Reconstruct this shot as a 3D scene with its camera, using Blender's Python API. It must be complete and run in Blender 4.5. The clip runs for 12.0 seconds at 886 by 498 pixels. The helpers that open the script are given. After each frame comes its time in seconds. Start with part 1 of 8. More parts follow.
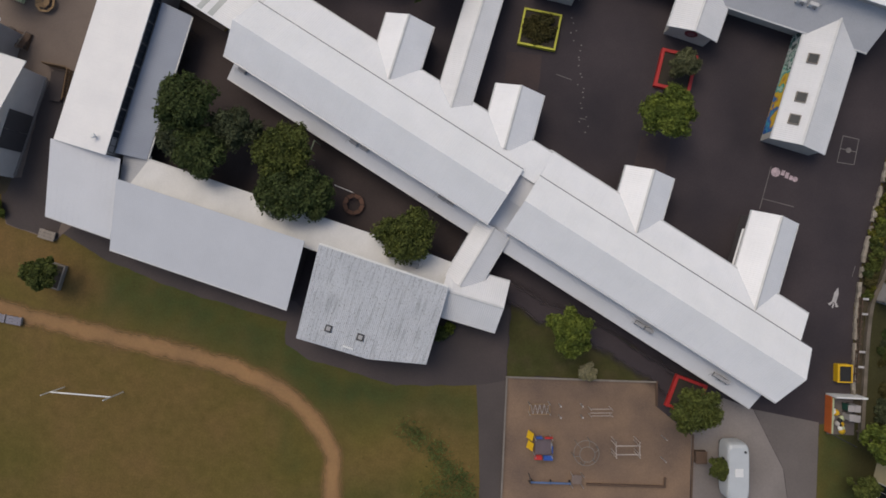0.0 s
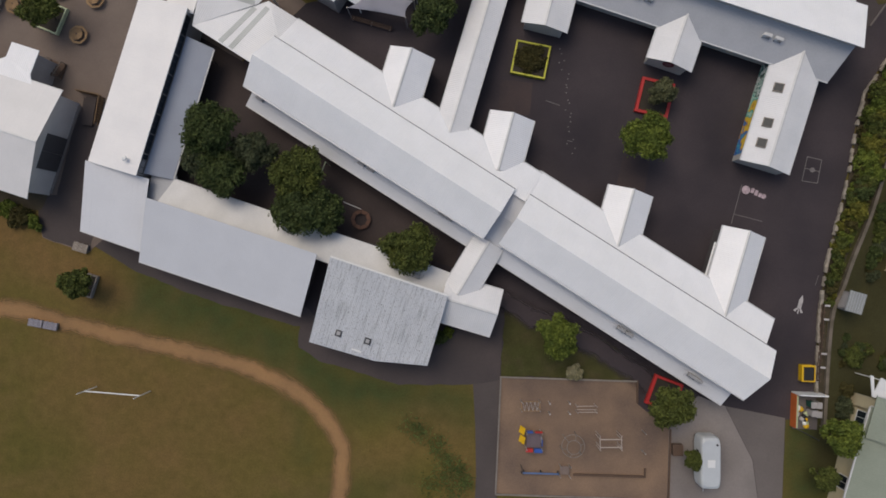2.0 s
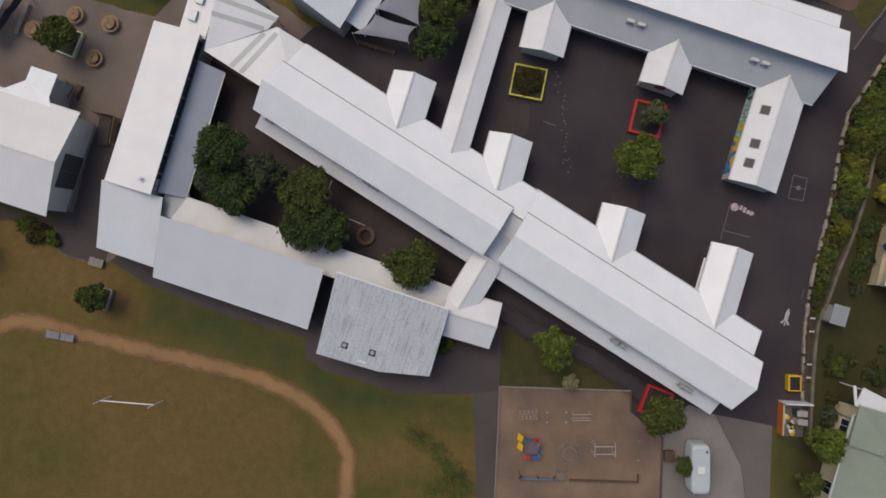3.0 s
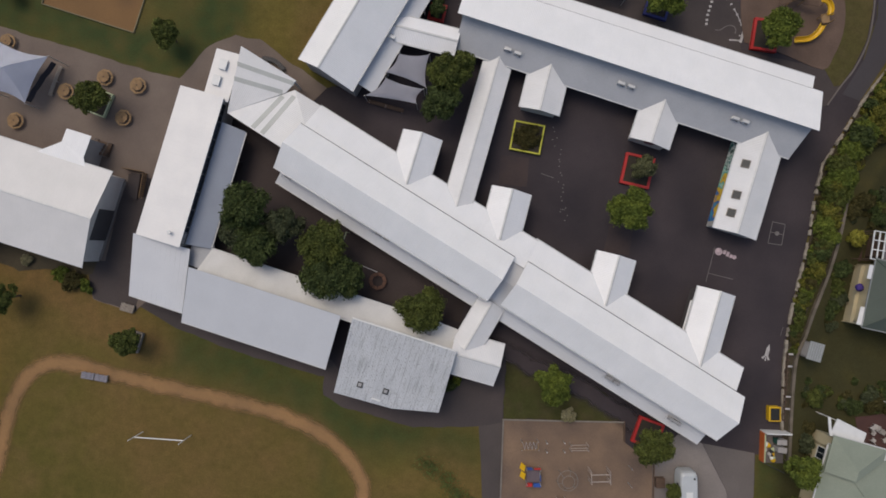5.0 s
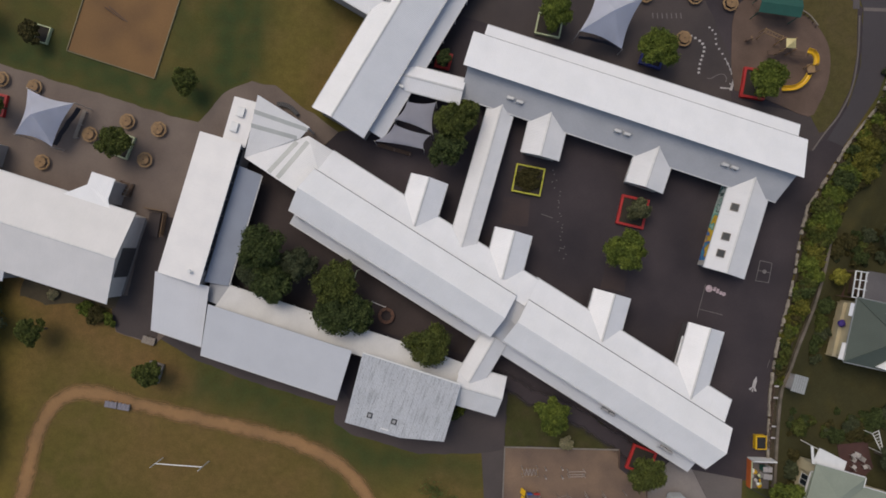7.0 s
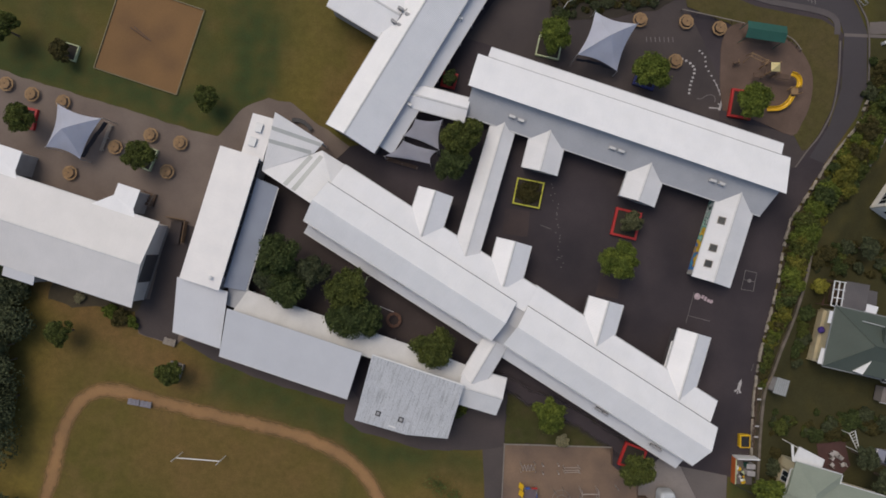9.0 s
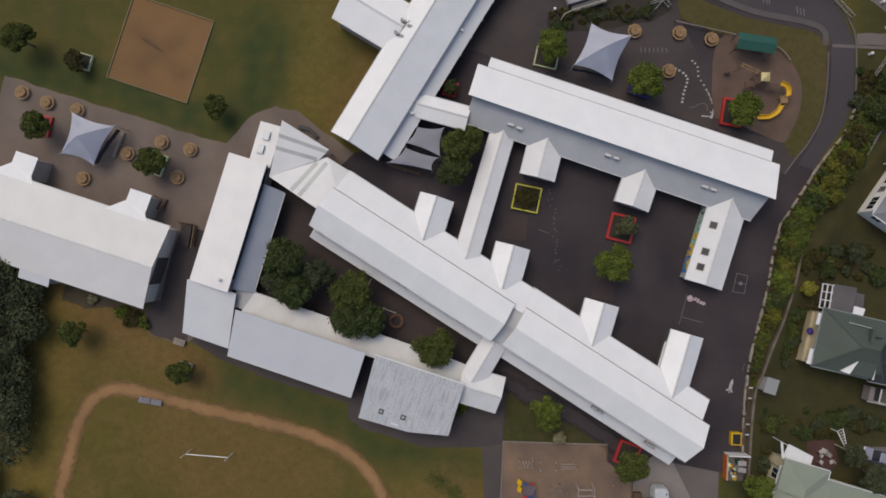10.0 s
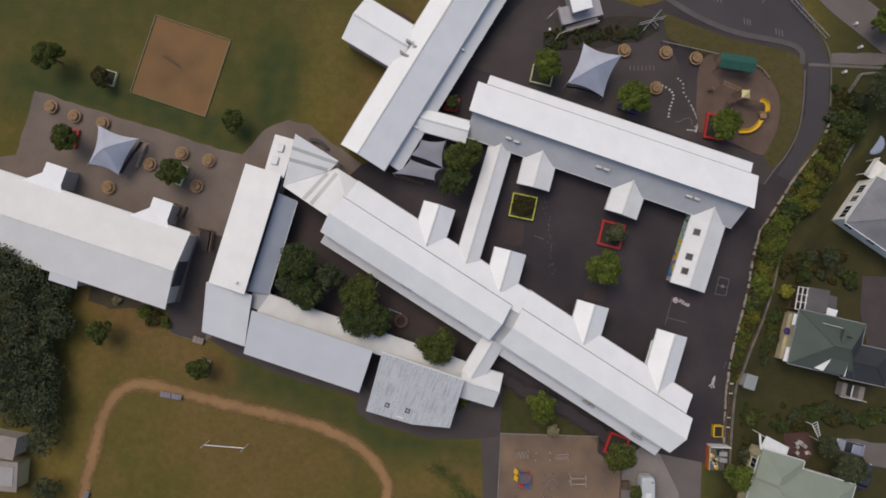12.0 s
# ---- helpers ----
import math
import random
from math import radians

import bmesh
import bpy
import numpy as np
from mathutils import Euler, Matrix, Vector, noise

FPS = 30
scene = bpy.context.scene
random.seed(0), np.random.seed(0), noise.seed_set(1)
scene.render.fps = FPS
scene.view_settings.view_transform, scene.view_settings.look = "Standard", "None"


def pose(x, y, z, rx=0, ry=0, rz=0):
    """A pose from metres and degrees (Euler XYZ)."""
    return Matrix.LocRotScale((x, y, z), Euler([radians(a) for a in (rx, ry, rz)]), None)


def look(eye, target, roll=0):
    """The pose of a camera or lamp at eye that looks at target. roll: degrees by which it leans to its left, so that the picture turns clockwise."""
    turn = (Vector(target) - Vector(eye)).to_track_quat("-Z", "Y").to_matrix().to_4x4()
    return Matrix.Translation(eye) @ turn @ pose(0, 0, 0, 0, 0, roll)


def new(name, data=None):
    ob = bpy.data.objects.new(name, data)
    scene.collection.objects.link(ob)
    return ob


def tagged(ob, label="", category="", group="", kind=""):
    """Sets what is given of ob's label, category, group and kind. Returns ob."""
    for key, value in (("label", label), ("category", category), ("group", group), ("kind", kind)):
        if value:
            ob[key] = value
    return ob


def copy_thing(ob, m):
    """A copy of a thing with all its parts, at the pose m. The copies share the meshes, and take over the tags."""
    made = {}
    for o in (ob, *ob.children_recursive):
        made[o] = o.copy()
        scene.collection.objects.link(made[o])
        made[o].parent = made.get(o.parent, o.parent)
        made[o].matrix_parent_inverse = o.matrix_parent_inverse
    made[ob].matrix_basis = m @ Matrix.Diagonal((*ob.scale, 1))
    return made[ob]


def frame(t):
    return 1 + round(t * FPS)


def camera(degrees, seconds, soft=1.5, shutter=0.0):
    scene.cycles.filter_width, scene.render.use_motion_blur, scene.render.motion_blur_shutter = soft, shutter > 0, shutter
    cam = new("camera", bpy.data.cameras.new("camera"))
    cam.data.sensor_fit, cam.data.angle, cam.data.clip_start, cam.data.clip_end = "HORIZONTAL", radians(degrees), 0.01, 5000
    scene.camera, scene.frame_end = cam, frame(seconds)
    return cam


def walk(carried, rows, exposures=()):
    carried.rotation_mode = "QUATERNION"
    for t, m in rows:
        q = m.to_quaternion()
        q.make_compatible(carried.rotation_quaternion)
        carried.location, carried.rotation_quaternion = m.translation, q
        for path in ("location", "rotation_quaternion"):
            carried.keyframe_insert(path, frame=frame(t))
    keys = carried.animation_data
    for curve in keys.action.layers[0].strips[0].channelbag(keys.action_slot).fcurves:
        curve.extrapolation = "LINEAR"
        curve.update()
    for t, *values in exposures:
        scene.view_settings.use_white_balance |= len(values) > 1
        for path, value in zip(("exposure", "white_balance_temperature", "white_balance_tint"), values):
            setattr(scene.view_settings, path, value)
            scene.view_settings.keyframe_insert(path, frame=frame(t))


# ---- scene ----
cam = camera(76.0, 12.0, 1.7)
PATH = [
    (0, -3.900, -0.288, 57.827, 0.694, 0.803, 2.525),
    (0.5, -3.933, -0.283, 59.205, 0.723, 0.770, 2.551),
    (1, -3.925, -0.074, 60.608, 0.753, 0.767, 2.553),
    (1.5, -3.888, 0.509, 61.994, 0.571, 0.772, 2.494),
    (2, -3.901, 0.999, 63.334, 0.601, 0.735, 2.475),
    (2.5, -3.966, 1.661, 64.680, 0.665, 0.719, 2.466),
    (4.5, -5.151, 6.708, 70.059, 0.489, 0.434, 2.220),
    (5, -5.526, 8.167, 71.336, 0.504, 0.347, 1.948),
    (5.5, -5.818, 9.548, 72.439, 0.390, 0.301, 1.910),
    (6, -5.995, 10.779, 73.468, 0.344, 0.314, 1.897),
    (6.5, -6.376, 12.112, 74.313, 0.244, 0.194, 1.890),
    (7, -6.599, 13.310, 75.274, 0.204, 0.177, 2.116),
    (9, -7.543, 14.533, 79.968, 0.143, -0.007, 2.508),
    (9.5, -7.491, 14.581, 81.230, 0.238, 0.045, 2.551),
    (10, -7.632, 14.770, 82.645, 0.311, 0.038, 2.563),
    (10.5, -7.804, 15.007, 84.116, 0.253, -0.018, 2.595),
    (11, -7.871, 15.252, 85.525, 0.253, 0.004, 2.617),
    (11.5, -7.975, 15.425, 86.974, 0.240, -0.009, 2.642),
    (12, -8.215, 15.611, 88.435, 0.208, -0.125, 2.653),
]
walk(cam, [(t, pose(x, y, z, rx, ry, rz)) for t, x, y, z, rx, ry, rz in PATH], [(0, -0.215, 6820, 9), (6.5, -0.215, 6800, 9), (10, -0.19, 6800, 9), (12, -0.12, 6800, 9)])

# ---- light ----
world = bpy.data.worlds.new("sky")
scene.world = world
world.use_nodes = True
wn = world.node_tree.nodes
sky = wn.new("ShaderNodeTexSky")
sky.sky_type = "NISHITA"
sky.sun_disc = False
SUN_EL, SUN_AZ = radians(59), radians(-40)      # azimuth from +y towards +x
sky.sun_elevation, sky.sun_rotation = SUN_EL, SUN_AZ
sky.dust_density, sky.air_density = 3.0, 1.0
wn["Background"].inputs["Strength"].default_value = 0.142
world.node_tree.links.new(sky.outputs["Color"], wn["Background"].inputs["Color"])
sun = new("sun", bpy.data.lights.new("sun", "SUN"))
sun.data.energy, sun.data.angle, sun.data.color = 1.12, radians(40), (1.0, 0.91, 0.80)
sun_dir = Vector((math.sin(SUN_AZ) * math.cos(SUN_EL), math.cos(SUN_AZ) * math.cos(SUN_EL), math.sin(SUN_EL)))
sun.matrix_world = look(sun_dir * 200, (0, 0, 0))
scene.view_settings.exposure = 0.0


# ---- materials ----
def mat(name, color, rough=0.8, var=0.25, scale=1.5, fine=18.0, bump=0.15, metal=0.0, tint=None, island=0.0, rand=0.0):
    """A matte material with stains at two scales and a fine relief; tint is the colour of its large stains."""
    m = bpy.data.materials.new(name)
    m.use_nodes = True
    nt, L = m.node_tree.nodes, m.node_tree.links
    b = nt["Principled BSDF"]
    b.inputs["Roughness"].default_value, b.inputs["Metallic"].default_value = rough, metal
    co = nt.new("ShaderNodeTexCoord")
    big, small = nt.new("ShaderNodeTexNoise"), nt.new("ShaderNodeTexNoise")
    big.inputs["Scale"].default_value, small.inputs["Scale"].default_value = scale, fine
    big.inputs["Detail"].default_value, small.inputs["Detail"].default_value = 5, 3
    L.new(co.outputs["Object"], big.inputs["Vector"]), L.new(co.outputs["Object"], small.inputs["Vector"])
    ramp = nt.new("ShaderNodeMapRange")
    ramp.inputs["From Min"].default_value, ramp.inputs["From Max"].default_value = 0.32, 0.68
    L.new(big.outputs["Fac"], ramp.inputs["Value"])
    mix = nt.new("ShaderNodeMix")
    mix.data_type = "RGBA"
    t = tint or tuple(c * (1 - var) for c in color)
    mix.inputs["A"].default_value, mix.inputs["B"].default_value = (*color, 1), (*t, 1)
    L.new(ramp.outputs["Result"], mix.inputs["Factor"])
    hsv = nt.new("ShaderNodeHueSaturation")
    val = nt.new("ShaderNodeMapRange")
    val.inputs["To Min"].default_value, val.inputs["To Max"].default_value = 1 - var * 0.8, 1 + var * 0.8
    L.new(small.outputs["Fac"], val.inputs["Value"])
    last = val.outputs["Result"]
    for amount, node, out in ((island, "ShaderNodeNewGeometry", "Random Per Island"), (rand, "ShaderNodeObjectInfo", "Random")):
        if amount:
            src, mr, mul = nt.new(node), nt.new("ShaderNodeMapRange"), nt.new("ShaderNodeMath")
            mr.inputs["To Min"].default_value, mr.inputs["To Max"].default_value = 1 - amount, 1 + amount
            mul.operation = "MULTIPLY"
            L.new(src.outputs[out], mr.inputs["Value"]), L.new(mr.outputs["Result"], mul.inputs[0]), L.new(last, mul.inputs[1])
            last = mul.outputs["Value"]
    L.new(mix.outputs["Result"], hsv.inputs["Color"]), L.new(last, hsv.inputs["Value"])
    L.new(hsv.outputs["Color"], b.inputs["Base Color"])
    if bump:
        bp = nt.new("ShaderNodeBump")
        bp.inputs["Strength"].default_value, bp.inputs["Distance"].default_value = bump, 0.03
        L.new(small.outputs["Fac"], bp.inputs["Height"]), L.new(bp.outputs["Normal"], b.inputs["Normal"])
    return m


def roof_mat(name, color, tint, pitch=0.2, relief=0.46, rough=0.45, stain=0.12, streak=0.0):
    """Painted corrugated steel: ribs run down the slope (uv in metres: u along the eave, v down), with rain streaks and lichen."""
    m = mat(name, color, rough, stain, 0.35, 6.0, 0.0, tint=tint)
    nt, L = m.node_tree.nodes, m.node_tree.links
    b = nt["Principled BSDF"]
    uv = nt.new("ShaderNodeUVMap")
    sep = nt.new("ShaderNodeSeparateXYZ")
    L.new(uv.outputs["UV"], sep.inputs["Vector"])
    k = nt.new("ShaderNodeMath")
    k.operation, k.inputs[1].default_value = "MULTIPLY", 2 * math.pi / pitch
    L.new(sep.outputs["X"], k.inputs[0])
    s = nt.new("ShaderNodeMath")
    s.operation = "SINE"
    L.new(k.outputs["Value"], s.inputs[0])
    bp = nt.new("ShaderNodeBump")
    bp.inputs["Strength"].default_value, bp.inputs["Distance"].default_value = relief, 0.02
    L.new(s.outputs["Value"], bp.inputs["Height"]), L.new(bp.outputs["Normal"], b.inputs["Normal"])
    # laps between sheets and streaks down the slope
    st = nt.new("ShaderNodeTexNoise")
    st.inputs["Scale"].default_value, st.inputs["Detail"].default_value = 1.0, 4
    mp = nt.new("ShaderNodeMapping")
    mp.inputs["Scale"].default_value = (5.0, 0.35, 1)
    L.new(uv.outputs["UV"], mp.inputs["Vector"]), L.new(mp.outputs["Vector"], st.inputs["Vector"])
    mr = nt.new("ShaderNodeMapRange")
    mr.inputs["From Min"].default_value, mr.inputs["From Max"].default_value = 0.5, 0.75
    mr.inputs["To Min"].default_value, mr.inputs["To Max"].default_value = 1.0, 1.0 - 0.012 - streak
    L.new(st.outputs["Fac"], mr.inputs["Value"])
    hsv = next(n for n in nt if n.bl_idname == "ShaderNodeHueSaturation")
    old = hsv.inputs["Value"].links[0].from_socket
    mul = nt.new("ShaderNodeMath")
    mul.operation = "MULTIPLY"
    L.new(old, mul.inputs[0]), L.new(mr.outputs["Result"], mul.inputs[1]), L.new(mul.outputs["Value"], hsv.inputs["Value"])
    if streak > 0.2:
        sp = nt.new("ShaderNodeTexNoise")
        sp.inputs["Scale"].default_value, sp.inputs["Detail"].default_value = 1.0, 6
        mp2 = nt.new("ShaderNodeMapping")
        mp2.inputs["Scale"].default_value = (8.5, 4.2, 1)
        L.new(uv.outputs["UV"], mp2.inputs["Vector"]), L.new(mp2.outputs["Vector"], sp.inputs["Vector"])
        mr2 = nt.new("ShaderNodeMapRange")
        mr2.inputs["From Min"].default_value, mr2.inputs["From Max"].default_value = 0.57, 0.70
        mx = nt.new("ShaderNodeMix")
        mx.data_type = "RGBA"
        mx.inputs["B"].default_value = (0.20, 0.205, 0.20, 1)
        L.new(sp.outputs["Fac"], mr2.inputs["Value"]), L.new(mr2.outputs["Result"], mx.inputs["Factor"])
        L.new(hsv.outputs["Color"], mx.inputs["A"]), L.new(mx.outputs["Result"], b.inputs["Base Color"])
    return m


def grass_mat(name, green, dry, soil, s1=0.05, s2=0.25):
    """Lawn: patches of green, dry and worn ground, mottled finely."""
    m = mat(name, green, 0.95, 0.30, s1, 5.0, 0.5, tint=dry)
    m.node_tree.nodes["Principled BSDF"].inputs["Specular IOR Level"].default_value = 0.2
    nt, L = m.node_tree.nodes, m.node_tree.links
    n = nt.new("ShaderNodeTexNoise")
    n.inputs["Scale"].default_value, n.inputs["Detail"].default_value = s2, 6
    co = nt.new("ShaderNodeTexCoord")
    L.new(co.outputs["Object"], n.inputs["Vector"])
    mr = nt.new("ShaderNodeMapRange")
    mr.inputs["From Min"].default_value, mr.inputs["From Max"].default_value, mr.inputs["To Max"].default_value = 0.46, 0.76, 0.62
    L.new(n.outputs["Fac"], mr.inputs["Value"])
    mx = nt.new("ShaderNodeMix")
    mx.data_type = "RGBA"
    mx.inputs["B"].default_value = (*soil, 1)
    hsv = next(k for k in nt if k.bl_idname == "ShaderNodeHueSaturation")
    src = hsv.inputs["Color"].links[0].from_socket
    L.new(src, mx.inputs["A"]), L.new(mr.outputs["Result"], mx.inputs["Factor"]), L.new(mx.outputs["Result"], hsv.inputs["Color"])
    tuft, tr, mul = nt.new("ShaderNodeTexNoise"), nt.new("ShaderNodeMapRange"), nt.new("ShaderNodeMath")
    tuft.inputs["Scale"].default_value, tuft.inputs["Detail"].default_value, tuft.inputs["Roughness"].default_value = 0.9, 8, 0.7
    tr.inputs["From Min"].default_value, tr.inputs["From Max"].default_value = 0.3, 0.7
    tr.inputs["To Min"].default_value, tr.inputs["To Max"].default_value = 0.84, 1.16
    mul.operation = "MULTIPLY"
    old = hsv.inputs["Value"].links[0].from_socket
    L.new(co.outputs["Object"], tuft.inputs["Vector"]), L.new(tuft.outputs["Fac"], tr.inputs["Value"])
    L.new(old, mul.inputs[0]), L.new(tr.outputs["Result"], mul.inputs[1]), L.new(mul.outputs["Value"], hsv.inputs["Value"])
    return m


def glass_mat(name):
    m = bpy.data.materials.new(name)
    m.use_nodes = True
    b = m.node_tree.nodes["Principled BSDF"]
    b.inputs["Base Color"].default_value = (0.02, 0.025, 0.03, 1)
    b.inputs["Roughness"].default_value = 0.12
    b.inputs["Specular IOR Level"].default_value = 0.25
    return m


M = {}
M["grass"] = grass_mat("lawn", (0.090, 0.079, 0.018), (0.131, 0.0965, 0.027), (0.164, 0.106, 0.041))
# Darker copy of the lawn, with shade put into its colour.
M["lawn_shaded"] = grass_mat("green lawn", (0.044, 0.050, 0.014), (0.064, 0.056, 0.020), (0.082, 0.062, 0.032), 0.16, 0.5)
M["verge"] = grass_mat("dull verge grass", (0.064, 0.060, 0.019), (0.088, 0.070, 0.026), (0.086, 0.066, 0.032), 0.12, 0.4)
M["brown_asphalt"] = mat("brownish worn asphalt", (0.044, 0.035, 0.034), 0.9, 0.25, 0.16, 9.0, 0.3, tint=(0.068, 0.053, 0.049))
M["asphalt"] = mat("asphalt", (0.024, 0.0187, 0.0225), 0.9, 0.32, 0.11, 7.0, 0.3, tint=(0.055, 0.042, 0.0445))
M["strip"] = mat("faded reddish paving", (0.056, 0.038, 0.035), 0.9, 0.25, 0.4, 7.0, 0.3, tint=(0.040, 0.029, 0.030))
M["path_dim"] = mat("worn brown-grey asphalt", (0.054, 0.044, 0.043), 0.9, 0.25, 0.2, 9.0, 0.3, tint=(0.072, 0.056, 0.053))
M["path_grey"] = mat("worn grey path", (0.082, 0.067, 0.061), 0.9, 0.25, 0.2, 9.0, 0.3, tint=(0.064, 0.052, 0.048))
M["paving"] = mat("brown-grey paving", (0.180, 0.140, 0.114), 0.9, 0.2, 0.18, 8.0, 0.3, tint=(0.132, 0.100, 0.082))
M["track"] = mat("bare reddish soil", (0.308, 0.173, 0.073), 0.95, 0.28, 0.20, 6.0, 0.4, tint=(0.240, 0.139, 0.062))
M["sand"] = mat("reddish sand", (0.222, 0.126, 0.056), 0.95, 0.16, 0.16, 5.0, 0.3, tint=(0.186, 0.108, 0.050))
M["mulch"] = mat("softfall bark mulch", (0.238, 0.160, 0.107), 0.95, 0.3, 0.2, 8.0, 0.6, tint=(0.148, 0.105, 0.080))
M["mulch_red"] = mat("reddish bark mulch", (0.140, 0.092, 0.068), 0.95, 0.3, 0.3, 8.0, 0.6)
M["concrete"] = mat("concrete", (0.245, 0.215, 0.196), 0.9, 0.2, 0.16, 7.0, 0.2, tint=(0.165, 0.143, 0.130))
M["concrete_dark"] = mat("stained concrete", (0.152, 0.130, 0.119), 0.9, 0.18, 0.2, 7.0, 0.2)
M["footpath"] = mat("weathered grey footpath", (0.105, 0.090, 0.088), 0.9, 0.2, 0.3, 7.0, 0.2)
M["east_paving"] = mat("dull reddish-brown paving", (0.070, 0.054, 0.052), 0.9, 0.25, 0.3, 7.0, 0.2)
M["road"] = mat("road asphalt", (0.060, 0.052, 0.056), 0.9, 0.18, 0.1, 9.0, 0.3)
M["white_roof"] = roof_mat("white painted corrugated steel", (0.852, 0.848, 0.845), (0.80, 0.80, 0.797), stain=0.05, streak=0.012)
M["grey_roof"] = roof_mat("pale grey corrugated steel", (0.60, 0.61, 0.63), (0.57, 0.58, 0.60), relief=0.16, stain=0.05)
M["verandah_roof"] = roof_mat("weathered pale grey sheeting", (0.40, 0.41, 0.43), (0.35, 0.36, 0.38), relief=0.14, stain=0.12)
M["dull_white"] = roof_mat("dulled white corrugated steel", (0.735, 0.73, 0.725), (0.67, 0.67, 0.665), stain=0.06, streak=0.02)
M["hall_roof"] = roof_mat("dull white roof sheeting", (0.68, 0.665, 0.65), (0.63, 0.62, 0.605), relief=0.14, stain=0.05, streak=0.012)
M["lilac_roof"] = roof_mat("blue-grey verandah sheeting", (0.29, 0.325, 0.39), (0.26, 0.29, 0.35), relief=0.14, stain=0.06)
M["sheet_roof"] = roof_mat("smooth white roof sheeting", (0.79, 0.77, 0.745), (0.73, 0.715, 0.70), relief=0.14, stain=0.05, streak=0.012)
M["old_roof"] = roof_mat("weathered fibre-cement sheeting", (0.55, 0.565, 0.585), (0.49, 0.505, 0.525), 0.18, 0.8, 0.7, 0.22, 0.4)
M["cream_roof"] = roof_mat("off-white verandah sheeting", (0.64, 0.635, 0.62), (0.55, 0.545, 0.53), relief=0.12, stain=0.1)
M["clear_roof"] = roof_mat("grey-green translucent sheeting", (0.46, 0.475, 0.455), (0.37, 0.385, 0.37), 0.2, 0.3, 0.35)
M["flash"] = mat("galvanised flashing", (0.45, 0.46, 0.47), 0.4, 0.1, 2, 20, 0.05, 0.6)
M["ac_case"] = mat("dulled grey enamel", (0.34, 0.34, 0.345), 0.5, 0.2, 2, 20, 0.05)
M["gutter_dull"] = mat("dull grey painted gutter", (0.24, 0.25, 0.245), 0.6, 0.15, 1.0, 12, 0.05)
M["gutter"] = mat("white enamelled gutter", (0.62, 0.62, 0.61), 0.4, 0.12, 2, 20, 0.05)
M["wall"] = mat("pale weatherboard", (0.42, 0.40, 0.37), 0.8, 0.12, 0.8, 12, 0.15)
M["wall_hall"] = mat("pale warm-grey rendered wall", (0.68, 0.62, 0.57), 0.85, 0.12, 0.5, 12, 0.15)
M["wall_grey"] = mat("grey rendered wall", (0.36, 0.34, 0.33), 0.85, 0.15, 0.6, 12, 0.2)
M["wall_dark"] = mat("dark brown cladding", (0.085, 0.075, 0.075), 0.8, 0.15, 0.8, 12, 0.2)
M["wall_cream"] = mat("cream weatherboard", (0.55, 0.47, 0.30), 0.75, 0.1, 0.8, 12, 0.15)
M["white"] = mat("white gloss paint", (0.74, 0.74, 0.72), 0.45, 0.08, 1.5, 20, 0.05)
M["glass"] = glass_mat("dark window glass")
# Grey of the strips that paint the shadow line between two roofs.
M["gap_shadow"] = mat("grey shadow-line strip", (0.17, 0.17, 0.175), 0.6, 0.2, 2, 20, 0.1)
M["dark_sheet"] = mat("dark blue-black sheet", (0.030, 0.032, 0.048), 0.8, 0.1, 1.5, 25, 0.1)
M["dark"] = mat("dark painted steel", (0.035, 0.035, 0.038), 0.6, 0.15, 2, 20, 0.1)
M["steel"] = mat("galvanised steel tube", (0.48, 0.47, 0.46), 0.4, 0.1, 3, 25, 0.05, 0.5)
M["timber"] = mat("weathered tan timber", (0.330, 0.210, 0.100), 0.8, 0.2, 1.5, 14, 0.2, tint=(0.25, 0.155, 0.075), rand=0.12)
M["timber_grey"] = mat("silvered grey timber", (0.24, 0.21, 0.18), 0.85, 0.2, 1.5, 14, 0.2, rand=0.12)
M["timber_sleeper"] = mat("weathered sleeper timber", (0.21, 0.18, 0.10), 0.85, 0.2, 1.5, 14, 0.2)
M["timber_brown"] = mat("dark brown timber", (0.11, 0.068, 0.045), 0.85, 0.2, 1.5, 14, 0.2)
M["red"] = mat("red painted timber", (0.45, 0.025, 0.022), 0.55, 0.2, 1.2, 14, 0.1)
M["yellow"] = mat("yellow painted timber", (0.52, 0.50, 0.05), 0.55, 0.2, 1.2, 14, 0.1)
M["gold"] = mat("yellow moulded plastic", (0.70, 0.42, 0.015), 0.35, 0.08, 1.2, 14, 0.03)
M["blue"] = mat("blue moulded plastic", (0.03, 0.09, 0.34), 0.4, 0.12, 1.2, 14, 0.03)
M["scarlet"] = mat("red moulded plastic", (0.52, 0.03, 0.025), 0.4, 0.12, 1.2, 14, 0.03)
M["navy_faded"] = mat("faded blue paint", (0.10, 0.16, 0.30), 0.6, 0.2, 1.2, 14, 0.05)
M["navy"] = mat("dark blue painted timber", (0.03, 0.035, 0.16), 0.55, 0.2, 1.2, 14, 0.1)
M["lime"] = mat("pale green painted timber", (0.50, 0.55, 0.33), 0.6, 0.2, 1.2, 14, 0.1)
M["stone"] = mat("pale rough sandstone", (0.33, 0.29, 0.235), 0.9, 0.25, 1.2, 9, 0.5, rand=0.25)
M["maroon"] = mat("dark red sign paint", (0.13, 0.022, 0.03), 0.6, 0.15, 2, 14, 0.05)
M["sign_worn"] = mat("worn sign paint", (0.19, 0.09, 0.10), 0.6, 0.2, 4, 20, 0.05)
M["garden_stone"] = mat("mossy brown-grey stone", (0.17, 0.14, 0.11), 0.95, 0.35, 0.8, 9, 0.5, tint=(0.10, 0.085, 0.06))
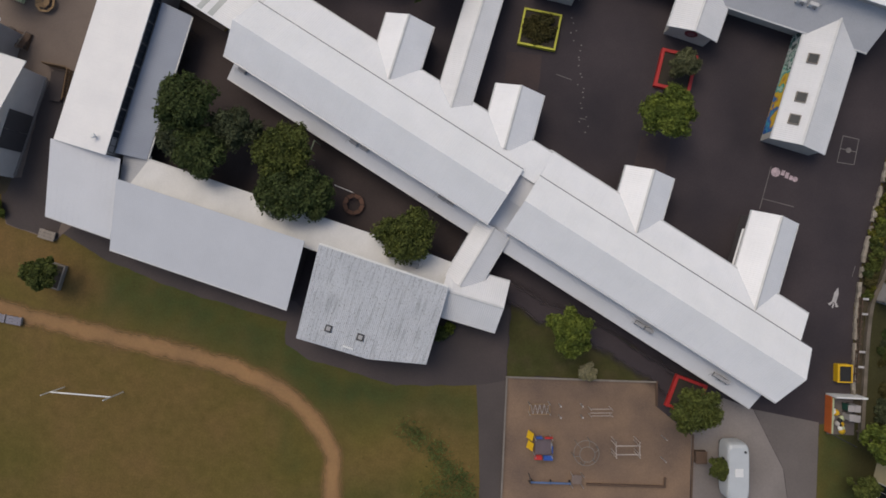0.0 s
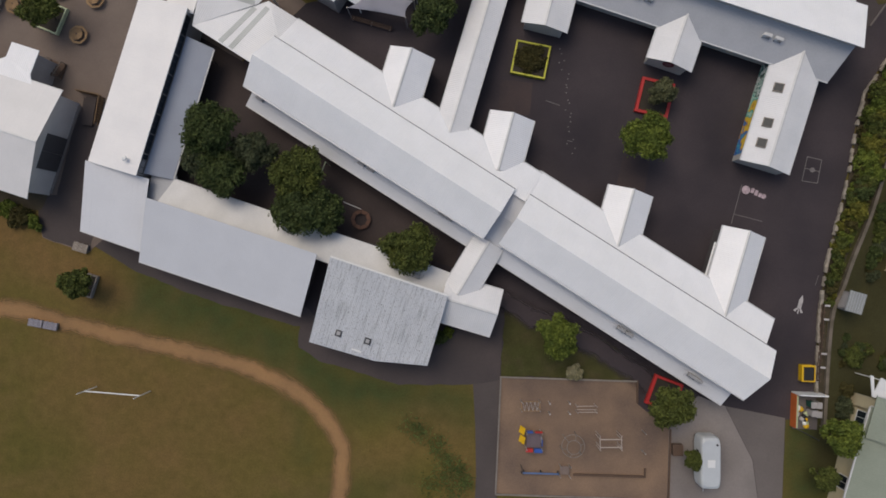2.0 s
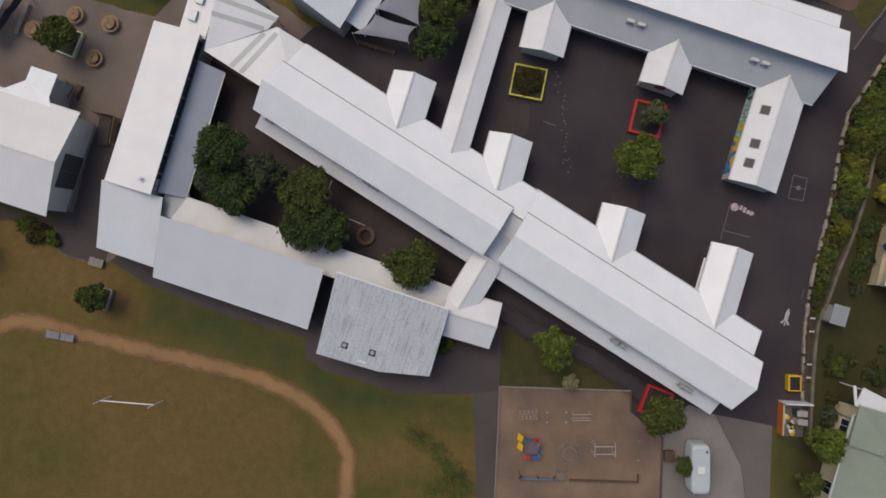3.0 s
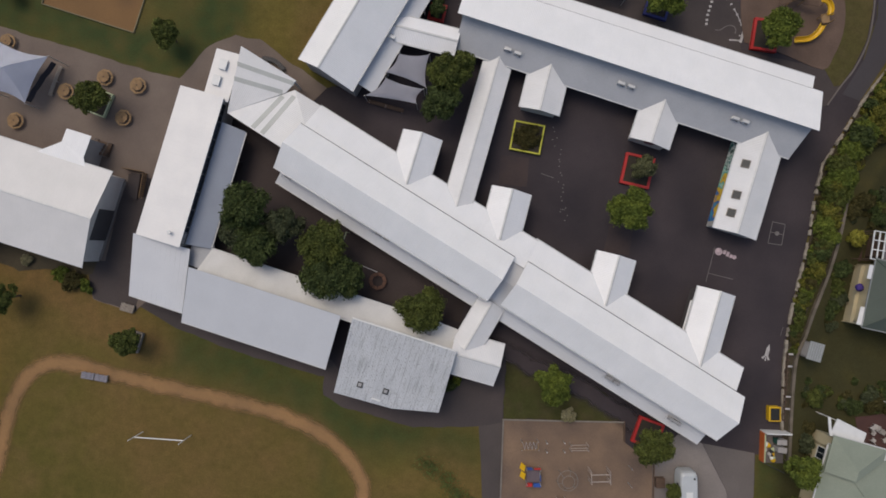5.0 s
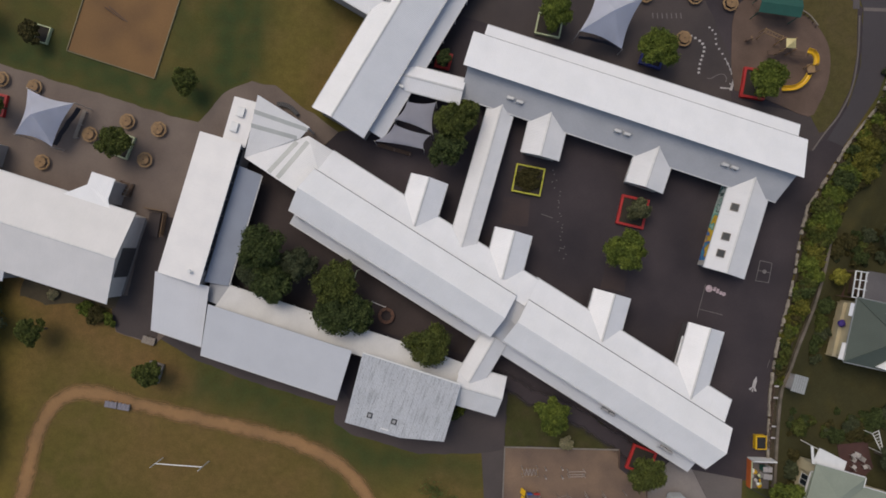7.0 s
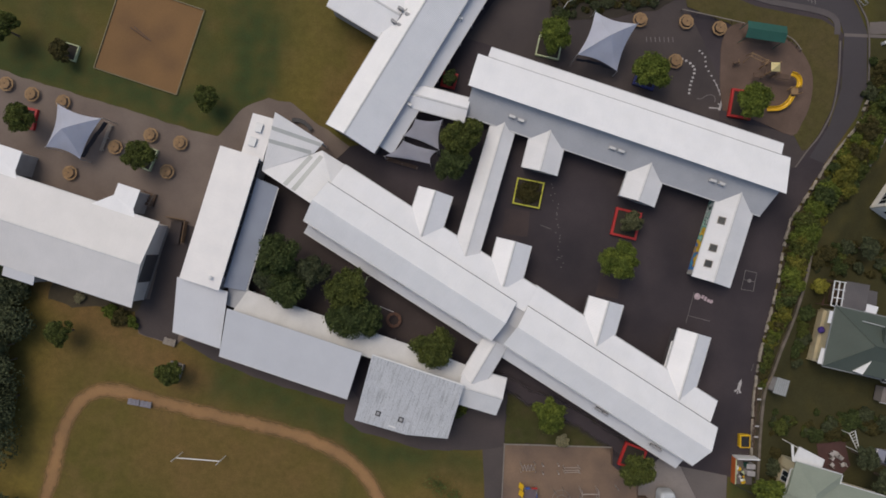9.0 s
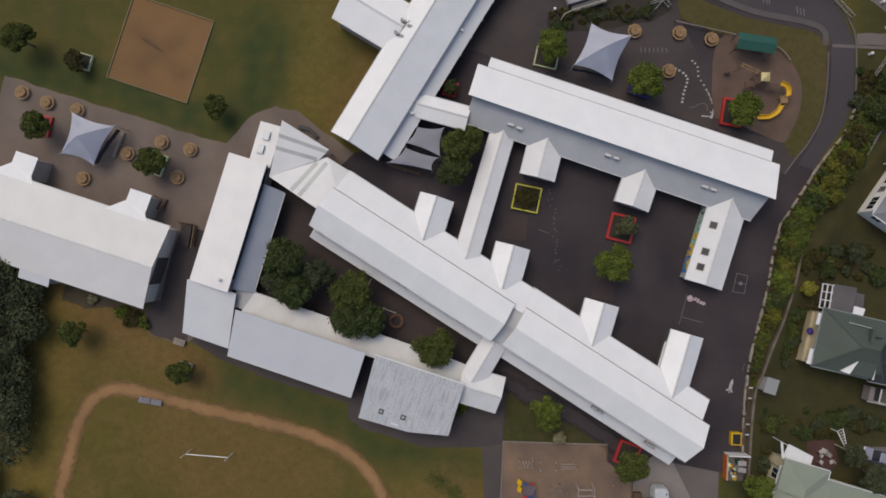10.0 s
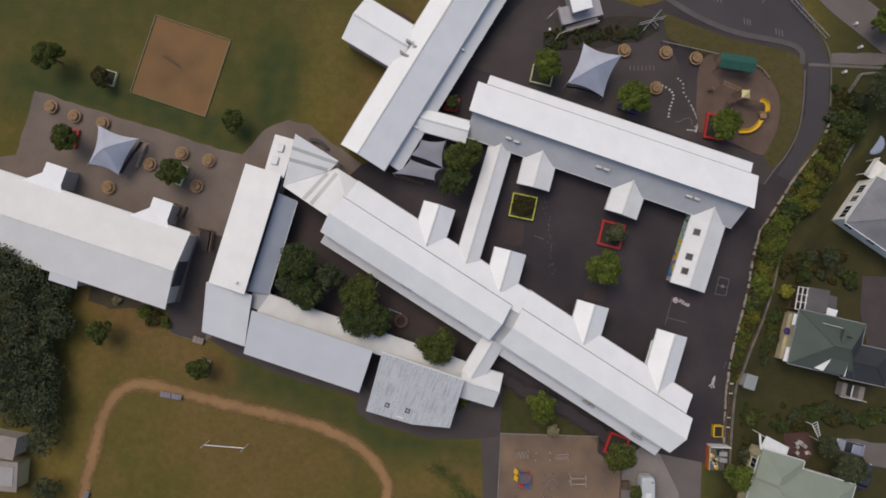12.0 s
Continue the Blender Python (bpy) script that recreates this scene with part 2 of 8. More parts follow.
M["soil_dark"] = mat("damp dark garden soil", (0.040, 0.032, 0.022), 0.95, 0.25, 0.8, 9, 0.5)
M["soil"] = mat("dark garden soil", (0.066, 0.052, 0.030), 0.95, 0.25, 0.8, 9, 0.5)
M["paint"] = mat("worn white line paint", (0.50, 0.47, 0.45), 0.8, 0.3, 1.2, 7, 0.1)
M["paint_dim"] = mat("faded line paint", (0.20, 0.18, 0.17), 0.8, 0.3, 1.2, 7, 0.1)
M["sail"] = mat("pale shade cloth", (0.74, 0.76, 0.85), 0.75, 0.08, 0.6, 25, 0.1)
M["sail_grey"] = mat("grey-lilac shade cloth", (0.50, 0.50, 0.56), 0.8, 0.08, 0.6, 25, 0.1)
M["green_roof"] = roof_mat("dull green roof sheeting", (0.066, 0.084, 0.068), (0.058, 0.074, 0.060), 0.25, 0.12, 0.7, 0.15)
M["sage_roof"] = roof_mat("sage green roof sheeting", (0.245, 0.275, 0.215), (0.215, 0.245, 0.19), 0.25, 0.12, 0.6, 0.15)
M["slate_roof"] = roof_mat("dark slate-grey roof sheeting", (0.032, 0.034, 0.040), (0.027, 0.029, 0.034), 0.25, 0.15, 0.85, 0.2)
M["tile_roof"] = roof_mat("grey roof tiles", (0.22, 0.22, 0.235), (0.16, 0.16, 0.17), 0.3, 0.8, 0.7, 0.25, 0.1)
M["canopy"] = mat("deep green steel canopy", (0.012, 0.082, 0.060), 0.6, 0.15, 1.0, 14, 0.05)
M["brown_deck"] = mat("dark red paving", (0.085, 0.040, 0.035), 0.9, 0.2, 0.6, 9, 0.3)
M["bark"] = mat("grey-brown bark", (0.12, 0.09, 0.065), 0.95, 0.3, 3, 20, 0.8)
M["car_blue"] = mat("silver-blue car paint", (0.38, 0.38, 0.45), 0.25, 0.04, 1, 30, 0.0, 0.4)
M["car_dark"] = mat("dark blue car paint", (0.06, 0.065, 0.10), 0.25, 0.04, 1, 30, 0.0, 0.4)
M["rubber"] = mat("black rubber", (0.02, 0.02, 0.02), 0.85, 0.1, 3, 20, 0.1)
M["dusty_roof"] = mat("dusty brown-grey flat roofing", (0.30, 0.265, 0.235), 0.9, 0.2, 0.5, 8, 0.2)
M["wall_white"] = mat("white weatherboard", (0.88, 0.86, 0.80), 0.6, 0.08, 0.8, 12, 0.1)
M["van"] = mat("chalky white van paint", (0.50, 0.525, 0.535), 0.4, 0.08, 0.8, 14, 0.02)


def leaf_mat(name, light, dark, spread=0.35):
    m = mat(name, light, 0.7, 0.25, 0.9, 9.0, 0.0, tint=dark, island=spread)
    nt, L = m.node_tree.nodes, m.node_tree.links
    b = nt["Principled BSDF"]
    b.inputs["Specular IOR Level"].default_value = 0.15
    tl, mx = nt.new("ShaderNodeBsdfTranslucent"), nt.new("ShaderNodeMixShader")
    mx.inputs["Fac"].default_value = 0.28
    L.new(b.inputs["Base Color"].links[0].from_socket, tl.inputs["Color"])
    L.new(b.outputs["BSDF"], mx.inputs[1]), L.new(tl.outputs["BSDF"], mx.inputs[2]), L.new(mx.outputs["Shader"], nt["Material Output"].inputs["Surface"])
    return m


LEAF = {
    "dark": leaf_mat("deep green foliage", (0.086, 0.112, 0.036), (0.048, 0.066, 0.024), 0.45),
    "olive": leaf_mat("olive green foliage", (0.122, 0.140, 0.034), (0.066, 0.082, 0.023), 0.45),
    "bright": leaf_mat("yellow-green foliage", (0.165, 0.200, 0.036), (0.082, 0.112, 0.024), 0.45),
    "lime": leaf_mat("bright yellow foliage", (0.36, 0.33, 0.06), (0.17, 0.17, 0.03), 0.5),
    "white": leaf_mat("pale flowering foliage", (0.42, 0.38, 0.24), (0.22, 0.21, 0.11)),
    "wood": leaf_mat("grey-green forest foliage", (0.100, 0.114, 0.058), (0.060, 0.072, 0.038), 0.4),
    "bank": leaf_mat("yellowish hedge foliage", (0.190, 0.180, 0.034), (0.096, 0.100, 0.022), 0.45),
    "dusty": leaf_mat("dusty grey-green foliage", (0.150, 0.155, 0.078), (0.085, 0.092, 0.045), 0.4),
    "dry": leaf_mat("brown-green scrub", (0.100, 0.086, 0.030), (0.058, 0.054, 0.020)),
}


def soft_edged(name, base, reach=0.75):
    """The base material of a band of ground cover that thins out unevenly towards its sides (uv: x from -1 to 1 across the band)."""
    m = base.copy()
    m.name = name
    nt, L = m.node_tree.nodes, m.node_tree.links
    b, out = nt["Principled BSDF"], nt["Material Output"]
    uv, sep, ab, n = nt.new("ShaderNodeUVMap"), nt.new("ShaderNodeSeparateXYZ"), nt.new("ShaderNodeMath"), nt.new("ShaderNodeTexNoise")
    ab.operation = "ABSOLUTE"
    co = nt.new("ShaderNodeTexCoord")
    n.inputs["Scale"].default_value, n.inputs["Detail"].default_value = 0.7, 2
    L.new(co.outputs["Object"], n.inputs["Vector"])
    L.new(uv.outputs["UV"], sep.inputs["Vector"]), L.new(sep.outputs["X"], ab.inputs[0])
    add = nt.new("ShaderNodeMath")
    add.operation = "MULTIPLY_ADD"
    add.inputs[1].default_value, add.inputs[2].default_value = 0.55, -0.27
    L.new(n.outputs["Fac"], add.inputs[0])
    s = nt.new("ShaderNodeMath")
    s.operation = "ADD"
    L.new(ab.outputs["Value"], s.inputs[0]), L.new(add.outputs["Value"], s.inputs[1])
    mr = nt.new("ShaderNodeMapRange")
    mr.interpolation_type = "SMOOTHSTEP"
    mr.inputs["From Min"].default_value, mr.inputs["From Max"].default_value = 1.0 - reach, 0.98
    mr.inputs["To Min"].default_value, mr.inputs["To Max"].default_value = 1.0, 0.0
    L.new(s.outputs["Value"], mr.inputs["Value"])
    tr, mx = nt.new("ShaderNodeBsdfTransparent"), nt.new("ShaderNodeMixShader")
    L.new(mr.outputs["Result"], mx.inputs["Fac"]), L.new(tr.outputs["BSDF"], mx.inputs[1]), L.new(b.outputs["BSDF"], mx.inputs[2])
    L.new(mx.outputs["Shader"], out.inputs["Surface"])
    return m


M["asphalt_soft"] = soft_edged("worn dark ground thinning into grass", M["asphalt"], 0.7)
M["track_soft"] = soft_edged("worn dirt thinning into grass", M["track"], 0.85)


def patch_nodes(m, patches):
    """Lets wear of its own shape, and the gardens' painted shade, show in a ground material: for each attribute of the
    mesh, a colour that takes over where it is high, broken up by tufts.
    """
    nt, L = m.node_tree.nodes, m.node_tree.links
    hsv = next(k for k in nt if k.bl_idname == "ShaderNodeHueSaturation")
    co = nt.new("ShaderNodeTexCoord")
    n = nt.new("ShaderNodeTexNoise")
    n.inputs["Scale"].default_value, n.inputs["Detail"].default_value = 0.45, 7
    L.new(co.outputs["Object"], n.inputs["Vector"])
    mr = nt.new("ShaderNodeMapRange")
    mr.inputs["From Min"].default_value, mr.inputs["From Max"].default_value = 0.3, 0.62
    mr.inputs["To Min"].default_value, mr.inputs["To Max"].default_value = 0.55, 1.0
    L.new(n.outputs["Fac"], mr.inputs["Value"])
    for name, color in patches:
        at, mu, mx = nt.new("ShaderNodeAttribute"), nt.new("ShaderNodeMath"), nt.new("ShaderNodeMix")
        at.attribute_name = name
        mu.operation = "MULTIPLY"
        mx.data_type = "RGBA"
        mx.inputs["B"].default_value = (*color, 1)
        src = hsv.inputs["Color"].links[0].from_socket
        L.new(at.outputs["Fac"], mu.inputs[0]), L.new(mr.outputs["Result"], mu.inputs[1]), L.new(mu.outputs["Value"], mx.inputs["Factor"])
        L.new(src, mx.inputs["A"]), L.new(mx.outputs["Result"], hsv.inputs["Color"])


for k in ("sand", "track", "mulch"):
    M[k].node_tree.nodes["Principled BSDF"].inputs["Specular IOR Level"].default_value = 0.2
patch_nodes(M["sand"], (("damp", (0.095, 0.060, 0.038)),))
# The two garden colours are soil with the gardens' shade painted in.
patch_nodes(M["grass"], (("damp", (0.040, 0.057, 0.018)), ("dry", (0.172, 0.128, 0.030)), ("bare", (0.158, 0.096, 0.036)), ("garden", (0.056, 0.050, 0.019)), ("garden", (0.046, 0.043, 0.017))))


# ---- building blocks ----
def mesh_of(bm, name, material, smooth=False):
    me = bpy.data.meshes.new(name)
    bm.normal_update()
    bm.to_mesh(me)
    bm.free()
    for k in (material if isinstance(material, (list, tuple)) else [material]):
        me.materials.append(k)
    if smooth:
        me.polygons.foreach_set("use_smooth", [True] * len(me.polygons))
    return me


def part(name, bm, material, parent=None, label="", smooth=False, at=None):
    ob = new(name, mesh_of(bm, name, material, smooth))
    ob.parent = parent
    if at:
        ob.matrix_local = at
    if label:
        tagged(ob, label)
    return ob


def thing(name, m, label, category, group="", kind=""):
    ob = new(name)
    ob.empty_display_size = 0.3
    ob.matrix_world = m
    return tagged(ob, label, category, group, kind)


def B():
    return bmesh.new()


def add_box(bm, x0, y0, z0, x1, y1, z1, m=None, bevel=0.0):
    vs = [bm.verts.new((x, y, z)) for z in (z0, z1) for x, y in ((x0, y0), (x1, y0), (x1, y1), (x0, y1))]
    fs = [bm.faces.new([vs[i] for i in f]) for f in ((3, 2, 1, 0), (4, 5, 6, 7), (0, 1, 5, 4), (1, 2, 6, 5), (2, 3, 7, 6), (3, 0, 4, 7))]
    if bevel:
        es = list({e for f in fs for e in f.edges})
        r = bmesh.ops.bevel(bm, geom=es, offset=bevel, segments=1, affect="EDGES", profile=0.5)
        vs = list({v for f in r["faces"] for v in f.verts} | {v for v in vs if v.is_valid})
    if m is not None:
        bmesh.ops.transform(bm, matrix=m, verts=[v for v in vs if v.is_valid])
    return bm


def box(x0, y0, z0, x1, y1, z1, m=None, bevel=0.0):
    return add_box(B(), x0, y0, z0, x1, y1, z1, m, bevel)


def add_tube(bm, p, q, r0, r1=None, n=8):
    p, q = Vector(p), Vector(q)
    r1 = r0 if r1 is None else r1
    turn = (q - p).to_track_quat("Z", "Y").to_matrix()
    rings = []
    for c, r in ((p, r0), (q, r1)):
        rings.append([bm.verts.new(c + turn @ Vector((r * math.cos(2 * math.pi * i / n), r * math.sin(2 * math.pi * i / n), 0))) for i in range(n)])
    for i in range(n):
        bm.faces.new((rings[0][i], rings[0][(i + 1) % n], rings[1][(i + 1) % n], rings[1][i]))
    bm.faces.new(rings[0][::-1]), bm.faces.new(rings[1])
    return bm


def tube(p, q, r0, r1=None, n=8):
    return add_tube(B(), p, q, r0, r1, n)


def pipe(points, r, n=8, closed=False):
    """A round bar that follows a line of points."""
    bm = B()
    pts = [Vector(p) for p in points]
    rings = []
    for i, p in enumerate(pts):
        a = pts[(i - 1) % len(pts)] if (i or closed) else p
        b = pts[(i + 1) % len(pts)] if (i < len(pts) - 1 or closed) else p
        turn = (b - a).to_track_quat("Z", "Y").to_matrix()
        rings.append([bm.verts.new(p + turn @ Vector((r * math.cos(2 * math.pi * k / n), r * math.sin(2 * math.pi * k / n), 0))) for k in range(n)])
    for i in range(len(rings) - (0 if closed else 1)):
        a, b = rings[i], rings[(i + 1) % len(rings)]
        for k in range(n):
            bm.faces.new((a[k], a[(k + 1) % n], b[(k + 1) % n], b[k]))
    if not closed:
        bm.faces.new(rings[0][::-1]), bm.faces.new(rings[-1])
    return bm


def slab(pts, th, along=None):
    """A plate whose upper face has the corners pts (counter-clockwise from above), th thick, with uv in metres: u along the given direction, v across."""
    bm = B()
    uvl = bm.loops.layers.uv.new("UVMap")
    top = [bm.verts.new(p) for p in pts]
    low = [bm.verts.new((p[0], p[1], p[2] - th)) for p in pts]
    n = len(pts)
    fs = [bm.faces.new(top), bm.faces.new(low[::-1])]
    for i in range(n):
        fs.append(bm.faces.new((low[i], low[(i + 1) % n], top[(i + 1) % n], top[i])))
    a = Vector(along if along else (Vector(pts[1]) - Vector(pts[0])))
    a.z = 0
    a.normalize()
    b = Vector((-a.y, a.x, 0))
    for f in fs:
        for lp in f.loops:
            lp[uvl].uv = (lp.vert.co.dot(a), lp.vert.co.dot(b))
    return bm


def ragged(pts, amount=0.22, step=0.7):
    """The outline pts with worn, uneven edges; the shift depends on the place alone, so that shared edges stay shared."""
    out = []
    for (xa, ya), (xb, yb) in zip(pts, pts[1:] + pts[:1]):
        n = max(1, min(60, int(math.dist((xa, ya), (xb, yb)) / step)))
        for k in range(n):
            x, y = xa + (xb - xa) * k / n, ya + (yb - ya) * k / n
            d = noise.noise_vector((x * 0.45, y * 0.45, 1.7)) * amount + noise.noise_vector((x * 1.6, y * 1.6, 4.1)) * amount * 0.4
            out.append((x + d.x, y + d.y))
    return out


def flat(name, pts, z, th, material, label, category, kind="structure"):
    """A flat piece of ground cover with thickness, corners given in the plan."""
    if sum(a[0] * b[1] - b[0] * a[1] for a, b in zip(pts, pts[1:] + pts[:1])) < 0:
        pts = pts[::-1]
    ob = part(name, slab([(x, y, z) for x, y in pts], th), material)
    return tagged(ob, label, category, kind=kind)


def smooth_line(pts, n=6):
    """Points along a smooth curve through pts."""
    out = []
    P = [Vector((*p, 0)) for p in pts]
    for i in range(len(P) - 1):
        a, b, c, d = P[max(i - 1, 0)], P[i], P[i + 1], P[min(i + 2, len(P) - 1)]
        for k in range(n):
            t = k / n
            out.append(0.5 * ((2 * b) + (c - a) * t + (2 * a - 5 * b + 4 * c - d) * t * t + (3 * b - a - 3 * c + d) * t ** 3))
    out.append(P[-1])
    return [(p.x, p.y) for p in out]


def ribbon(name, pts, width, z, th, material, label, category, kind="structure", wob=0.0, curved=True):
    """A band of ground cover along a line, with an uneven edge where wob is set."""
    line = [Vector((*p, 0)) for p in (smooth_line(pts) if curved else pts)]
    left, right = [], []
    for i, p in enumerate(line):
        d = (line[min(i + 1, len(line) - 1)] - line[max(i - 1, 0)]).normalized()
        s = Vector((-d.y, d.x, 0))
        w1 = width / 2 * (1 + wob * noise.noise((p.x * 0.3, p.y * 0.3, 3)))
        w2 = width / 2 * (1 + wob * noise.noise((p.x * 0.3, p.y * 0.3, 9)))
        left.append(p + s * w1), right.append(p - s * w2)
    bm = B()
    uvl = bm.loops.layers.uv.new("UVMap")
    rows = []
    side = {}
    for a, b in zip(left, right):
        rows.append([bm.verts.new((v.x, v.y, zz)) for v, zz in ((a, z - th), (a, z), (b, z), (b, z - th))])
        side.update(zip(rows[-1], (-1, -1, 1, 1)))
    for r, s in zip(rows, rows[1:]):
        for k in range(3):
            f = bm.faces.new((r[k], r[k + 1], s[k + 1], s[k]))
            for lp in f.loops:
                lp[uvl].uv = (side[lp.vert], 0)
    bm.faces.new(rows[0][::-1]), bm.faces.new(rows[-1])
    bmesh.ops.recalc_face_normals(bm, faces=bm.faces)
    return tagged(part(name, bm, material), label, category, kind=kind)


def wall_ring(pts, z0, tops, th=0.2):
    """Upright walls along a closed plan outline; tops gives the height of each corner. Each wall has thickness."""
    out = []
    n = len(pts)
    for i in range(n):
        a, b = Vector((*pts[i], 0)), Vector((*pts[(i + 1) % n], 0))
        d = (b - a).normalized()
        s = Vector((-d.y, d.x, 0)) * th
        bm = B()
        ta, tb = tops[i], tops[(i + 1) % n]
        e = d * 0.0
        vs = [bm.verts.new(v) for v in ((a.x, a.y, z0), (b.x, b.y, z0), (b.x, b.y, tb), (a.x, a.y, ta))]
        ws = [bm.verts.new(v) for v in ((a.x + s.x, a.y + s.y, z0), (b.x + s.x, b.y + s.y, z0), (b.x + s.x, b.y + s.y, tb), (a.x + s.x, a.y + s.y, ta))]
        bm.faces.new(vs), bm.faces.new(ws[::-1])
        for k in range(4):
            bm.faces.new((vs[(k + 1) % 4], vs[k], ws[k], ws[(k + 1) % 4]))
        out.append(bm)
    return out


def gable(root, L, W, eave, ridge, roof=("white_roof", "white_roof"), wall="wall", over=0.35, end_over=0.3, y0=None, start=0.0, gutters=True, walls=True, wall_end=(True, True), cap=True, z0=0.0, mid=0.0):
    """A pitched roof on walls in the root's frame: ridge along x from start to L, half of the width on each side. roof: material of the +y and the -y face."""
    h = W / 2
    pl = part("roof", slab([(start, mid, ridge), (L, mid, ridge), (L, h, eave), (start, h, eave)], 0.09, (1, 0, 0)), M[roof[0]], root)
    part("roof", slab([(start, -h, eave), (L, -h, eave), (L, mid, ridge), (start, mid, ridge)], 0.09, (1, 0, 0)), M[roof[1]], root)
    if cap:
        bm = B()
        for s in (1, -1):
            add_box(bm, start - 0.02, -0.02 if s < 0 else 0, -0.01, L + 0.02, 0.16, 0.015, Matrix.Translation((0, mid, ridge + 0.02)) @ Matrix.Diagonal((1, s, 1, 1)) @ Matrix.Rotation(-math.atan2(ridge - eave, h - s * mid), 4, "X"))
        bmesh.ops.recalc_face_normals(bm, faces=bm.faces)
        part("ridge_cap", bm, M["gutter"], root)
    if gutters:
        for s in (1, -1):
            bm = B()
            a, b = sorted((s * h, s * (h + 0.13)))
            add_box(bm, start, a + (0.005 if s > 0 else 0), eave - 0.14, L, b - (0.005 if s < 0 else 0), eave - 0.02)
            part("gutter", bm, M["gutter"], root)
    if walls:
        i, e = h - over, end_over
        t = eave - 0.10 + (ridge - eave) * over / h
        for name, pts in (("wall", [(start + e, -i, t), (L - e, -i, t)]), ("wall", [(L - e, i, t), (start + e, i, t)])):
            (xa, ya, _), (xb, yb, _) = pts
            s = 1 if ya < 0 else -1
            part("wall", box(min(xa, xb), min(ya, ya + s * 0.18), z0, max(xa, xb), max(ya, ya + s * 0.18), t), M[wall], root)
        for x, on, s in ((L - e, wall_end[1], -1), (start + e, wall_end[0], 1)):
            if on:
                bm = B()
                ring = [(-i + 0.18, z0), (i - 0.18, z0), (i - 0.18, t + 0.02), (mid, ridge - 0.12), (-i + 0.18, t + 0.02)]
                a = [bm.verts.new((x, y, z)) for y, z in ring]
                b = [bm.verts.new((x + s * 0.18, y, z)) for y, z in ring]
                bm.faces.new(a), bm.faces.new(b[::-1])
                for k in range(5):
                    bm.faces.new((a[(k + 1) % 5], a[k], b[k], b[(k + 1) % 5]))
                bmesh.ops.recalc_face_normals(bm, faces=bm.faces)
                part("wall", bm, M[wall], root)
    return root


def skillion(root, pts, zs, roof, wall="wall", along=(1, 0, 0), inset=0.4, gutter_edges=(), z0=0.0, th=0.1, walls=True):
    """A single sloping roof over walls; pts are its corners in the root's frame, counter-clockwise, zs their heights."""
    P = [(x, y, z) for (x, y), z in zip(pts, zs)]
    part("roof", slab(P, th, along), M[roof], root)
    n = len(pts)
    for i in gutter_edges:
        a, b = Vector(P[i]), Vector(P[(i + 1) % n])
        d = b - a
        m = Matrix.Translation(a) @ d.to_track_quat("X", "Z").to_matrix().to_4x4()
        part("gutter", box(0, -0.14, -0.15, d.length, -0.005, -0.02, m), M["gutter"], root)
    if walls:
        c = Vector((sum(p[0] for p in pts) / n, sum(p[1] for p in pts) / n, 0))
        ins = []
        for i in range(n):
            a, b, d = Vector((*pts[i - 1], 0)), Vector((*pts[i], 0)), Vector((*pts[(i + 1) % n], 0))
            u, v = (b - a).normalized(), (d - b).normalized()
            nu, nv = Vector((-u.y, u.x, 0)), Vector((-v.y, v.x, 0))
            k = inset / max(0.3, 1 + nu.dot(nv))
            q = b + (nu + nv) * k
            ins.append((q.x, q.y))
        # heights of the roof plane over the inset corners
        a, b, d = (Vector(p) for p in (P[0], P[1], P[-1]))
        nrm = (b - a).cross(d - a)
        tops = [a.z - (nrm.x * (x - a.x) + nrm.y * (y - a.y)) / nrm.z - th - 0.01 for x, y in ins]
        for bm in wall_ring(ins, z0, tops, 0.18):
            part("wall", bm, M[wall], root)
    return root


def local(root_m, pts):
    inv = root_m.inverted()
    return [tuple((inv @ Vector((*p, 0)))[:2]) for p in pts]


def window(root, m, w, h, bars=1, frame_mat="white", name="window"):
    """A framed window set proud of a wall: m puts x along the wall, z up, -y outwards, its origin at the lower left."""
    win = thing(name, Matrix(), "", "")
    win.parent = root
    win.matrix_local = m
    f = 0.07
    bm = B()
    for x0, z0, x1, z1 in ((0, 0, w, f), (0, h - f, w, h), (0, f, f, h - f), (w - f, f, w, h - f)):
        add_box(bm, x0, -0.06, z0, x1, 0.02, z1)
    part("window_frame", bm, M[frame_mat], win)
    for k in range(bars):
        x = (k + 1) * w / (bars + 1)
        part("glazing_bar", box(x - 0.025, -0.05, f, x + 0.025, 0.01, h - f), M[frame_mat], win)
    part("pane", box(f, -0.025, f, w - f, -0.005, h - f), M["glass"], win)
    return win


def hill(x, y):
    """Height of the ground: level in the school grounds, lower beyond the garden bank to the east."""
    line = ((-200, 38.3), (-4, 38.6), (0.6, 39.8), (9.5, 42.8), (27, 50.4), (31, 53.8), (36, 57.5), (60, 66), (300, 66))
    for (ya, xa), (yb, xb) in zip(line, line[1:]):
        if ya <= y <= yb:
            d = x - (xa + (xb - xa) * (y - ya) / (yb - ya))
            t = min(max(d / 5.0, 0), 1)
            return -1.3 * t * t * (3 - 2 * t)
    return 0.0


# ---- ground ----
def near(P, line, reach):
    """1 on a line, falling smoothly to 0 at the distance reach."""
    d = np.full(len(P), 1e9)
    for a, b in zip(line, line[1:]):
        a, b = np.array(a, float), np.array(b, float)
        t = np.clip(((P - a) @ (b - a)) / ((b - a) @ (b - a)), 0, 1)
        d = np.minimum(d, np.hypot(*(P - (a + t[:, None] * (b - a))).T))
    k = np.clip(1 - d / reach, 0, 1)
    return k * k * (3 - 2 * k)


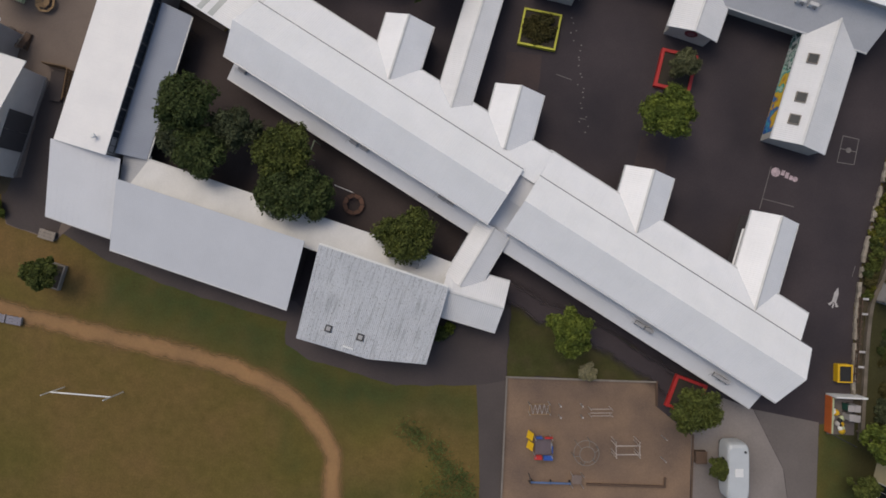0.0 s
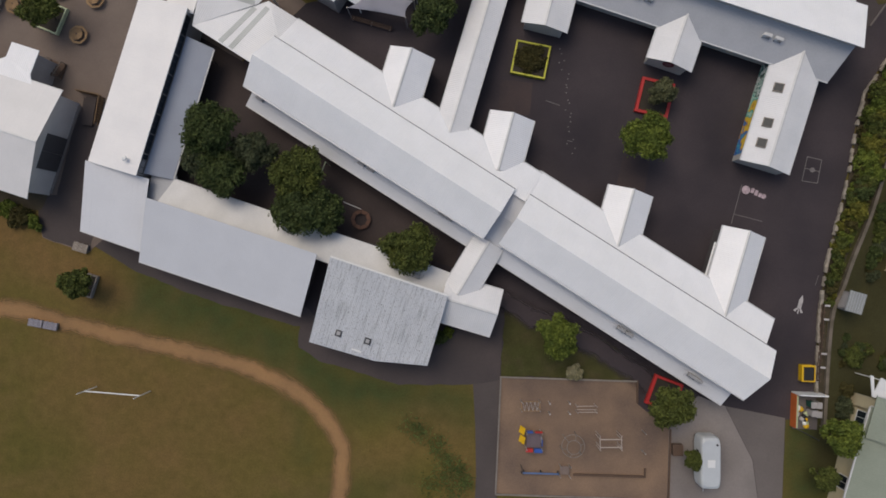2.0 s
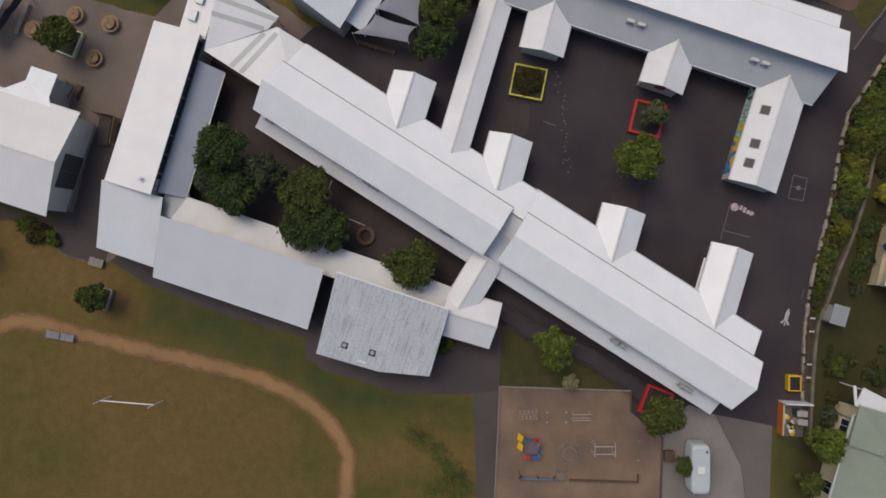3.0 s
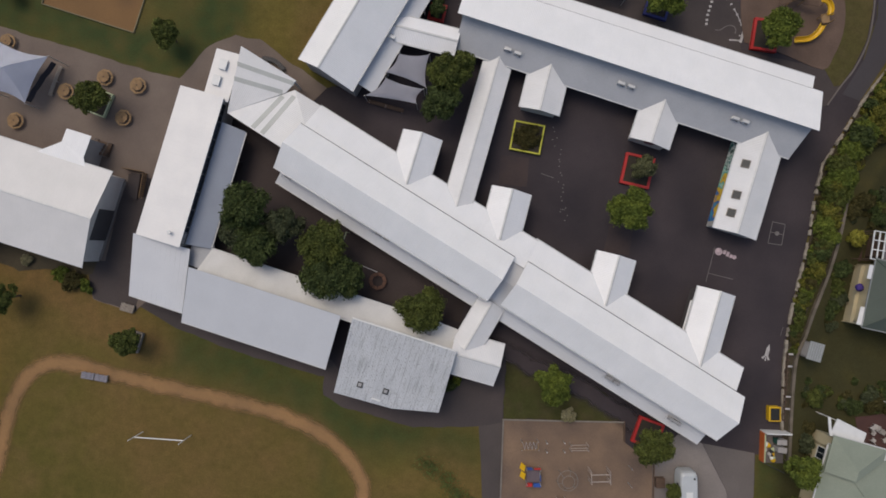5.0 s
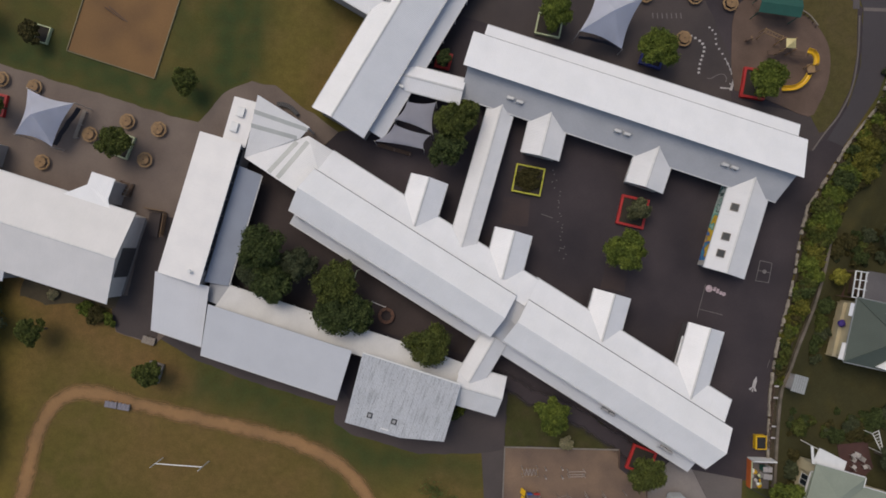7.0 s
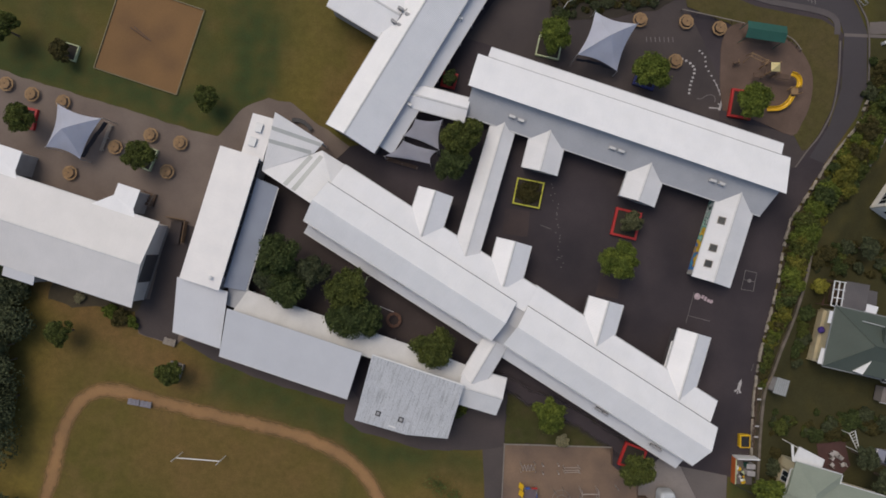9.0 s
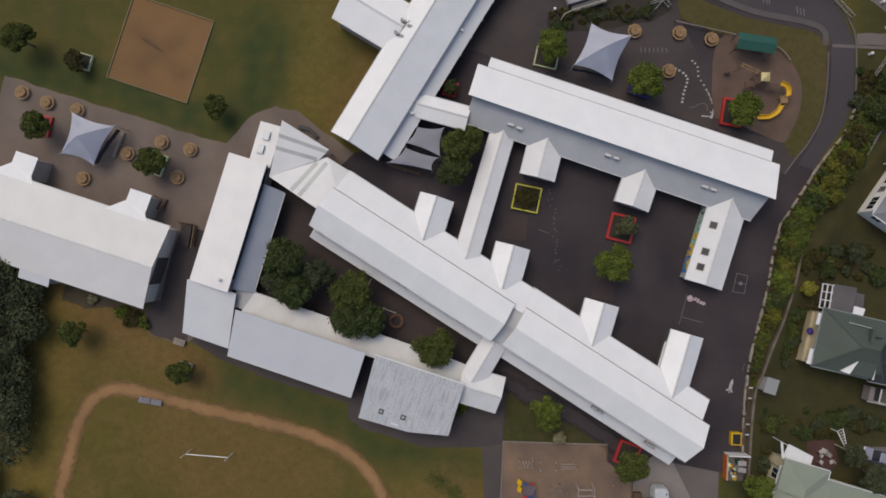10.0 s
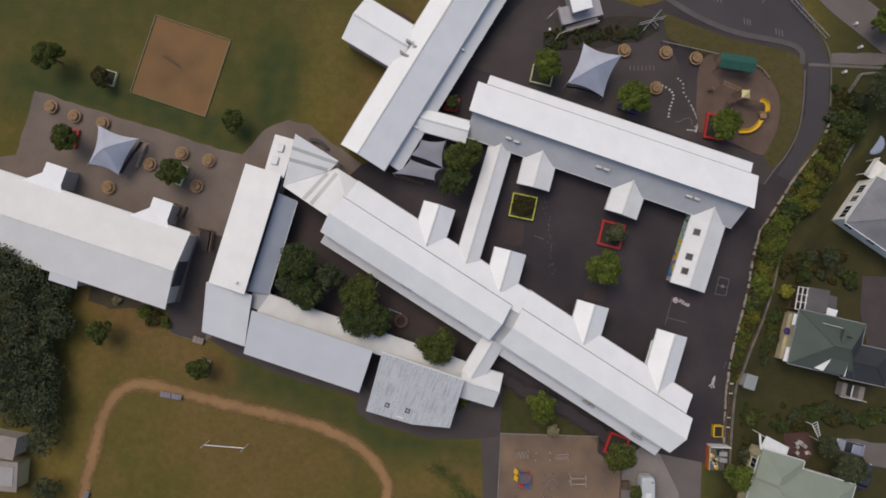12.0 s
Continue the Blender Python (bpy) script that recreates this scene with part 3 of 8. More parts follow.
DAMP = (([(-3.5, -16.5), (-10, -15.4), (-16, -14), (-21, -10.4), (-30, -7), (-38, -5)], 6.0, 0.9), ([(-75, 39), (-58, 37), (-46, 33), (-40, 32.5), (-36, 37), (-36, 46)], 8.0, 1.0), ([(-66, 50), (-62, 42), (-60, 37)], 8, 0.7), ([(-44, 46), (-41, 38)], 6, 0.7),
        ([(-38, 38), (-34, 47), (-30, 56)], 7, 0.5), ([(53, 40), (60, 48), (60, 60)], 14, 0.9), ([(-60, 48), (-70, 45)], 9, 0.4), ([(-46, 52), (-32, 47), (-24, 54)], 15, 0.5), ([(-20, -30), (-8, -24)], 5, 0.4), ([(-32.5, 45.0), (-33.2, 40.5), (-33.6, 36.5), (-36.5, 34.6)], 3.6, 1.0), ([(-24.0, -12.5), (-20.5, -17.5), (-19.2, -22.5)], 1.4, 0.45), ([(36, -13), (37, -30)], 5, 0.95), ([(39.6, -20), (39.6, 0), (42.8, 8)], 3.5, 0.95), ([(-80, 52), (-55, 56), (-38, 58)], 20, 0.7), ([(-56, 53), (-42, 48), (-40, 36)], 6, 0.35))
DRY = (([(-9, -19.5), (-4, -21.5), (-2.5, -28)], 6.0, 0.4), ([(-65.2, 5), (-63.8, -4), (-64.6, -14), (-65, -28), (-64.5, -45)], 5.0, 0.9), ([(-48, 58), (-30, 62)], 6, 0.3), ([(-27.5, 50), (-27.2, 43), (-28, 35.5)], 5.5, 0.4))
BARE = (([(-63.5, 8), (-58, 3.6), (-54, 1.0), (-48, -2.2), (-42, -5)], 5.0, 0.95), ([(-46, -32), (-34, -24), (-44, -15), (-28, -18)], 11, 0.6), ([(-10, -22), (-4, -18)], 4, 0.5), ([(-6, -17.6), (-2.2, -20), (-1.6, -26)], 4, 0.55), ([(-62, -6), (-60, 0), (-56, -3)], 5, 0.45), ([(-22.6, 34.8), (-19.4, 36.8), (-17.5, 41)], 4.5, 0.75), ([(-8, -28), (-4, -36)], 5, 0.4))

# Lines of ground darkened by colour for the shady gardens.
GARDEN_SHADE = (([(38.9, -20), (39.2, 0), (42.0, 9), (47, 21), (52, 31), (56, 38)], 3.5, 1.0), ([(53, 44), (57, 50), (56, 60)], 9, 0.75))


def make_ground():
    xs = [-2500, -900, -400, -200, -140] + [float(v) for v in np.arange(-110, 91, 1.25)] + [110, 140, 200, 400, 900, 2500]
    ys = [-2500, -900, -400, -200, -120] + [float(v) for v in np.arange(-60, 91, 1.25)] + [110, 160, 250, 400, 900, 2500]
    verts = [(x, y, hill(x, y)) for y in ys for x in xs]
    n = len(xs)
    faces = [(j * n + i, j * n + i + 1, (j + 1) * n + i + 1, (j + 1) * n + i) for j in range(len(ys) - 1) for i in range(n - 1)]
    me = bpy.data.meshes.new("ground")
    me.from_pydata(verts, [], faces)
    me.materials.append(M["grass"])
    P = np.array([v[:2] for v in verts])
    for name, lines in (("damp", DAMP), ("dry", DRY), ("bare", BARE)):
        me.attributes.new(name, "FLOAT", "POINT").data.foreach_set("value", np.max([near(P, l, r) * k for l, r, k in lines], axis=0).astype(np.float32))
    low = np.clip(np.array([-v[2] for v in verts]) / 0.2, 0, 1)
    low = np.maximum(low, np.max([near(P, l, r) * k for l, r, k in GARDEN_SHADE], axis=0))
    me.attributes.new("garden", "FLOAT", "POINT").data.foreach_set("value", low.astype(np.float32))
    me.polygons.foreach_set("use_smooth", [True] * len(faces))
    tagged(new("ground", me), "olive-brown dry lawn with worn patches", "ground", kind="structure")


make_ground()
YARD = [(-45.2, 0.8), (-43.8, 0.1), (-39.1, -2.3), (-34.4, -4.1), (-29.2, -5.6), (-23.9, -7.0), (-20.3, -7.6), (-20.4, -10.0), (-17.9, -11.6), (-14.3, -12.2), (-11.6, -13.1), (-8.9, -13.8), (-5.4, -13.6), (-0.7, -13.2), (0.6, -24.7), (0.9, -70),
        (2.9, -70), (2.5, -25.4), (21.4, -25.2), (21.4, -70), (33.9, -70), (33.8, -15.5), (36.9, -15), (36.9, -10), (36.95, -5.0), (37.4, 0.5), (38.8, 7.2),
        (39.8, 12.6), (40.3, 17.0), (41.2, 21), (45.7, 28.9), (46, 34.5), (47.5, 39.8), (47.6, 47.4), (44.9, 50.1), (35, 52.1), (25, 56.5), (8, 50.5), (3, 56), (1, 62), (-4, 53),
        (-17, 29.5), (-21.3, 28.6), (-28, 22), (-36, 8)]
flat("pavement_yard", ragged(YARD), 0.03, 0.2, M["asphalt"], "dark asphalt school yard, worn and patchy", "asphalt")
for name, pts in (("paving_strip_west", [(0.9, 20.9), (4.5, 20.7), (4.2, 17.0), (0.7, 17.2)]), ("paving_strip_mid", [(14.8, 12.8), (17.9, 12.5), (17.4, 8.8), (14.2, 9.2)])):
    flat(name, ragged(pts, 0.2), 0.036, 0.2, M["strip"], "faded reddish-brown paved strip by the entrance", "paving")
flat("pavement_west", ragged([(-72.7, 37.7), (-56.9, 33.4), (-40.1, 29.1), (-36.5, 33.4), (-33.1, 34.9), (-30, 34.4), (-21.3, 28.6), (-28.1, 22.2), (-36, 8), (-44.6, -0.6), (-50, 0.9),
      (-50.6, 5.2), (-66, 9), (-100, 20), (-100, 30), (-79, 27), (-75.2, 27.5)]), 0.05, 0.2, M["paving"], "brown-grey paved terrace with picnic tables", "paving")
# Darker layer over the terrace paving paints the shade between the two buildings.
flat("pavement_passage", ragged([(-46.2, 17.0), (-40.9, 16.2), (-43.4, 6), (-44.4, -0.5), (-50, 0.9), (-50.6, 5.2), (-48.5, 6)], 0.35), 0.056, 0.2, M["brown_asphalt"], "brown paved passage beside the hall, darkened for shade", "asphalt")
flat("court_garden", [(-33.2, 24.4), (-26.0, 20.6), (-23.0, 14.0), (-3.0, 2.2), (-3.4, -0.4), (-34.6, 7.4)], 0.06, 0.2,
     mat("damp brown courtyard ground", (0.058, 0.043, 0.040), 0.95, 0.3, 0.25, 8, 0.4), "dark brown courtyard ground under trees", "courtyard")
flat("path_south", [(-0.75, -13.25), (-0.3, -18), (0.0, -23), (0.0, -70), (2.75, -70), (2.25, -12.5)], 0.036, 0.2, M["path_grey"], "worn grey path beside the playground", "path")
flat("lawn_south", ragged([(2.4, -3.9), (2.35, -12.2), (17.3, -12.0), (18.6, -11.4), (13.4, -8.0), (8.4, -5.5)], 0.5, 0.5), 0.07, 0.2, M["lawn_shaded"], "dull lawn beside the classrooms, shade painted into its green", "lawn")
flat("softfall_south", [(2.3, -12.4), (17.3, -12.2), (17.4, -14.5), (21.1, -17.3), (21.2, -24.9), (2.35, -25.2)], 0.08, 0.2, M["mulch"], "brown softfall playground surface", "softfall")
flat("driveway", [(21.1, -17.3), (22.9, -14.6), (24.2, -13.4), (27.2, -14.4), (28.9, -17.5), (30.4, -20.2), (31.4, -26), (31.6, -70), (21.4, -70), (21.3, -25)], 0.06, 0.2, M["concrete"], "pale concrete driveway", "driveway")
flat("driveway_apron", [(27.25, -14.4), (33.8, -15.4), (33.9, -70), (31.65, -70), (31.45, -26), (30.45, -20.2), (28.95, -17.5)], 0.055, 0.2, M["concrete_dark"], "stained grey concrete apron", "driveway")
TRACK = [(-61.5, -60), (-62.6, -40), (-62.1, -25.4), (-60.9, -18.1), (-59.5, -11.9), (-57, -8.5), (-53.1, -7.2), (-46.9, -8.4), (-38, -10.2), (-30, -11.6), (-23.9, -13.4), (-18.5, -16.3), (-15.4, -20), (-14.9, -24), (-16.5, -40), (-20, -60)]
ribbon("running_track", TRACK, 3.1, 0.03, 0.15, M["track_soft"], "bare reddish dirt track worn into the grass", "track", wob=0.25)

flat("path_range", ragged([(-45.2, 0.8), (-43.8, 0.1), (-39.1, -2.3), (-34.4, -4.1), (-29.2, -5.6), (-23.9, -7.0), (-20.3, -7.6), (-20.4, -10.0), (-17.9, -11.6), (-14.3, -12.2), (-11.6, -13.1), (-8.9, -13.8), (-5.4, -13.6), (-0.7, -13.2), (2.25, -12.6), (2.3, -4.2), (0.9, -2.4), (-4.5, -5.5), (-5.6, -9.9), (-11.4, -9.6), (-17.6, -8.2), (-19.4, -5.6), (-37, 0.2), (-44, 2.6)]),
     0.037, 0.2, M["path_dim"], "worn brown-grey asphalt path along the school wall", "path")
# Dark band that fades out over the lawn and the yard.
ribbon("worn_edge", [(-1.0, -3.0), (2.4, -4.3), (8.6, -6.4), (13.2, -8.9), (18.4, -11.9), (21, -13.4)], 3.4, 0.085, 0.01, M["asphalt_soft"], "dark soft-edged ground between lawn and classrooms", "worn edge", wob=0.4)


def sand_court(a, b, d, n=24):
    """The sand surface between three corners, with a grid fine enough for its damp, trodden streaks."""
    a, b, d = Vector((*a, 0.04)), Vector((*b, 0.04)), Vector((*d, 0.04))
    verts = [a + (b - a) * (i / n) + (d - a) * (j / n) for j in range(n + 1) for i in range(n + 1)]
    verts = [v + Vector((0, 0, 0.03 * noise.noise(v * 0.6))) if 0 < k % (n + 1) < n and n < k < n * (n + 1) else v for k, v in enumerate(verts)]
    w = n + 1
    me = bpy.data.meshes.new("sandpit")
    me.from_pydata(verts, [], [(j * w + i, j * w + i + 1, (j + 1) * w + i + 1, (j + 1) * w + i) for j in range(n) for i in range(n)])
    me.materials.append(M["sand"])
    P = np.array([v[:2] for v in verts])
    c = (a + (b + d - a * 2) / 2)
    lines = (([(c.x - 3.6, c.y + 2.6), (c.x - 1, c.y + 0.6), (c.x + 3.2, c.y - 3.6)], 2.2, 0.42), ([(c.x - 2.4, c.y - 2.2), (c.x + 2.6, c.y + 1.6)], 2.6, 0.4))
    me.attributes.new("damp", "FLOAT", "POINT").data.foreach_set("value", np.max([near(P, l, r) * k for l, r, k in lines], axis=0).astype(np.float32))
    me.polygons.foreach_set("use_smooth", [True] * len(me.polygons))
    tagged(new("sandpit", me), "square reddish sand court with trodden streaks", "sandpit", kind="structure")


sand_court((-57.7, 38.2), (-46.1, 34.9), (-54.3, 50.2))
# north-east playground and road
flat("road", [(25.1, 56.5), (35, 52.1), (44.9, 50.1), (47.1, 49.1), (47.7, 47.4), (47.6, 39.8), (46.1, 34.5), (43.5, 29.9), (45.7, 29.1), (50.0, 36), (51.2, 40), (50.9, 48), (49.4, 51.4),
      (45.4, 57.4), (38, 70), (20, 90), (-10, 90), (4, 66)], 0.045, 0.2, M["road"], "grey asphalt drive and parking area", "road")
flat("softfall_north", smooth_line([(31.0, 36.0), (30.5, 39.0), (30.4, 42.2), (30.5, 45.6), (31.6, 47.9), (34.8, 48.4), (40.4, 46.0), (42.6, 43.6), (43.5, 41.0), (43.3, 37.5), (42.2, 34.6), (40.9, 32.9), (36.7, 34.4), (33.3, 35.6), (31.0, 36.0)], 3),
     0.09, 0.2, M["mulch_red"], "reddish bark softfall under the slide", "softfall")
flat("lawn_north", [(24.4, 54.6), (35.1, 50.9), (44.5, 49.4), (46.9, 48.0), (47.0, 41.2), (46.3, 36.75), (44.7, 33.2), (43.2, 31.0), (42.4, 30.8), (41.0, 33.2), (42.5, 38.0), (42.0, 43.0), (38.0, 46.0), (33.0, 46.2), (31.6, 48.2), (25.4, 50.4)],
     0.075, 0.2, M["verge"], "dry grass verge round the playground", "lawn")
flat("pavement_corner", ragged([(30.6, 34.9), (41.0, 33.1), (42.5, 31.0), (43.2, 30.85), (41.6, 28.4), (38.6, 28.6), (37.5, 31.0)], 0.15), 0.05, 0.2, M["brown_asphalt"], "brownish worn asphalt beside the north wing", "asphalt")
flat("pavement_north", ragged([(-5.5, 44.6), (30.6, 34.6), (30.6, 40), (25.5, 50.2), (24.4, 54.4), (6, 59), (-1.5, 50.5)]), 0.034, 0.2, M["brown_asphalt"], "brownish worn asphalt behind the north wing", "asphalt")
flat("garden_north", ragged([(5.8, 49.0), (6.5, 47.7), (11.7, 48.0), (15.2, 48.5), (18.6, 49.4), (21.4, 49.9), (24.2, 51.4), (24.0, 53.6), (17, 53.6), (10, 51.4), (6, 50.4)], 0.4), 0.075, 0.2, M["soil_dark"], "dark planted bed beside the parking area", "garden bed")
flat("garden_bank", [(37.1, -14.5), (37.2, -5.1), (37.5, -1.5), (37.9, 2.0), (38.8, 6.4), (39.4, 9.1), (40.0, 12.6), (40.5, 17), (41.3, 21), (42.4, 22.6), (44.4, 26), (46.4, 29.5), (48.1, 31.9), (50.0, 34.3), (52.0, 39.5), (56.1, 36.8), (52.9, 31.2), (49.4, 26), (45.3, 20.4), (44.3, 18.1), (43.2, 12.8), (41.9, 8.4), (39.8, 2.6), (38.9, -0.5), (37.9, -4.6), (37.8, -14.5)],
     0.12, 0.4, M["soil"], "dark garden bed on the bank", "garden bed")
ribbon("footpath_north", [(24, 57.4), (29.5, 54.3), (36, 51.9), (44.0, 50.6), (46.4, 49.4), (46.7, 47.4)], 0.85, 0.10, 0.2, M["footpath"], "grey concrete footpath beside the parking area", "footpath")
flat("driveway_north", ragged([(51.3, 49.4), (57, 49.7), (61.5, 49.6), (61.5, 47.9), (57, 47.8), (51.3, 47.7)]), 0.05, 0.2, M["concrete_dark"], "worn grey-brown driveway beside the street", "driveway")
ribbon("footpath_east", [(47.7, 47.4), (55, 47.4), (61.4, 47.4)], 0.45, 0.06, 0.2, M["concrete_dark"], "narrow grey concrete footpath", "footpath")
ribbon("street", [(40, 72), (50, 60), (57, 54.5), (61, 51.5)], 5.0, 0.05, 0.2, M["concrete_dark"], "pale grey street surface", "street")
ribbon("kerb_road", [(41.55, 28.4), (43.2, 30.9), (44.85, 33.15), (46.45, 36.75), (47.1, 41.2), (47.15, 46.5)], 0.18, 0.16, 0.2, M["concrete_dark"], "grey concrete kerb", "kerb")
ribbon("kerb_road_east", [(51.4, 39.5), (51.1, 48), (49.7, 51.6), (45.6, 57.6)], 0.18, 0.16, 0.2, M["concrete_dark"], "grey concrete kerb", "kerb")
ribbon("kerb_softfall", [(2.25, -25.3), (2.3, -12.3)], 0.16, 0.24, 0.3, M["timber_grey"], "grey timber edging of the playground", "edging")
ribbon("kerb_softfall", [(2.2, -12.3), (17.4, -12.1)], 0.16, 0.24, 0.3, M["timber_grey"], "grey timber edging of the playground", "edging")
ribbon("kerb_softfall", [(17.4, -12.0), (17.5, -14.5)], 0.16, 0.24, 0.3, M["timber_brown"], "dark timber edging of the playground", "edging")
ribbon("kerb_softfall", [(2.3, -25.3), (21.2, -25.0)], 0.16, 0.24, 0.3, M["timber_grey"], "grey timber edging of the playground", "edging")
ribbon("kerb_driveway", [(21.25, -17.2), (21.35, -25)], 0.16, 0.2, 0.3, M["timber_brown"], "dark timber edging beside the driveway", "edging")
ribbon("kerb_sandpit", [(-54.4, 50.3), (-42.6, 46.9)], 0.13, 0.2, 0.3, M["timber_sleeper"], "weathered timber sleepers round the sand", "edging")
ribbon("kerb_sandpit", [(-42.6, 46.9), (-46.0, 34.8)], 0.13, 0.2, 0.3, M["timber_sleeper"], "weathered timber sleepers round the sand", "edging")
ribbon("kerb_sandpit", [(-46.0, 34.8), (-57.8, 38.1)], 0.13, 0.2, 0.3, M["timber_sleeper"], "weathered timber sleepers round the sand", "edging")
ribbon("kerb_sandpit", [(-57.8, 38.1), (-54.4, 50.3)], 0.13, 0.2, 0.3, M["timber_sleeper"], "weathered timber sleepers round the sand", "edging")


# ---- school buildings ----
def long_block(x, y, ang, L, W, zn, ridge, zs, label, ver_s, ver_n, up, down, lift):
    """A classroom block: a high pitched roof with a lean-to on its north-east and a verandah roof on its south-west side.
    Frame: x along the block, y towards the north-east; the north-east edge of the high roof is y = 0."""
    root = thing("classroom_block", pose(x, y, 0, 0, 0, ang), label, "school building", "classroom blocks")
    mid = -W / 2
    part("roof", slab([(0, mid, ridge), (L, mid, ridge), (L, 0, zn), (0, 0, zn)], 0.1, (1, 0, 0)), M["white_roof"], root)
    part("roof", slab([(0, -W, zs), (L, -W, zs), (L, mid, ridge), (0, mid, ridge)], 0.1, (1, 0, 0)), M["white_roof"], root)
    part("gutter", box(0, -W - 0.14, zs - 0.15, L, -W - 0.005, zs - 0.02), M["gutter"], root)
    # This strip paints the shadow in the gap above the lean-to.
    part("valley_gutter", box(0, 0.005, zn - 0.26, L, 0.09, zn - 0.05), M["gap_shadow"], root, "dark strip painted as a shadow line")
    # walls of the high part
    for y0, t in ((-W + 0.45, zs - 0.02), (-0.6, zn + 0.0)):
        part("wall", box(0.35, y0, 0, L - 0.35, y0 + 0.18, t), M["wall_grey"], root)
    for x0 in (0.35, L - 0.53):
        bm = B()
        ring = [(-W + 0.65, 0), (-0.62, 0), (-0.62, zn + 0.0), (mid, ridge - 0.14), (-W + 0.65, zs + 0.0)]
        a = [bm.verts.new((x0, yy, z)) for yy, z in ring]
        b = [bm.verts.new((x0 + 0.18, yy, z)) for yy, z in ring]
        bm.faces.new(a), bm.faces.new(b[::-1])
        for k in range(5):
            bm.faces.new((a[(k + 1) % 5], a[k], b[k], b[(k + 1) % 5]))
        bmesh.ops.recalc_face_normals(bm, faces=bm.faces)
        part("wall", bm, M["wall_grey"], root)
    # south-west verandah
    a, b, w = ver_s
    part("verandah_roof", slab([(a, -W - w, down), (b, -W - w, down), (b, -W + 0.44, down + 0.55), (a, -W + 0.44, down + 0.55)], 0.07, (1, 0, 0)), M["grey_roof"], root, "pale grey verandah roof")
    part("gutter", box(a, -W - w - 0.14, down - 0.13, b, -W - w - 0.005, down - 0.01), M["gutter"], root)
    n = int((b - a) / 3)
    for k in range(n + 1):
        px = a + 0.15 + (b - a - 0.3) * k / n
        part("post", box(px - 0.05, -W - w + 0.1, 0.03, px + 0.05, -W - w + 0.2, down - 0.08), M["white"], root)
    # north-east lean-to
    a, b, w = ver_n
    part("lean_to_roof", slab([(a, 0.0 - 0.5, up + 0.2), (b, -0.5, up + 0.2), (b, w, lift), (a, w, lift)], 0.08, (1, 0, 0)), M["white_roof"], root, "white corrugated lean-to roof")
    part("gutter", box(a, w + 0.005, lift - 0.14, b, w + 0.14, lift - 0.02), M["gutter"], root)
    part("wall", box(a + 0.1, w - 0.5, 0, b - 0.25, w - 0.32, lift + 0.02), M["wall"], root)
    bm = B()
    ring = [(-0.4, 0), (w - 0.33, 0), (w - 0.33, lift), (-0.4, up + 0.05)]
    p = [bm.verts.new((b - 0.42, yy, z)) for yy, z in ring]
    q = [bm.verts.new((b - 0.24, yy, z)) for yy, z in ring]
    bm.faces.new(p), bm.faces.new(q[::-1])
    for k in range(4):
        bm.faces.new((p[(k + 1) % 4], p[k], q[k], q[(k + 1) % 4]))
    bmesh.ops.recalc_face_normals(bm, faces=bm.faces)
    part("wall", bm, M["wall"], root)
    for k in range(int(L / 3.2)):
        window(root, pose(1.4 + 3.2 * k, -W + 0.45, 1.0), 1.6, 1.3, 2)
    return root


AX, AY, BX, BY, ANG = -23.2, 22.95, 4.1, 7.6, -30.1
long_block(AX, AY, ANG, 29.7, 6.0, 4.85, 6.7, 4.75, "long white-roofed classroom block with lean-to and verandah", (0.5, 30.6, 1.5), (0.3, 31.3, 3.2), 4.45, 2.75, 3.0)
long_block(BX, BY, ANG, 29.95, 6.0, 4.55, 6.3, 4.4, "long white-roofed classroom block beside the yard", (-0.9, 29.15, 1.65), (-0.35, 28.95, 2.95), 4.2, 2.7, 2.9)
# low roof that links the two blocks
link = thing("link_roof", pose(AX, AY, 0, 0, 0, ANG), "low grey link roof between two classroom blocks", "roof")
part("roof", slab([(29.3, -3.0, 4.3), (31.9, -3.0, 4.2), (31.9, 0.0, 4.2), (29.3, 0.0, 4.3)], 0.08, (1, 0, 0)), M["grey_roof"], link)
part("roof", slab([(29.3, -6.2, 3.2), (31.9, -6.2, 3.2), (31.9, -3.0, 4.2), (29.3, -3.0, 4.3)], 0.08, (1, 0, 0)), M["grey_roof"], link)
part("wall", box(29.3, -5.6, 0, 31.9, -5.42, 3.3), M["wall_grey"], link)


def hut(x, y, ang, L, W, eave, ridge, label, start=0.0, wall="wall_dark", roof=("white_roof", "white_roof"), group="gabled wings", name="gabled_wing", **kw):
    root = thing(name, pose(x, y, 0, 0, 0, ang), label, "building", group)
    return gable(root, L, W, eave, ridge, roof, wall, start=start, **kw)


# small gabled wings on the north-east side (frame: x outwards along the ridge)
HUTS = []
for (ix, iy), (ox, oy), w, e, r, lab in (((-10.5, 16.3), (-8.85, 22.5), 4.75, 3.0, 4.25, "small white gabled wing off the classroom block"), ((0.75, 10.1), (2.1, 16.15), 4.75, 3.0, 4.25, "small white gabled wing off the classroom block"),
                                    ((13.55, 2.7), (15.0, 8.7), 4.75, 2.8, 4.05, "small white gabled wing facing the yard"), ((24.9, -4.2), (27.15, 4.85), 4.55, 2.8, 4.05, "longer white gabled wing facing the yard")):
    d = Vector((ox - ix, oy - iy, 0))
    HUTS.append(hut(ix, iy, math.degrees(math.atan2(d.y, d.x)), d.length, w, e, r, lab, wall_end=(False, True)))
part("side_awning", slab([(3.4, 2.42, 2.6), (7.4, 2.42, 2.6), (7.4, 2.58, 2.52), (3.4, 2.58, 2.52)], 0.05), M["cream_roof"], HUTS[3], "narrow cream awning")
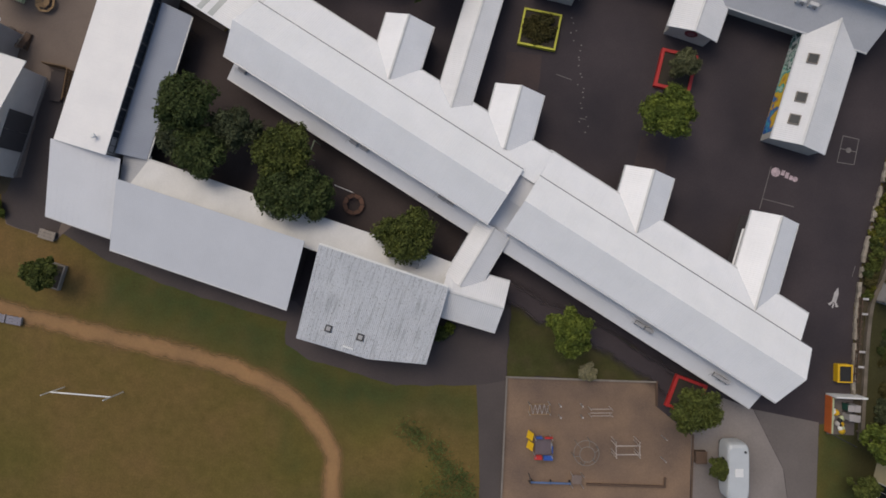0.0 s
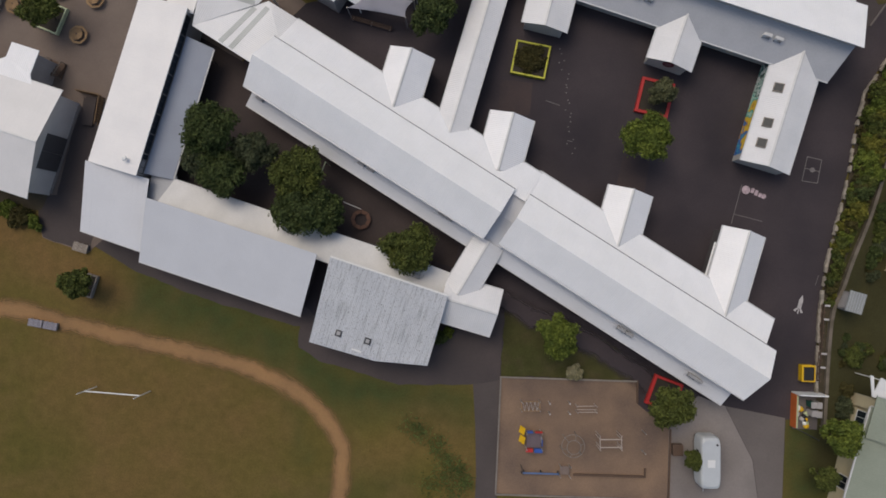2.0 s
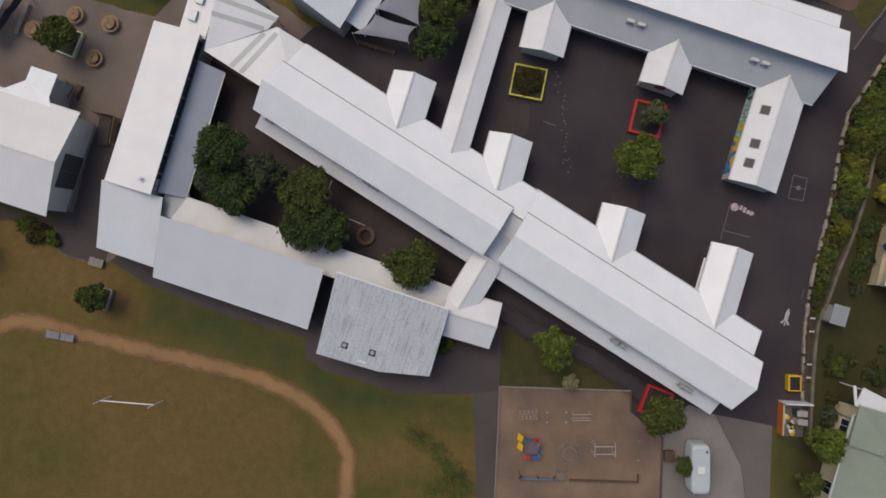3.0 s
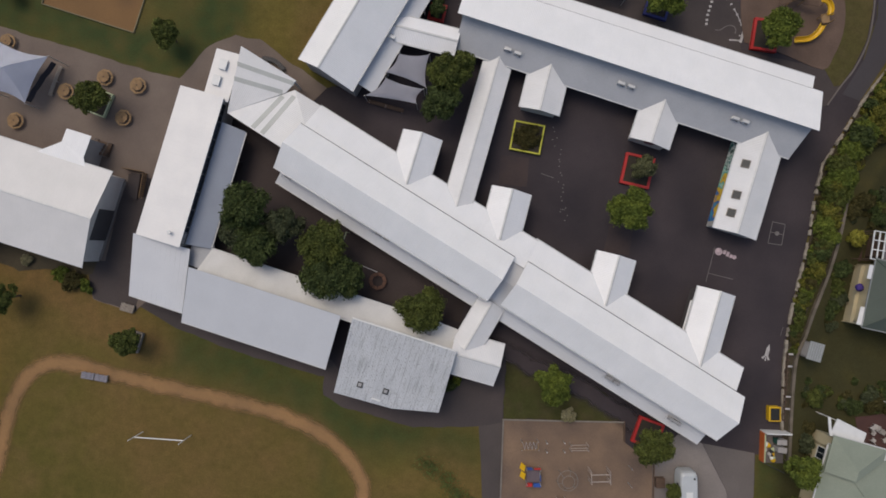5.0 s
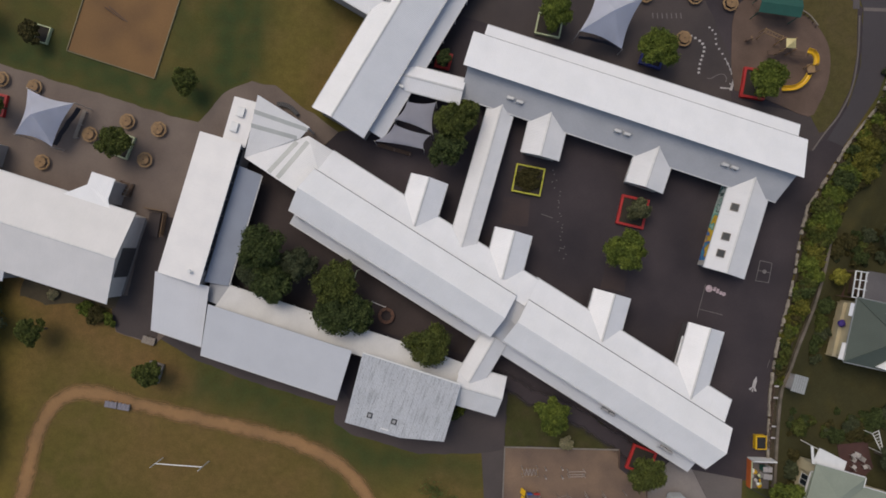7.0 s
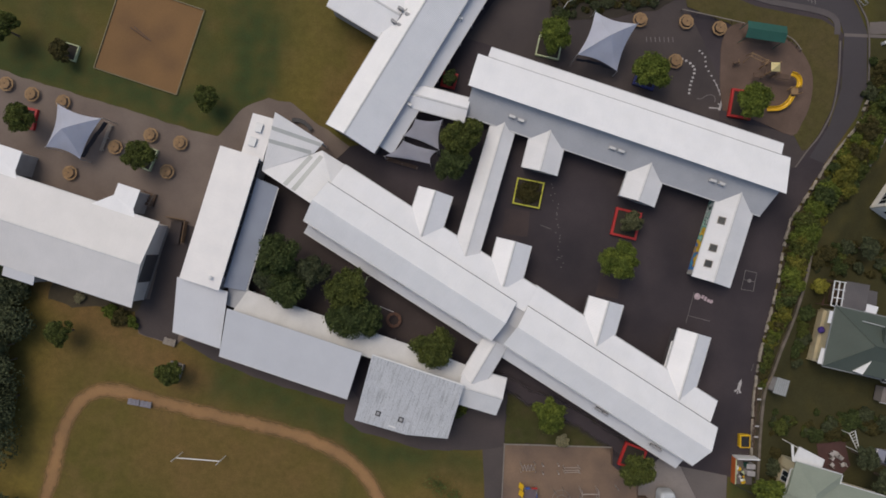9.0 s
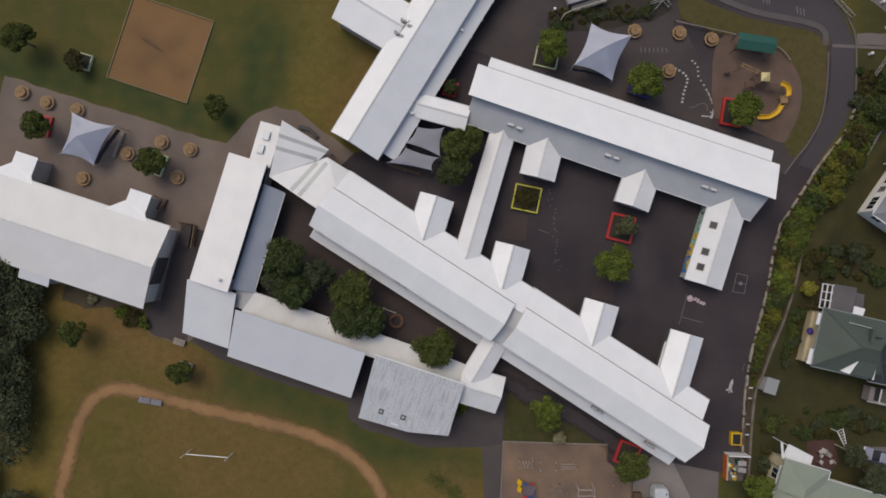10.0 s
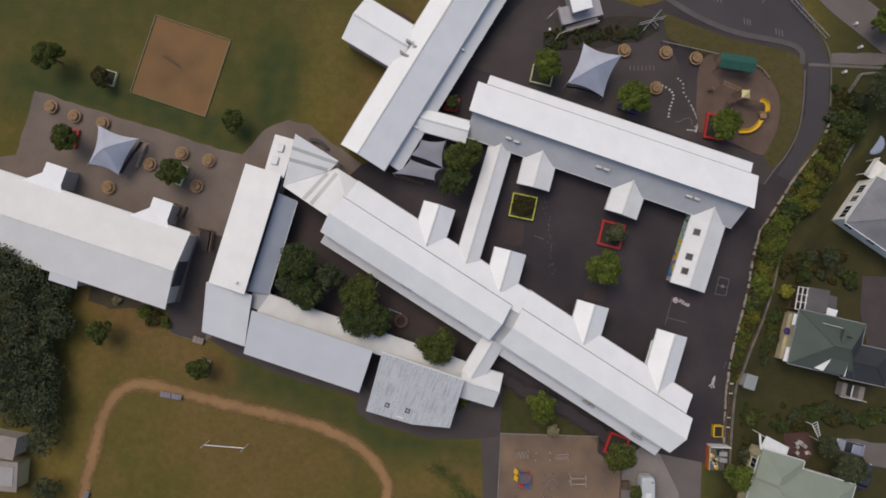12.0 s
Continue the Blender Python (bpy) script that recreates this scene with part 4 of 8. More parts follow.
# covered way from the classroom block to the northern wing
hut(-4.5, 13.9, 76.0, 19.5, 3.4, 3.2, 3.75, "long white gabled covered walkway", name="covered_walkway", group="", walls=False, roof=("dull_white", "dull_white"))
way = bpy.data.objects["covered_walkway"]
for k in range(6):
    for s in (-1.5, 1.5):
        part("post", box(3.2 + 2.7 * k, s - 0.05, 0.03, 3.3 + 2.7 * k, s + 0.05, 2.95), M["white"], way)
for ob in way.children:
    for v in ob.data.vertices:
        v.co.z -= 0.053 * v.co.x if v.co.z > 1 else 0  # the roof falls towards the northern wing

# northern wing: a high single-pitch roof, a low strip behind it and a grey verandah roof before it
CX, CY, CA = -5.15, 36.55, -16.35
wing_n = thing("north_wing", pose(CX, CY, 0, 0, 0, CA), "long northern school wing under a white single-pitch roof", "school building")
skillion(wing_n, [(0, 0), (44.5, 0), (44.3, 5.2), (-0.2, 4.9)], [4.95, 4.95, 3.45, 3.45], "white_roof", "wall_grey", gutter_edges=())
part("valley_gutter", slab([(-0.2, 4.915, 3.3), (44.3, 5.215, 3.3), (44.3, 5.31, 3.3), (-0.2, 5.01, 3.3)], 0.2), M["gap_shadow"], wing_n, "dark strip painted as a shadow line")
part("lean_to_roof", slab([(1.2, 4.7, 3.15), (43.2, 5.0, 3.15), (43.2, 6.95, 2.7), (1.2, 6.55, 2.7)], 0.08, (1, 0, 0)), M["white_roof"], wing_n, "narrow white lean-to roof")
part("gutter", slab([(1.2, 6.555, 2.68), (43.2, 6.955, 2.68), (43.2, 7.07, 2.68), (1.2, 6.67, 2.68)], 0.12), M["gutter"], wing_n)
part("wall", box(1.6, 6.05, 0, 42.8, 6.22, 2.72), M["wall"], wing_n)
part("verandah_roof", slab([(0.6, -3.3, 2.5), (43.4, -3.3, 2.5), (44.2, 0.5, 3.85), (0.6, 0.5, 3.85)], 0.08, (1, 0, 0)), M["verandah_roof"], wing_n, "pale grey verandah roof")
part("gutter", box(0.6, -3.44, 2.36, 43.4, -3.305, 2.49), M["gutter"], wing_n)
part("wall", box(1.0, -2.6, 0, 43.0, -2.42, 2.62), M["wall"], wing_n)
for (ix, iy), (ox, oy), w, e, r, lab in (((6.6, 32.8), (5.15, 25.9), 4.9, 2.42, 3.08, "small white gabled wing of the north building"), ((20.5, 28.7), (18.65, 22.4), 4.9, 2.42, 3.15, "small white gabled wing of the north building")):
    d = Vector((ox - ix, oy - iy, 0))
    last_hut = hut(ix, iy, math.degrees(math.atan2(d.y, d.x)), d.length, w, e, r, lab, roof=("dull_white", "dull_white"), wall_end=(False, True), wall="wall")
sign = thing("wall_sign", last_hut.matrix_world @ pose(d.length - 0.298, 0.1, 1.75), "round dark red sign on the end wall", "sign")
part("board", tube((0, 0, 0), (0.05, 0, 0), 0.62, n=28), M["maroon"], sign)
part("emblem", tube((0.05, 0, 0), (0.06, 0, 0), 0.36, n=24), M["sign_worn"], sign, "worn lighter inner disc")
d = Vector((29.27 - 32.75, 11.8 - 24.9, 0))
mural_hut = hut(32.75, 24.9, math.degrees(math.atan2(d.y, d.x)), d.length, 5.3, 2.4, 3.2, "white gabled wing with skylights and a painted wall", roof=("dull_white", "dull_white"), wall_end=(False, True), wall="wall", name="mural_wing", group="", over=0.12)
for u in (5.15, 9.05, 11.3):
    sk = thing("skylight", Matrix(), "", "")
    sk.parent = mural_hut
    sk.matrix_local = pose(u, -1.3, 2.4 + 0.8 * (2.65 - 1.3) / 2.65 + 0.02, 16.8, 0, 0)
    part("skylight_frame", box(-0.5, -0.5, -0.02, 0.5, 0.5, 0.10), M["timber_grey"], sk)
    part("pane", box(-0.41, -0.41, 0.101, 0.41, 0.41, 0.125), M["glass"], sk)

# walkway between the north wing and the north-west wing
hut(-14.2, 35.75, -12.5, 9.4, 3.3, 2.95, 3.55, "short white gabled walkway between wings", name="covered_walkway", group="", walls=False)

# north-west wing with its side wing
D_ANG = 61.0
nw = thing("north_west_wing", pose(-20.65, 28.95, 0, 0, 0, D_ANG), "long gabled wing with one white and one grey roof face", "school building")
gable(nw, 36.0, 7.4, 4.1, 6.1, ("white_roof", "white_roof"), "wall_grey", mid=0.5)
part("verandah_roof", slab([(1.3, -5.6, 2.75), (36, -5.6, 2.75), (36, -3.35, 3.2), (1.3, -3.35, 3.2)], 0.08, (1, 0, 0)), M["grey_roof"], nw, "pale grey verandah roof")
part("gutter", box(1.3, -5.74, 2.61, 36, -5.605, 2.74), M["gutter"], nw)
for k in range(12):
    part("post", box(1.6 + 3 * k, -5.5, 0.03, 1.7 + 3 * k, -5.4, 2.7), M["white"], nw)
side = thing("side_wing", pose(-22.9, 49.9, 0, 0, 0, -28.5), "white gabled side wing beside the field", "school building")
gable(side, 9.5, 7.1, 3.85, 5.1, ("white_roof", "white_roof"), "wall_grey")

# west range
west = thing("west_range", pose(-42.85, 9.3, 0, 0, 0, 75.4), "long white single-pitch building with a clerestory", "school building")
skillion(west, [(0, 0), (0.05, -5.9), (18.6, -5.85), (18.65, 0)], [3.6, 4.5, 4.5, 3.6], "sheet_roof", "wall_grey", along=(1, 0, 0), inset=0.12)
part("verandah_roof", slab([(0.75, -8.75, 2.6), (15.6, -8.8, 2.6), (15.9, -5.9, 3.2), (0.5, -5.9, 3.2)], 0.08, (1, 0, 0)), M["lilac_roof"], west, "blue-grey verandah roof")
part("gutter", box(0.8, -8.92, 2.47, 15.5, -8.81, 2.6), M["gutter"], west)
for k in range(8):
    window(west, pose(17.9 - 2.2 * k, -5.80, 3.2, 0, 0, 180) @ pose(0, -0.02, 0), 2.12, 1.0, 2, "dark")
    if k < 6:
        part("post", box(2 + 2.5 * k, -8.5, 0.03, 2.08 + 2.5 * k, -8.42, 2.6), M["dark"], west)
annex = thing("flat_roofed_annex", pose(-35.0, 26.8, 0, 0, 0, -14.0), "low white flat-roofed annex with two roof hatches", "building")
skillion(annex, local(annex.matrix_world, [(-35.3, 26.2), (-32.3, 25.4), (-30.9, 31.2), (-33.9, 31.9)]), [3.7] * 4, "sheet_roof", "wall", inset=0.15)
for px, py in ((-32.95, 29.9), (-33.7, 28.0)):
    hatch = thing("roof_hatch", pose(px, py, 3.7, 0, 0, -14), "white box-shaped hatch on the flat roof", "roof hatch", "roof hatches")
    part("curb", box(-0.42, -0.55, 0, 0.42, 0.55, 0.22, bevel=0.02), M["flash"], hatch)
    part("lid", box(-0.48, -0.62, 0.221, 0.48, 0.62, 0.34, bevel=0.03), M["white"], hatch)

# folded entrance roof with translucent strips
ent = thing("entrance_roof", pose(-28.5, 27.0, 0), "folded grey entrance roof with translucent strips", "roof")


def on_plane(p, plane):
    (a, b, c) = (Vector(q) for q in plane)
    n = (b - a).cross(c - a)
    return (p[0], p[1], a.z - (n.x * (p[0] - a.x) + n.y * (p[1] - a.y)) / n.z)


def rel(pts, plane, lift=0.0):
    out = [on_plane(p, plane) for p in pts]
    return [(x + 28.5, y - 27.0, z + lift) for x, y, z in out]


F1 = ((-30.65, 31.95, 4.6), (-32.4, 24.2, 3.6), (-25.5, 26.95, 3.3))
F2 = ((-32.4, 24.2, 3.6), (-24.5, 27.35, 3.1), (-26.0, 20.4, 4.7))
part("roof", slab(rel([(-30.65, 31.95), (-32.4, 24.2), (-25.5, 26.95), (-24.3, 28.4)], F1), 0.08, (0.88, -0.47, 0)), M["dull_white"], ent)
facet = rel([(-32.4, 24.2), (-25.2, 19.9), (-22.75, 22.7), (-24.5, 27.35)], F2)
part("roof", slab(facet, 0.08, (0.5, 0.86, 0)), M["dull_white"], ent)
part("roof", slab([facet[3], facet[2], (-21.35 + 28.5, 25.57 - 27.0, 3.0)], 0.08, (0.5, 0.86, 0)), M["dull_white"], ent)
for plane, a, b, s in ((F1, (-31.1, 29.9), (-24.6, 28.05), (0, 0.27)), (F1, (-31.5, 28.2), (-25.9, 26.95), (0, 0.27)), (F2, (-25.9, 26.5), (-29.1, 22.4), (0.26, -0.16)), (F2, (-24.5, 26.55), (-27.9, 21.7), (0.26, -0.16))):
    ring = [(a[0] - s[0], a[1] - s[1]), (b[0] - s[0], b[1] - s[1]), (b[0] + s[0], b[1] + s[1]), (a[0] + s[0], a[1] + s[1])]
    part("translucent_strip", slab(rel(ring, plane, 0.02), 0.02), M["clear_roof"], ent, "grey translucent roof strip")
for px, py in ((-30.5, 31.3), (-24.6, 28.3), (-31.9, 24.7), (-27.3, 22.0)):
    part("post", box(px + 28.5 - 0.08, py - 27.0 - 0.08, 0.05, px + 28.5 + 0.08, py - 27.0 + 0.08, 3.5), M["white"], ent)

# south-west corner block, long south range, weathered hall and small gabled end
corner = thing("corner_block", pose(-43.5, 2.0, 0), "pale ribbed-roof corner block", "school building")
cl = [(-43.2, 9.4), (-43.75, 1.95), (-37.2, 0.0), (-36.3, 7.7)]
skillion(corner, local(corner.matrix_world, cl), [3.5, 2.95, 2.95, 3.45], "grey_roof", "wall_dark", along=(0.96, -0.27, 0), inset=0.45, gutter_edges=(1,))
for k in range(11):
    f = (k + 0.7) / 11.4
    a = Vector((*cl[1], 2.951)).lerp(Vector((*cl[2], 2.951)), f) - Vector((-43.5, 2.0, 0))
    b = Vector((*cl[0], 3.501)).lerp(Vector((*cl[3], 3.451)), f) - Vector((-43.5, 2.0, 0))
    part("roof_rib", tube(a, b, 0.012, n=6), M["grey_roof"], corner)
south = thing("south_range", pose(-37.4, -1.1, 0, 0, 0, -16.1), "long south range under a pale grey single-pitch roof", "school building")
skillion(south, [(0, 0), (18.45, 0.0), (18.5, 7.0), (-0.3, 6.9)], [2.65, 2.65, 4.85, 4.85], "grey_roof", "wall_dark", inset=0.5, gutter_edges=(0,))
walk_s = thing("verandah_roof", pose(-37.4, -1.1, 0, 0, 0, -16.1), "stained off-white roof of the courtyard verandah", "verandah roof")
part("roof", slab([(-0.1, 6.3, 3.05), (36.5, 6.3, 3.05), (36.5, 9.3, 2.7), (30.0, 9.6, 2.68), (0.85, 9.55, 2.7)], 0.08, (1, 0, 0)), M["cream_roof"], walk_s)
part("gutter", box(0.9, 9.565, 2.54, 30.0, 9.66, 2.66), M["gutter"], walk_s)
for k in range(12):
    part("post", box(1.1 + 2.6 * k, 9.3, 0.03, 1.2 + 2.6 * k, 9.4, 2.62), M["white"], walk_s)
hall = thing("weathered_hall", pose(-18.3, -8.9, 0), "squat hall with a lichen-stained grey roof", "school building")
skillion(hall, local(hall.matrix_world, [(-18.45, -8.85), (-11.45, -10.55), (-5.8, -10.75), (-3.95, -3.25), (-16.3, 0.3)]), [3.4, 3.35, 3.65, 4.7, 4.8], "old_roof", "wall_dark", along=(0.96, -0.28, 0), inset=0.45, walls=False)
for bm in wall_ring(local(hall.matrix_world, [(-17.8, -8.3), (-11.4, -9.9), (-6.2, -10.1), (-4.6, -3.6), (-15.9, -0.3)]), 0, [3.3, 3.25, 3.35, 4.5, 4.55], 0.18):
    part("wall", bm, M["wall_dark"], hall)
part("fascia", slab([(2.0, 9.3, 4.86), (2.0, 9.12, 4.86), (14.3, 5.6, 4.76), (14.35, 5.78, 4.76)], 0.2), M["white"], hall, "white edge flashing")
for px, py in ((-15.3, -7.75), (-12.2, -8.45)):
    sk = thing("roof_vent", pose(px, py, 3.6, -6, 0, -16), "dark square roof vent with a grey lid", "roof vent", "roof vents")
    part("curb", box(-0.34, -0.34, -0.06, 0.34, 0.34, 0.14), M["dark"], sk)
    part("lid", box(-0.2, -0.2, 0.141, 0.2, 0.2, 0.2, bevel=0.02), M["ac_case"], sk)
part("flashing", slab([(4.4, -0.55, 3.52), (5.4, -0.85, 3.5), (5.45, -0.65, 3.53), (4.45, -0.35, 3.55)], 0.05), M["white"], hall)
hut(-4.6, -3.55, -14.0, 6.1, 5.1, 2.75, 4.05, "small white gabled block at the path", name="gabled_block", group="", wall="wall_dark", roof=("dull_white", "dull_white"))
hut(-2.95, -3.1, 61.4, 6.45, 3.4, 3.12, 3.8, "short white gabled link roof", name="gabled_link", group="", walls=False, roof=("dull_white", "dull_white"))

# west hall
G_ANG = -15.6
gh = thing("assembly_hall", pose(-93.0, 23.6, 0, 0, 0, G_ANG), "large hall under a wide white gabled roof", "school building")
gable(gh, 47.4, 11.9, 3.9, 5.2, ("hall_roof", "hall_roof"), "wall_hall", over=0.5, end_over=0.55)
for x0, x1, y1 in ((40.4, 43.5, 9.3), (23.6, 26.8, 9.3)):
    part("porch_roof", slab([(x0 - 2.4, 5.6, 3.98), (x1 + 0.6, 5.6, 3.98), (x1, 6.6, 3.85), (x1, y1, 3.7), (x0, y1, 3.7), (x0, 7.6, 3.82)], 0.1, (1, 0, 0)), M["white_roof"], gh, "white porch roof")
    part("porch_wall", box(x0 + 0.3, 6.0, 0, x1 - 0.3, y1 - 0.4, 3.6), M["wall_grey"], gh)
part("porch_roof", slab([(29.3, -7.4, 3.55), (33.7, -7.4, 3.55), (33.7, -5.6, 3.88), (29.3, -5.6, 3.88)], 0.1, (1, 0, 0)), M["grey_roof"], gh, "pale grey porch roof")
part("porch_wall", box(29.6, -7.1, 0, 33.4, -5.5, 3.4), M["wall_grey"], gh)
for y in (-2.7, -0.73):
    part("end_door", box(46.86, y, 0.2, 46.95, y + 1.95, 3.3), M["wall_dark"], gh, "dark brown tall door of the end wall")
part("end_base", box(46.86, -5.2, 0, 47.1, 5.2, 0.18), M["concrete"], gh, "pale concrete plinth")

# Soil patch whose dark colour also paints the shadow below the hall's eaves.
bed = thing("garden_bed", gh.matrix_world @ pose(0, 0, 0), "dark soil and painted shade along the hall wall", "garden bed", kind="structure")
for ring in ([(20.0, -7.4), (29.2, -7.4), (29.2, -5.3), (20.0, -5.3)], [(33.8, -9.4), (37.5, -9.7), (41.5, -8.4), (46.6, -7.4), (46.6, -5.3), (33.8, -5.3)]):
    part("soil", slab([(x, y, 0.06) for x, y in ragged(ring, 0.5)], 0.15), M["soil"], bed)
infill = thing("low_roof", pose(-36, 7, 0), "low grey roof in the courtyard corner", "roof")
part("roof", slab([(-0.5, 1.9, 2.45), (-0.9, -1.2, 2.45), (1.3, -1.9, 2.4), (2.2, 1.2, 2.4)], 0.1), M["verandah_roof"], infill)
part("wall", box(-0.2, -0.5, 0, 0.9, 0.5, 2.2), M["wall_dark"], infill)


beam = thing("timber_pole", pose(-51.67, 43.2, 0.1, 0, 0, -33.0), "thin dark pole lying on the sand", "pole")
part("pole", tube((-1.5, 0, 0), (1.5, 0, 0.02), 0.085, 0.06, 9), M["timber_brown"], beam)

# ---- plants ----
def crown_mesh(name, material, r, h, z, n, leaf=0.3, seed=1, lumps=9):
    """A crown of many small tilted leaves, gathered in uneven rounded clumps with dark gaps between them."""
    rng = random.Random(seed)
    cs = []
    for k in range(lumps):
        a, q = k * 2.4 + rng.uniform(-.5, .5), math.sqrt((k + 0.4) / lumps) * r * 0.78
        q *= 0.97 + 0.16 * math.sin(2 * a + seed) + 0.10 * math.sin(3 * a + 2.1 * seed)
        rr = r * rng.uniform(0.14, 0.32)
        cs.append((q * math.cos(a), q * math.sin(a), z + h * (0.30 + 0.45 * math.sqrt(max(0.0, 1 - (q / r) ** 2)) + rng.uniform(-.10, .07)), rr, rr * rng.uniform(0.65, 0.95)))
    verts, faces = [], []
    weights = [c[3] ** 2 for c in cs]
    for _ in range(n):
        cx, cy, cz, rr, rz = rng.choices(cs, weights)[0]
        u, th = rng.uniform(-0.55, 1), rng.uniform(0, 2 * math.pi)
        s = math.sqrt(1 - u * u) * rr
        d = rng.uniform(0.5, 1.05) + 0.5 * rng.random() ** 3
        c = Vector((cx + s * math.cos(th) * d, cy + s * math.sin(th) * d, cz + u * rz * d))
        nrm = Vector((s / rr * math.cos(th), s / rr * math.sin(th), u + 0.25)) + Vector((rng.uniform(-.9, .9), rng.uniform(-.9, .9), rng.uniform(-.5, .5)))
        t = nrm.to_track_quat("Z", "Y").to_matrix() @ Matrix.Rotation(rng.uniform(0, 6.28), 3, "Z")
        w, l = leaf * rng.uniform(0.35, 0.6), leaf * rng.uniform(0.6, 1.15)
        k = len(verts)
        for x, y, zz in ((-l, 0, 0), (0, -w, 0.1 * l), (l, 0, -0.12 * l), (0, w, 0.1 * l)):
            verts.append(c + t @ Vector((x, y, zz)))
        faces.append((k, k + 1, k + 2, k + 3))
    me = bpy.data.meshes.new(name)
    me.from_pydata(verts, [], faces)
    me.materials.append(material)
    return me


def trunk_bm(h, r, spread, seed):
    rng = random.Random(seed)
    bm = tube((0, 0, -0.1), (0.05, 0.03, h * 0.5), r, r * 0.75, 9)
    for k in range(6):
        a = k * 1.05 + rng.uniform(-.3, .3)
        q = spread * rng.uniform(0.5, 0.8)
        mid = Vector((math.cos(a) * q * 0.45, math.sin(a) * q * 0.45, h * rng.uniform(0.62, 0.74)))
        add_tube(bm, (0.05, 0.03, h * rng.uniform(0.36, 0.5)), mid, r * 0.5, r * 0.32, 6)
        add_tube(bm, mid, (math.cos(a + .2) * q, math.sin(a + .2) * q, h * rng.uniform(0.8, 0.95)), r * 0.32, r * 0.08, 6)
    return bm


PLANTS = {}


def plant(x, y, r, kind, h=None, label="", name="tree", cat="tree", leaf=0.30, dense=1.0, seed=None, group=""):
    """A tree or shrub; those alike in kind and seed share their meshes."""
    h = h or r * 1.9
    seed = (int(abs(x * 7 + y * 13)) % 5) if seed is None else seed
    key = (kind, seed, round(r, 1), round(h, 1), name)
    root = thing(name, pose(x, y, hill(x, y), 0, 0, (seed * 73 + x * 31) % 360), label, cat, group)
    if key not in PLANTS:
        n = int(min(11000, 620 * r * r * dense * (0.3 / leaf) ** 2 + 120))
        if name == "tree":
            tr = mesh_of(trunk_bm(h * 0.75, 0.05 + 0.05 * r, r * 0.8, seed), "trunk", M["bark"])
        else:
            tr = mesh_of(trunk_bm(h * 0.6, 0.03 + 0.02 * r, r * 0.7, seed), "stem", M["bark"])
        cz = h * 0.22 if name == "tree" else -0.1 * h
        PLANTS[key] = (tr, crown_mesh("crown", LEAF[kind], r, h * 0.85, cz, n, leaf, seed + 11, max(10, int(8 + 13 * r))))
    for nm, me in zip(("trunk" if name == "tree" else "stem", "crown"), PLANTS[key]):
        ob = new(nm, me)
        ob.parent = root
    return root


TREES = [
    # x, y, radius, kind, height, label
    (-29.4, 12.8, 3.0, "dark", 7.5, "dense dark green tree in the courtyard"), (-28.3, 8.6, 2.7, "dark", 6.5, "dense dark green tree beside the verandah"), (-30.6, 9.9, 2.0, "wood", 6.0, "dull green tree beside the verandah"),
    (-25.3, 10.9, 2.4, "wood", 5.5, "dull thin tree in the courtyard"),
    (-20.1, 8.8, 3.0, "olive", 6.8, "round olive green tree in the courtyard"), (-19.6, 5.1, 3.0, "dark", 6.4, "round dark green tree overhanging the verandah"), (-17.2, 4.9, 2.3, "dark", 5.5, "dark green tree overhanging the verandah"),
    (-8.2, 1.4, 2.8, "olive", 6.0, "round olive green tree overhanging the verandah"),
    (-6.0, 29.6, 2.6, "olive", 6.5, "tall green tree between the wings"), (-6.7, 26.3, 2.4, "dark", 6.0, "tall green tree between the wings"), (-4.4, 30.8, 1.7, "olive", 5.5, "olive green tree between the wings"),
    (16.3, 14.2, 2.7, "bright", 5.5, "bright green rounded tree in the yard"), (18.2, 19.6, 1.6, "dusty", 3.0, "thin grey-green tree in a red planter"),
    (7.8, -6.8, 2.4, "bright", 5.0, "yellow-green tree on the lawn"), (19.7, -13.8, 2.35, "olive", 5.5, "olive green tree beside a red planter"),
    (-65.6, 30.1, 2.1, "olive", 4.6, "dark round tree in a red planter"), (-49.4, 25.7, 2.2, "olive", 4.4, "dark round tree in a pale planter"),
    (-68.6, 42.1, 2.3, "olive", 5.0, "dark tree on the grass"), (-61.3, 39.8, 1.6, "dry", 3.0, "sparse grey-green tree in a planter"), (-40.6, 33.9, 1.8, "olive", 4.2, "olive sparse tree on the grass"),
    (-59.1, 1.1, 1.9, "olive", 4.2, "olive tree at the field edge"), (-43.9, -3.8, 1.8, "olive", 4.2, "olive tree beside a timber planter"),
    (6.4, 44.3, 2.3, "bright", 4.8, "yellow-green tree in a pale planter"), (19.7, 40.2, 2.5, "bright", 4.8, "light green tree in a blue planter"), (33.7, 36.8, 2.4, "bright", 4.8, "green tree in a red planter"),
    (-7.6, 38.4, 1.1, "dark", 2.6, "small dark tree in a red planter"),
    (37.7, -16.1, 2.2, "bright", 5.0, "yellow-green tree beside the bins"), (37.0, -21.0, 1.5, "olive", 3.2, "olive shrub beside the driveway"), (23.0, -19.8, 1.1, "olive", 3.0, "small leafy tree beside the caravan"),
    (57.0, 43.2, 3.4, "wood", 6.5, "big dark tree behind the road"), (53.3, 37.6, 2.1, "dark", 4.0, "dark tree on the bank"), (62.5, 51.5, 3.2, "dry", 6.0, "brown-green tree beside the street"), (57.4, 53.6, 2.2, "bright", 4.0, "yellow-green tree beside the street"),
    (55.6, -14.6, 2.5, "wood", 5.0, "grey-green tree beside a parked car"), (52.2, -11.6, 1.7, "wood", 4.0, "scrubby tree beside the car"), (52.0, 17.5, 1.5, "wood", 3.0, "dark tree in the back garden"),
]
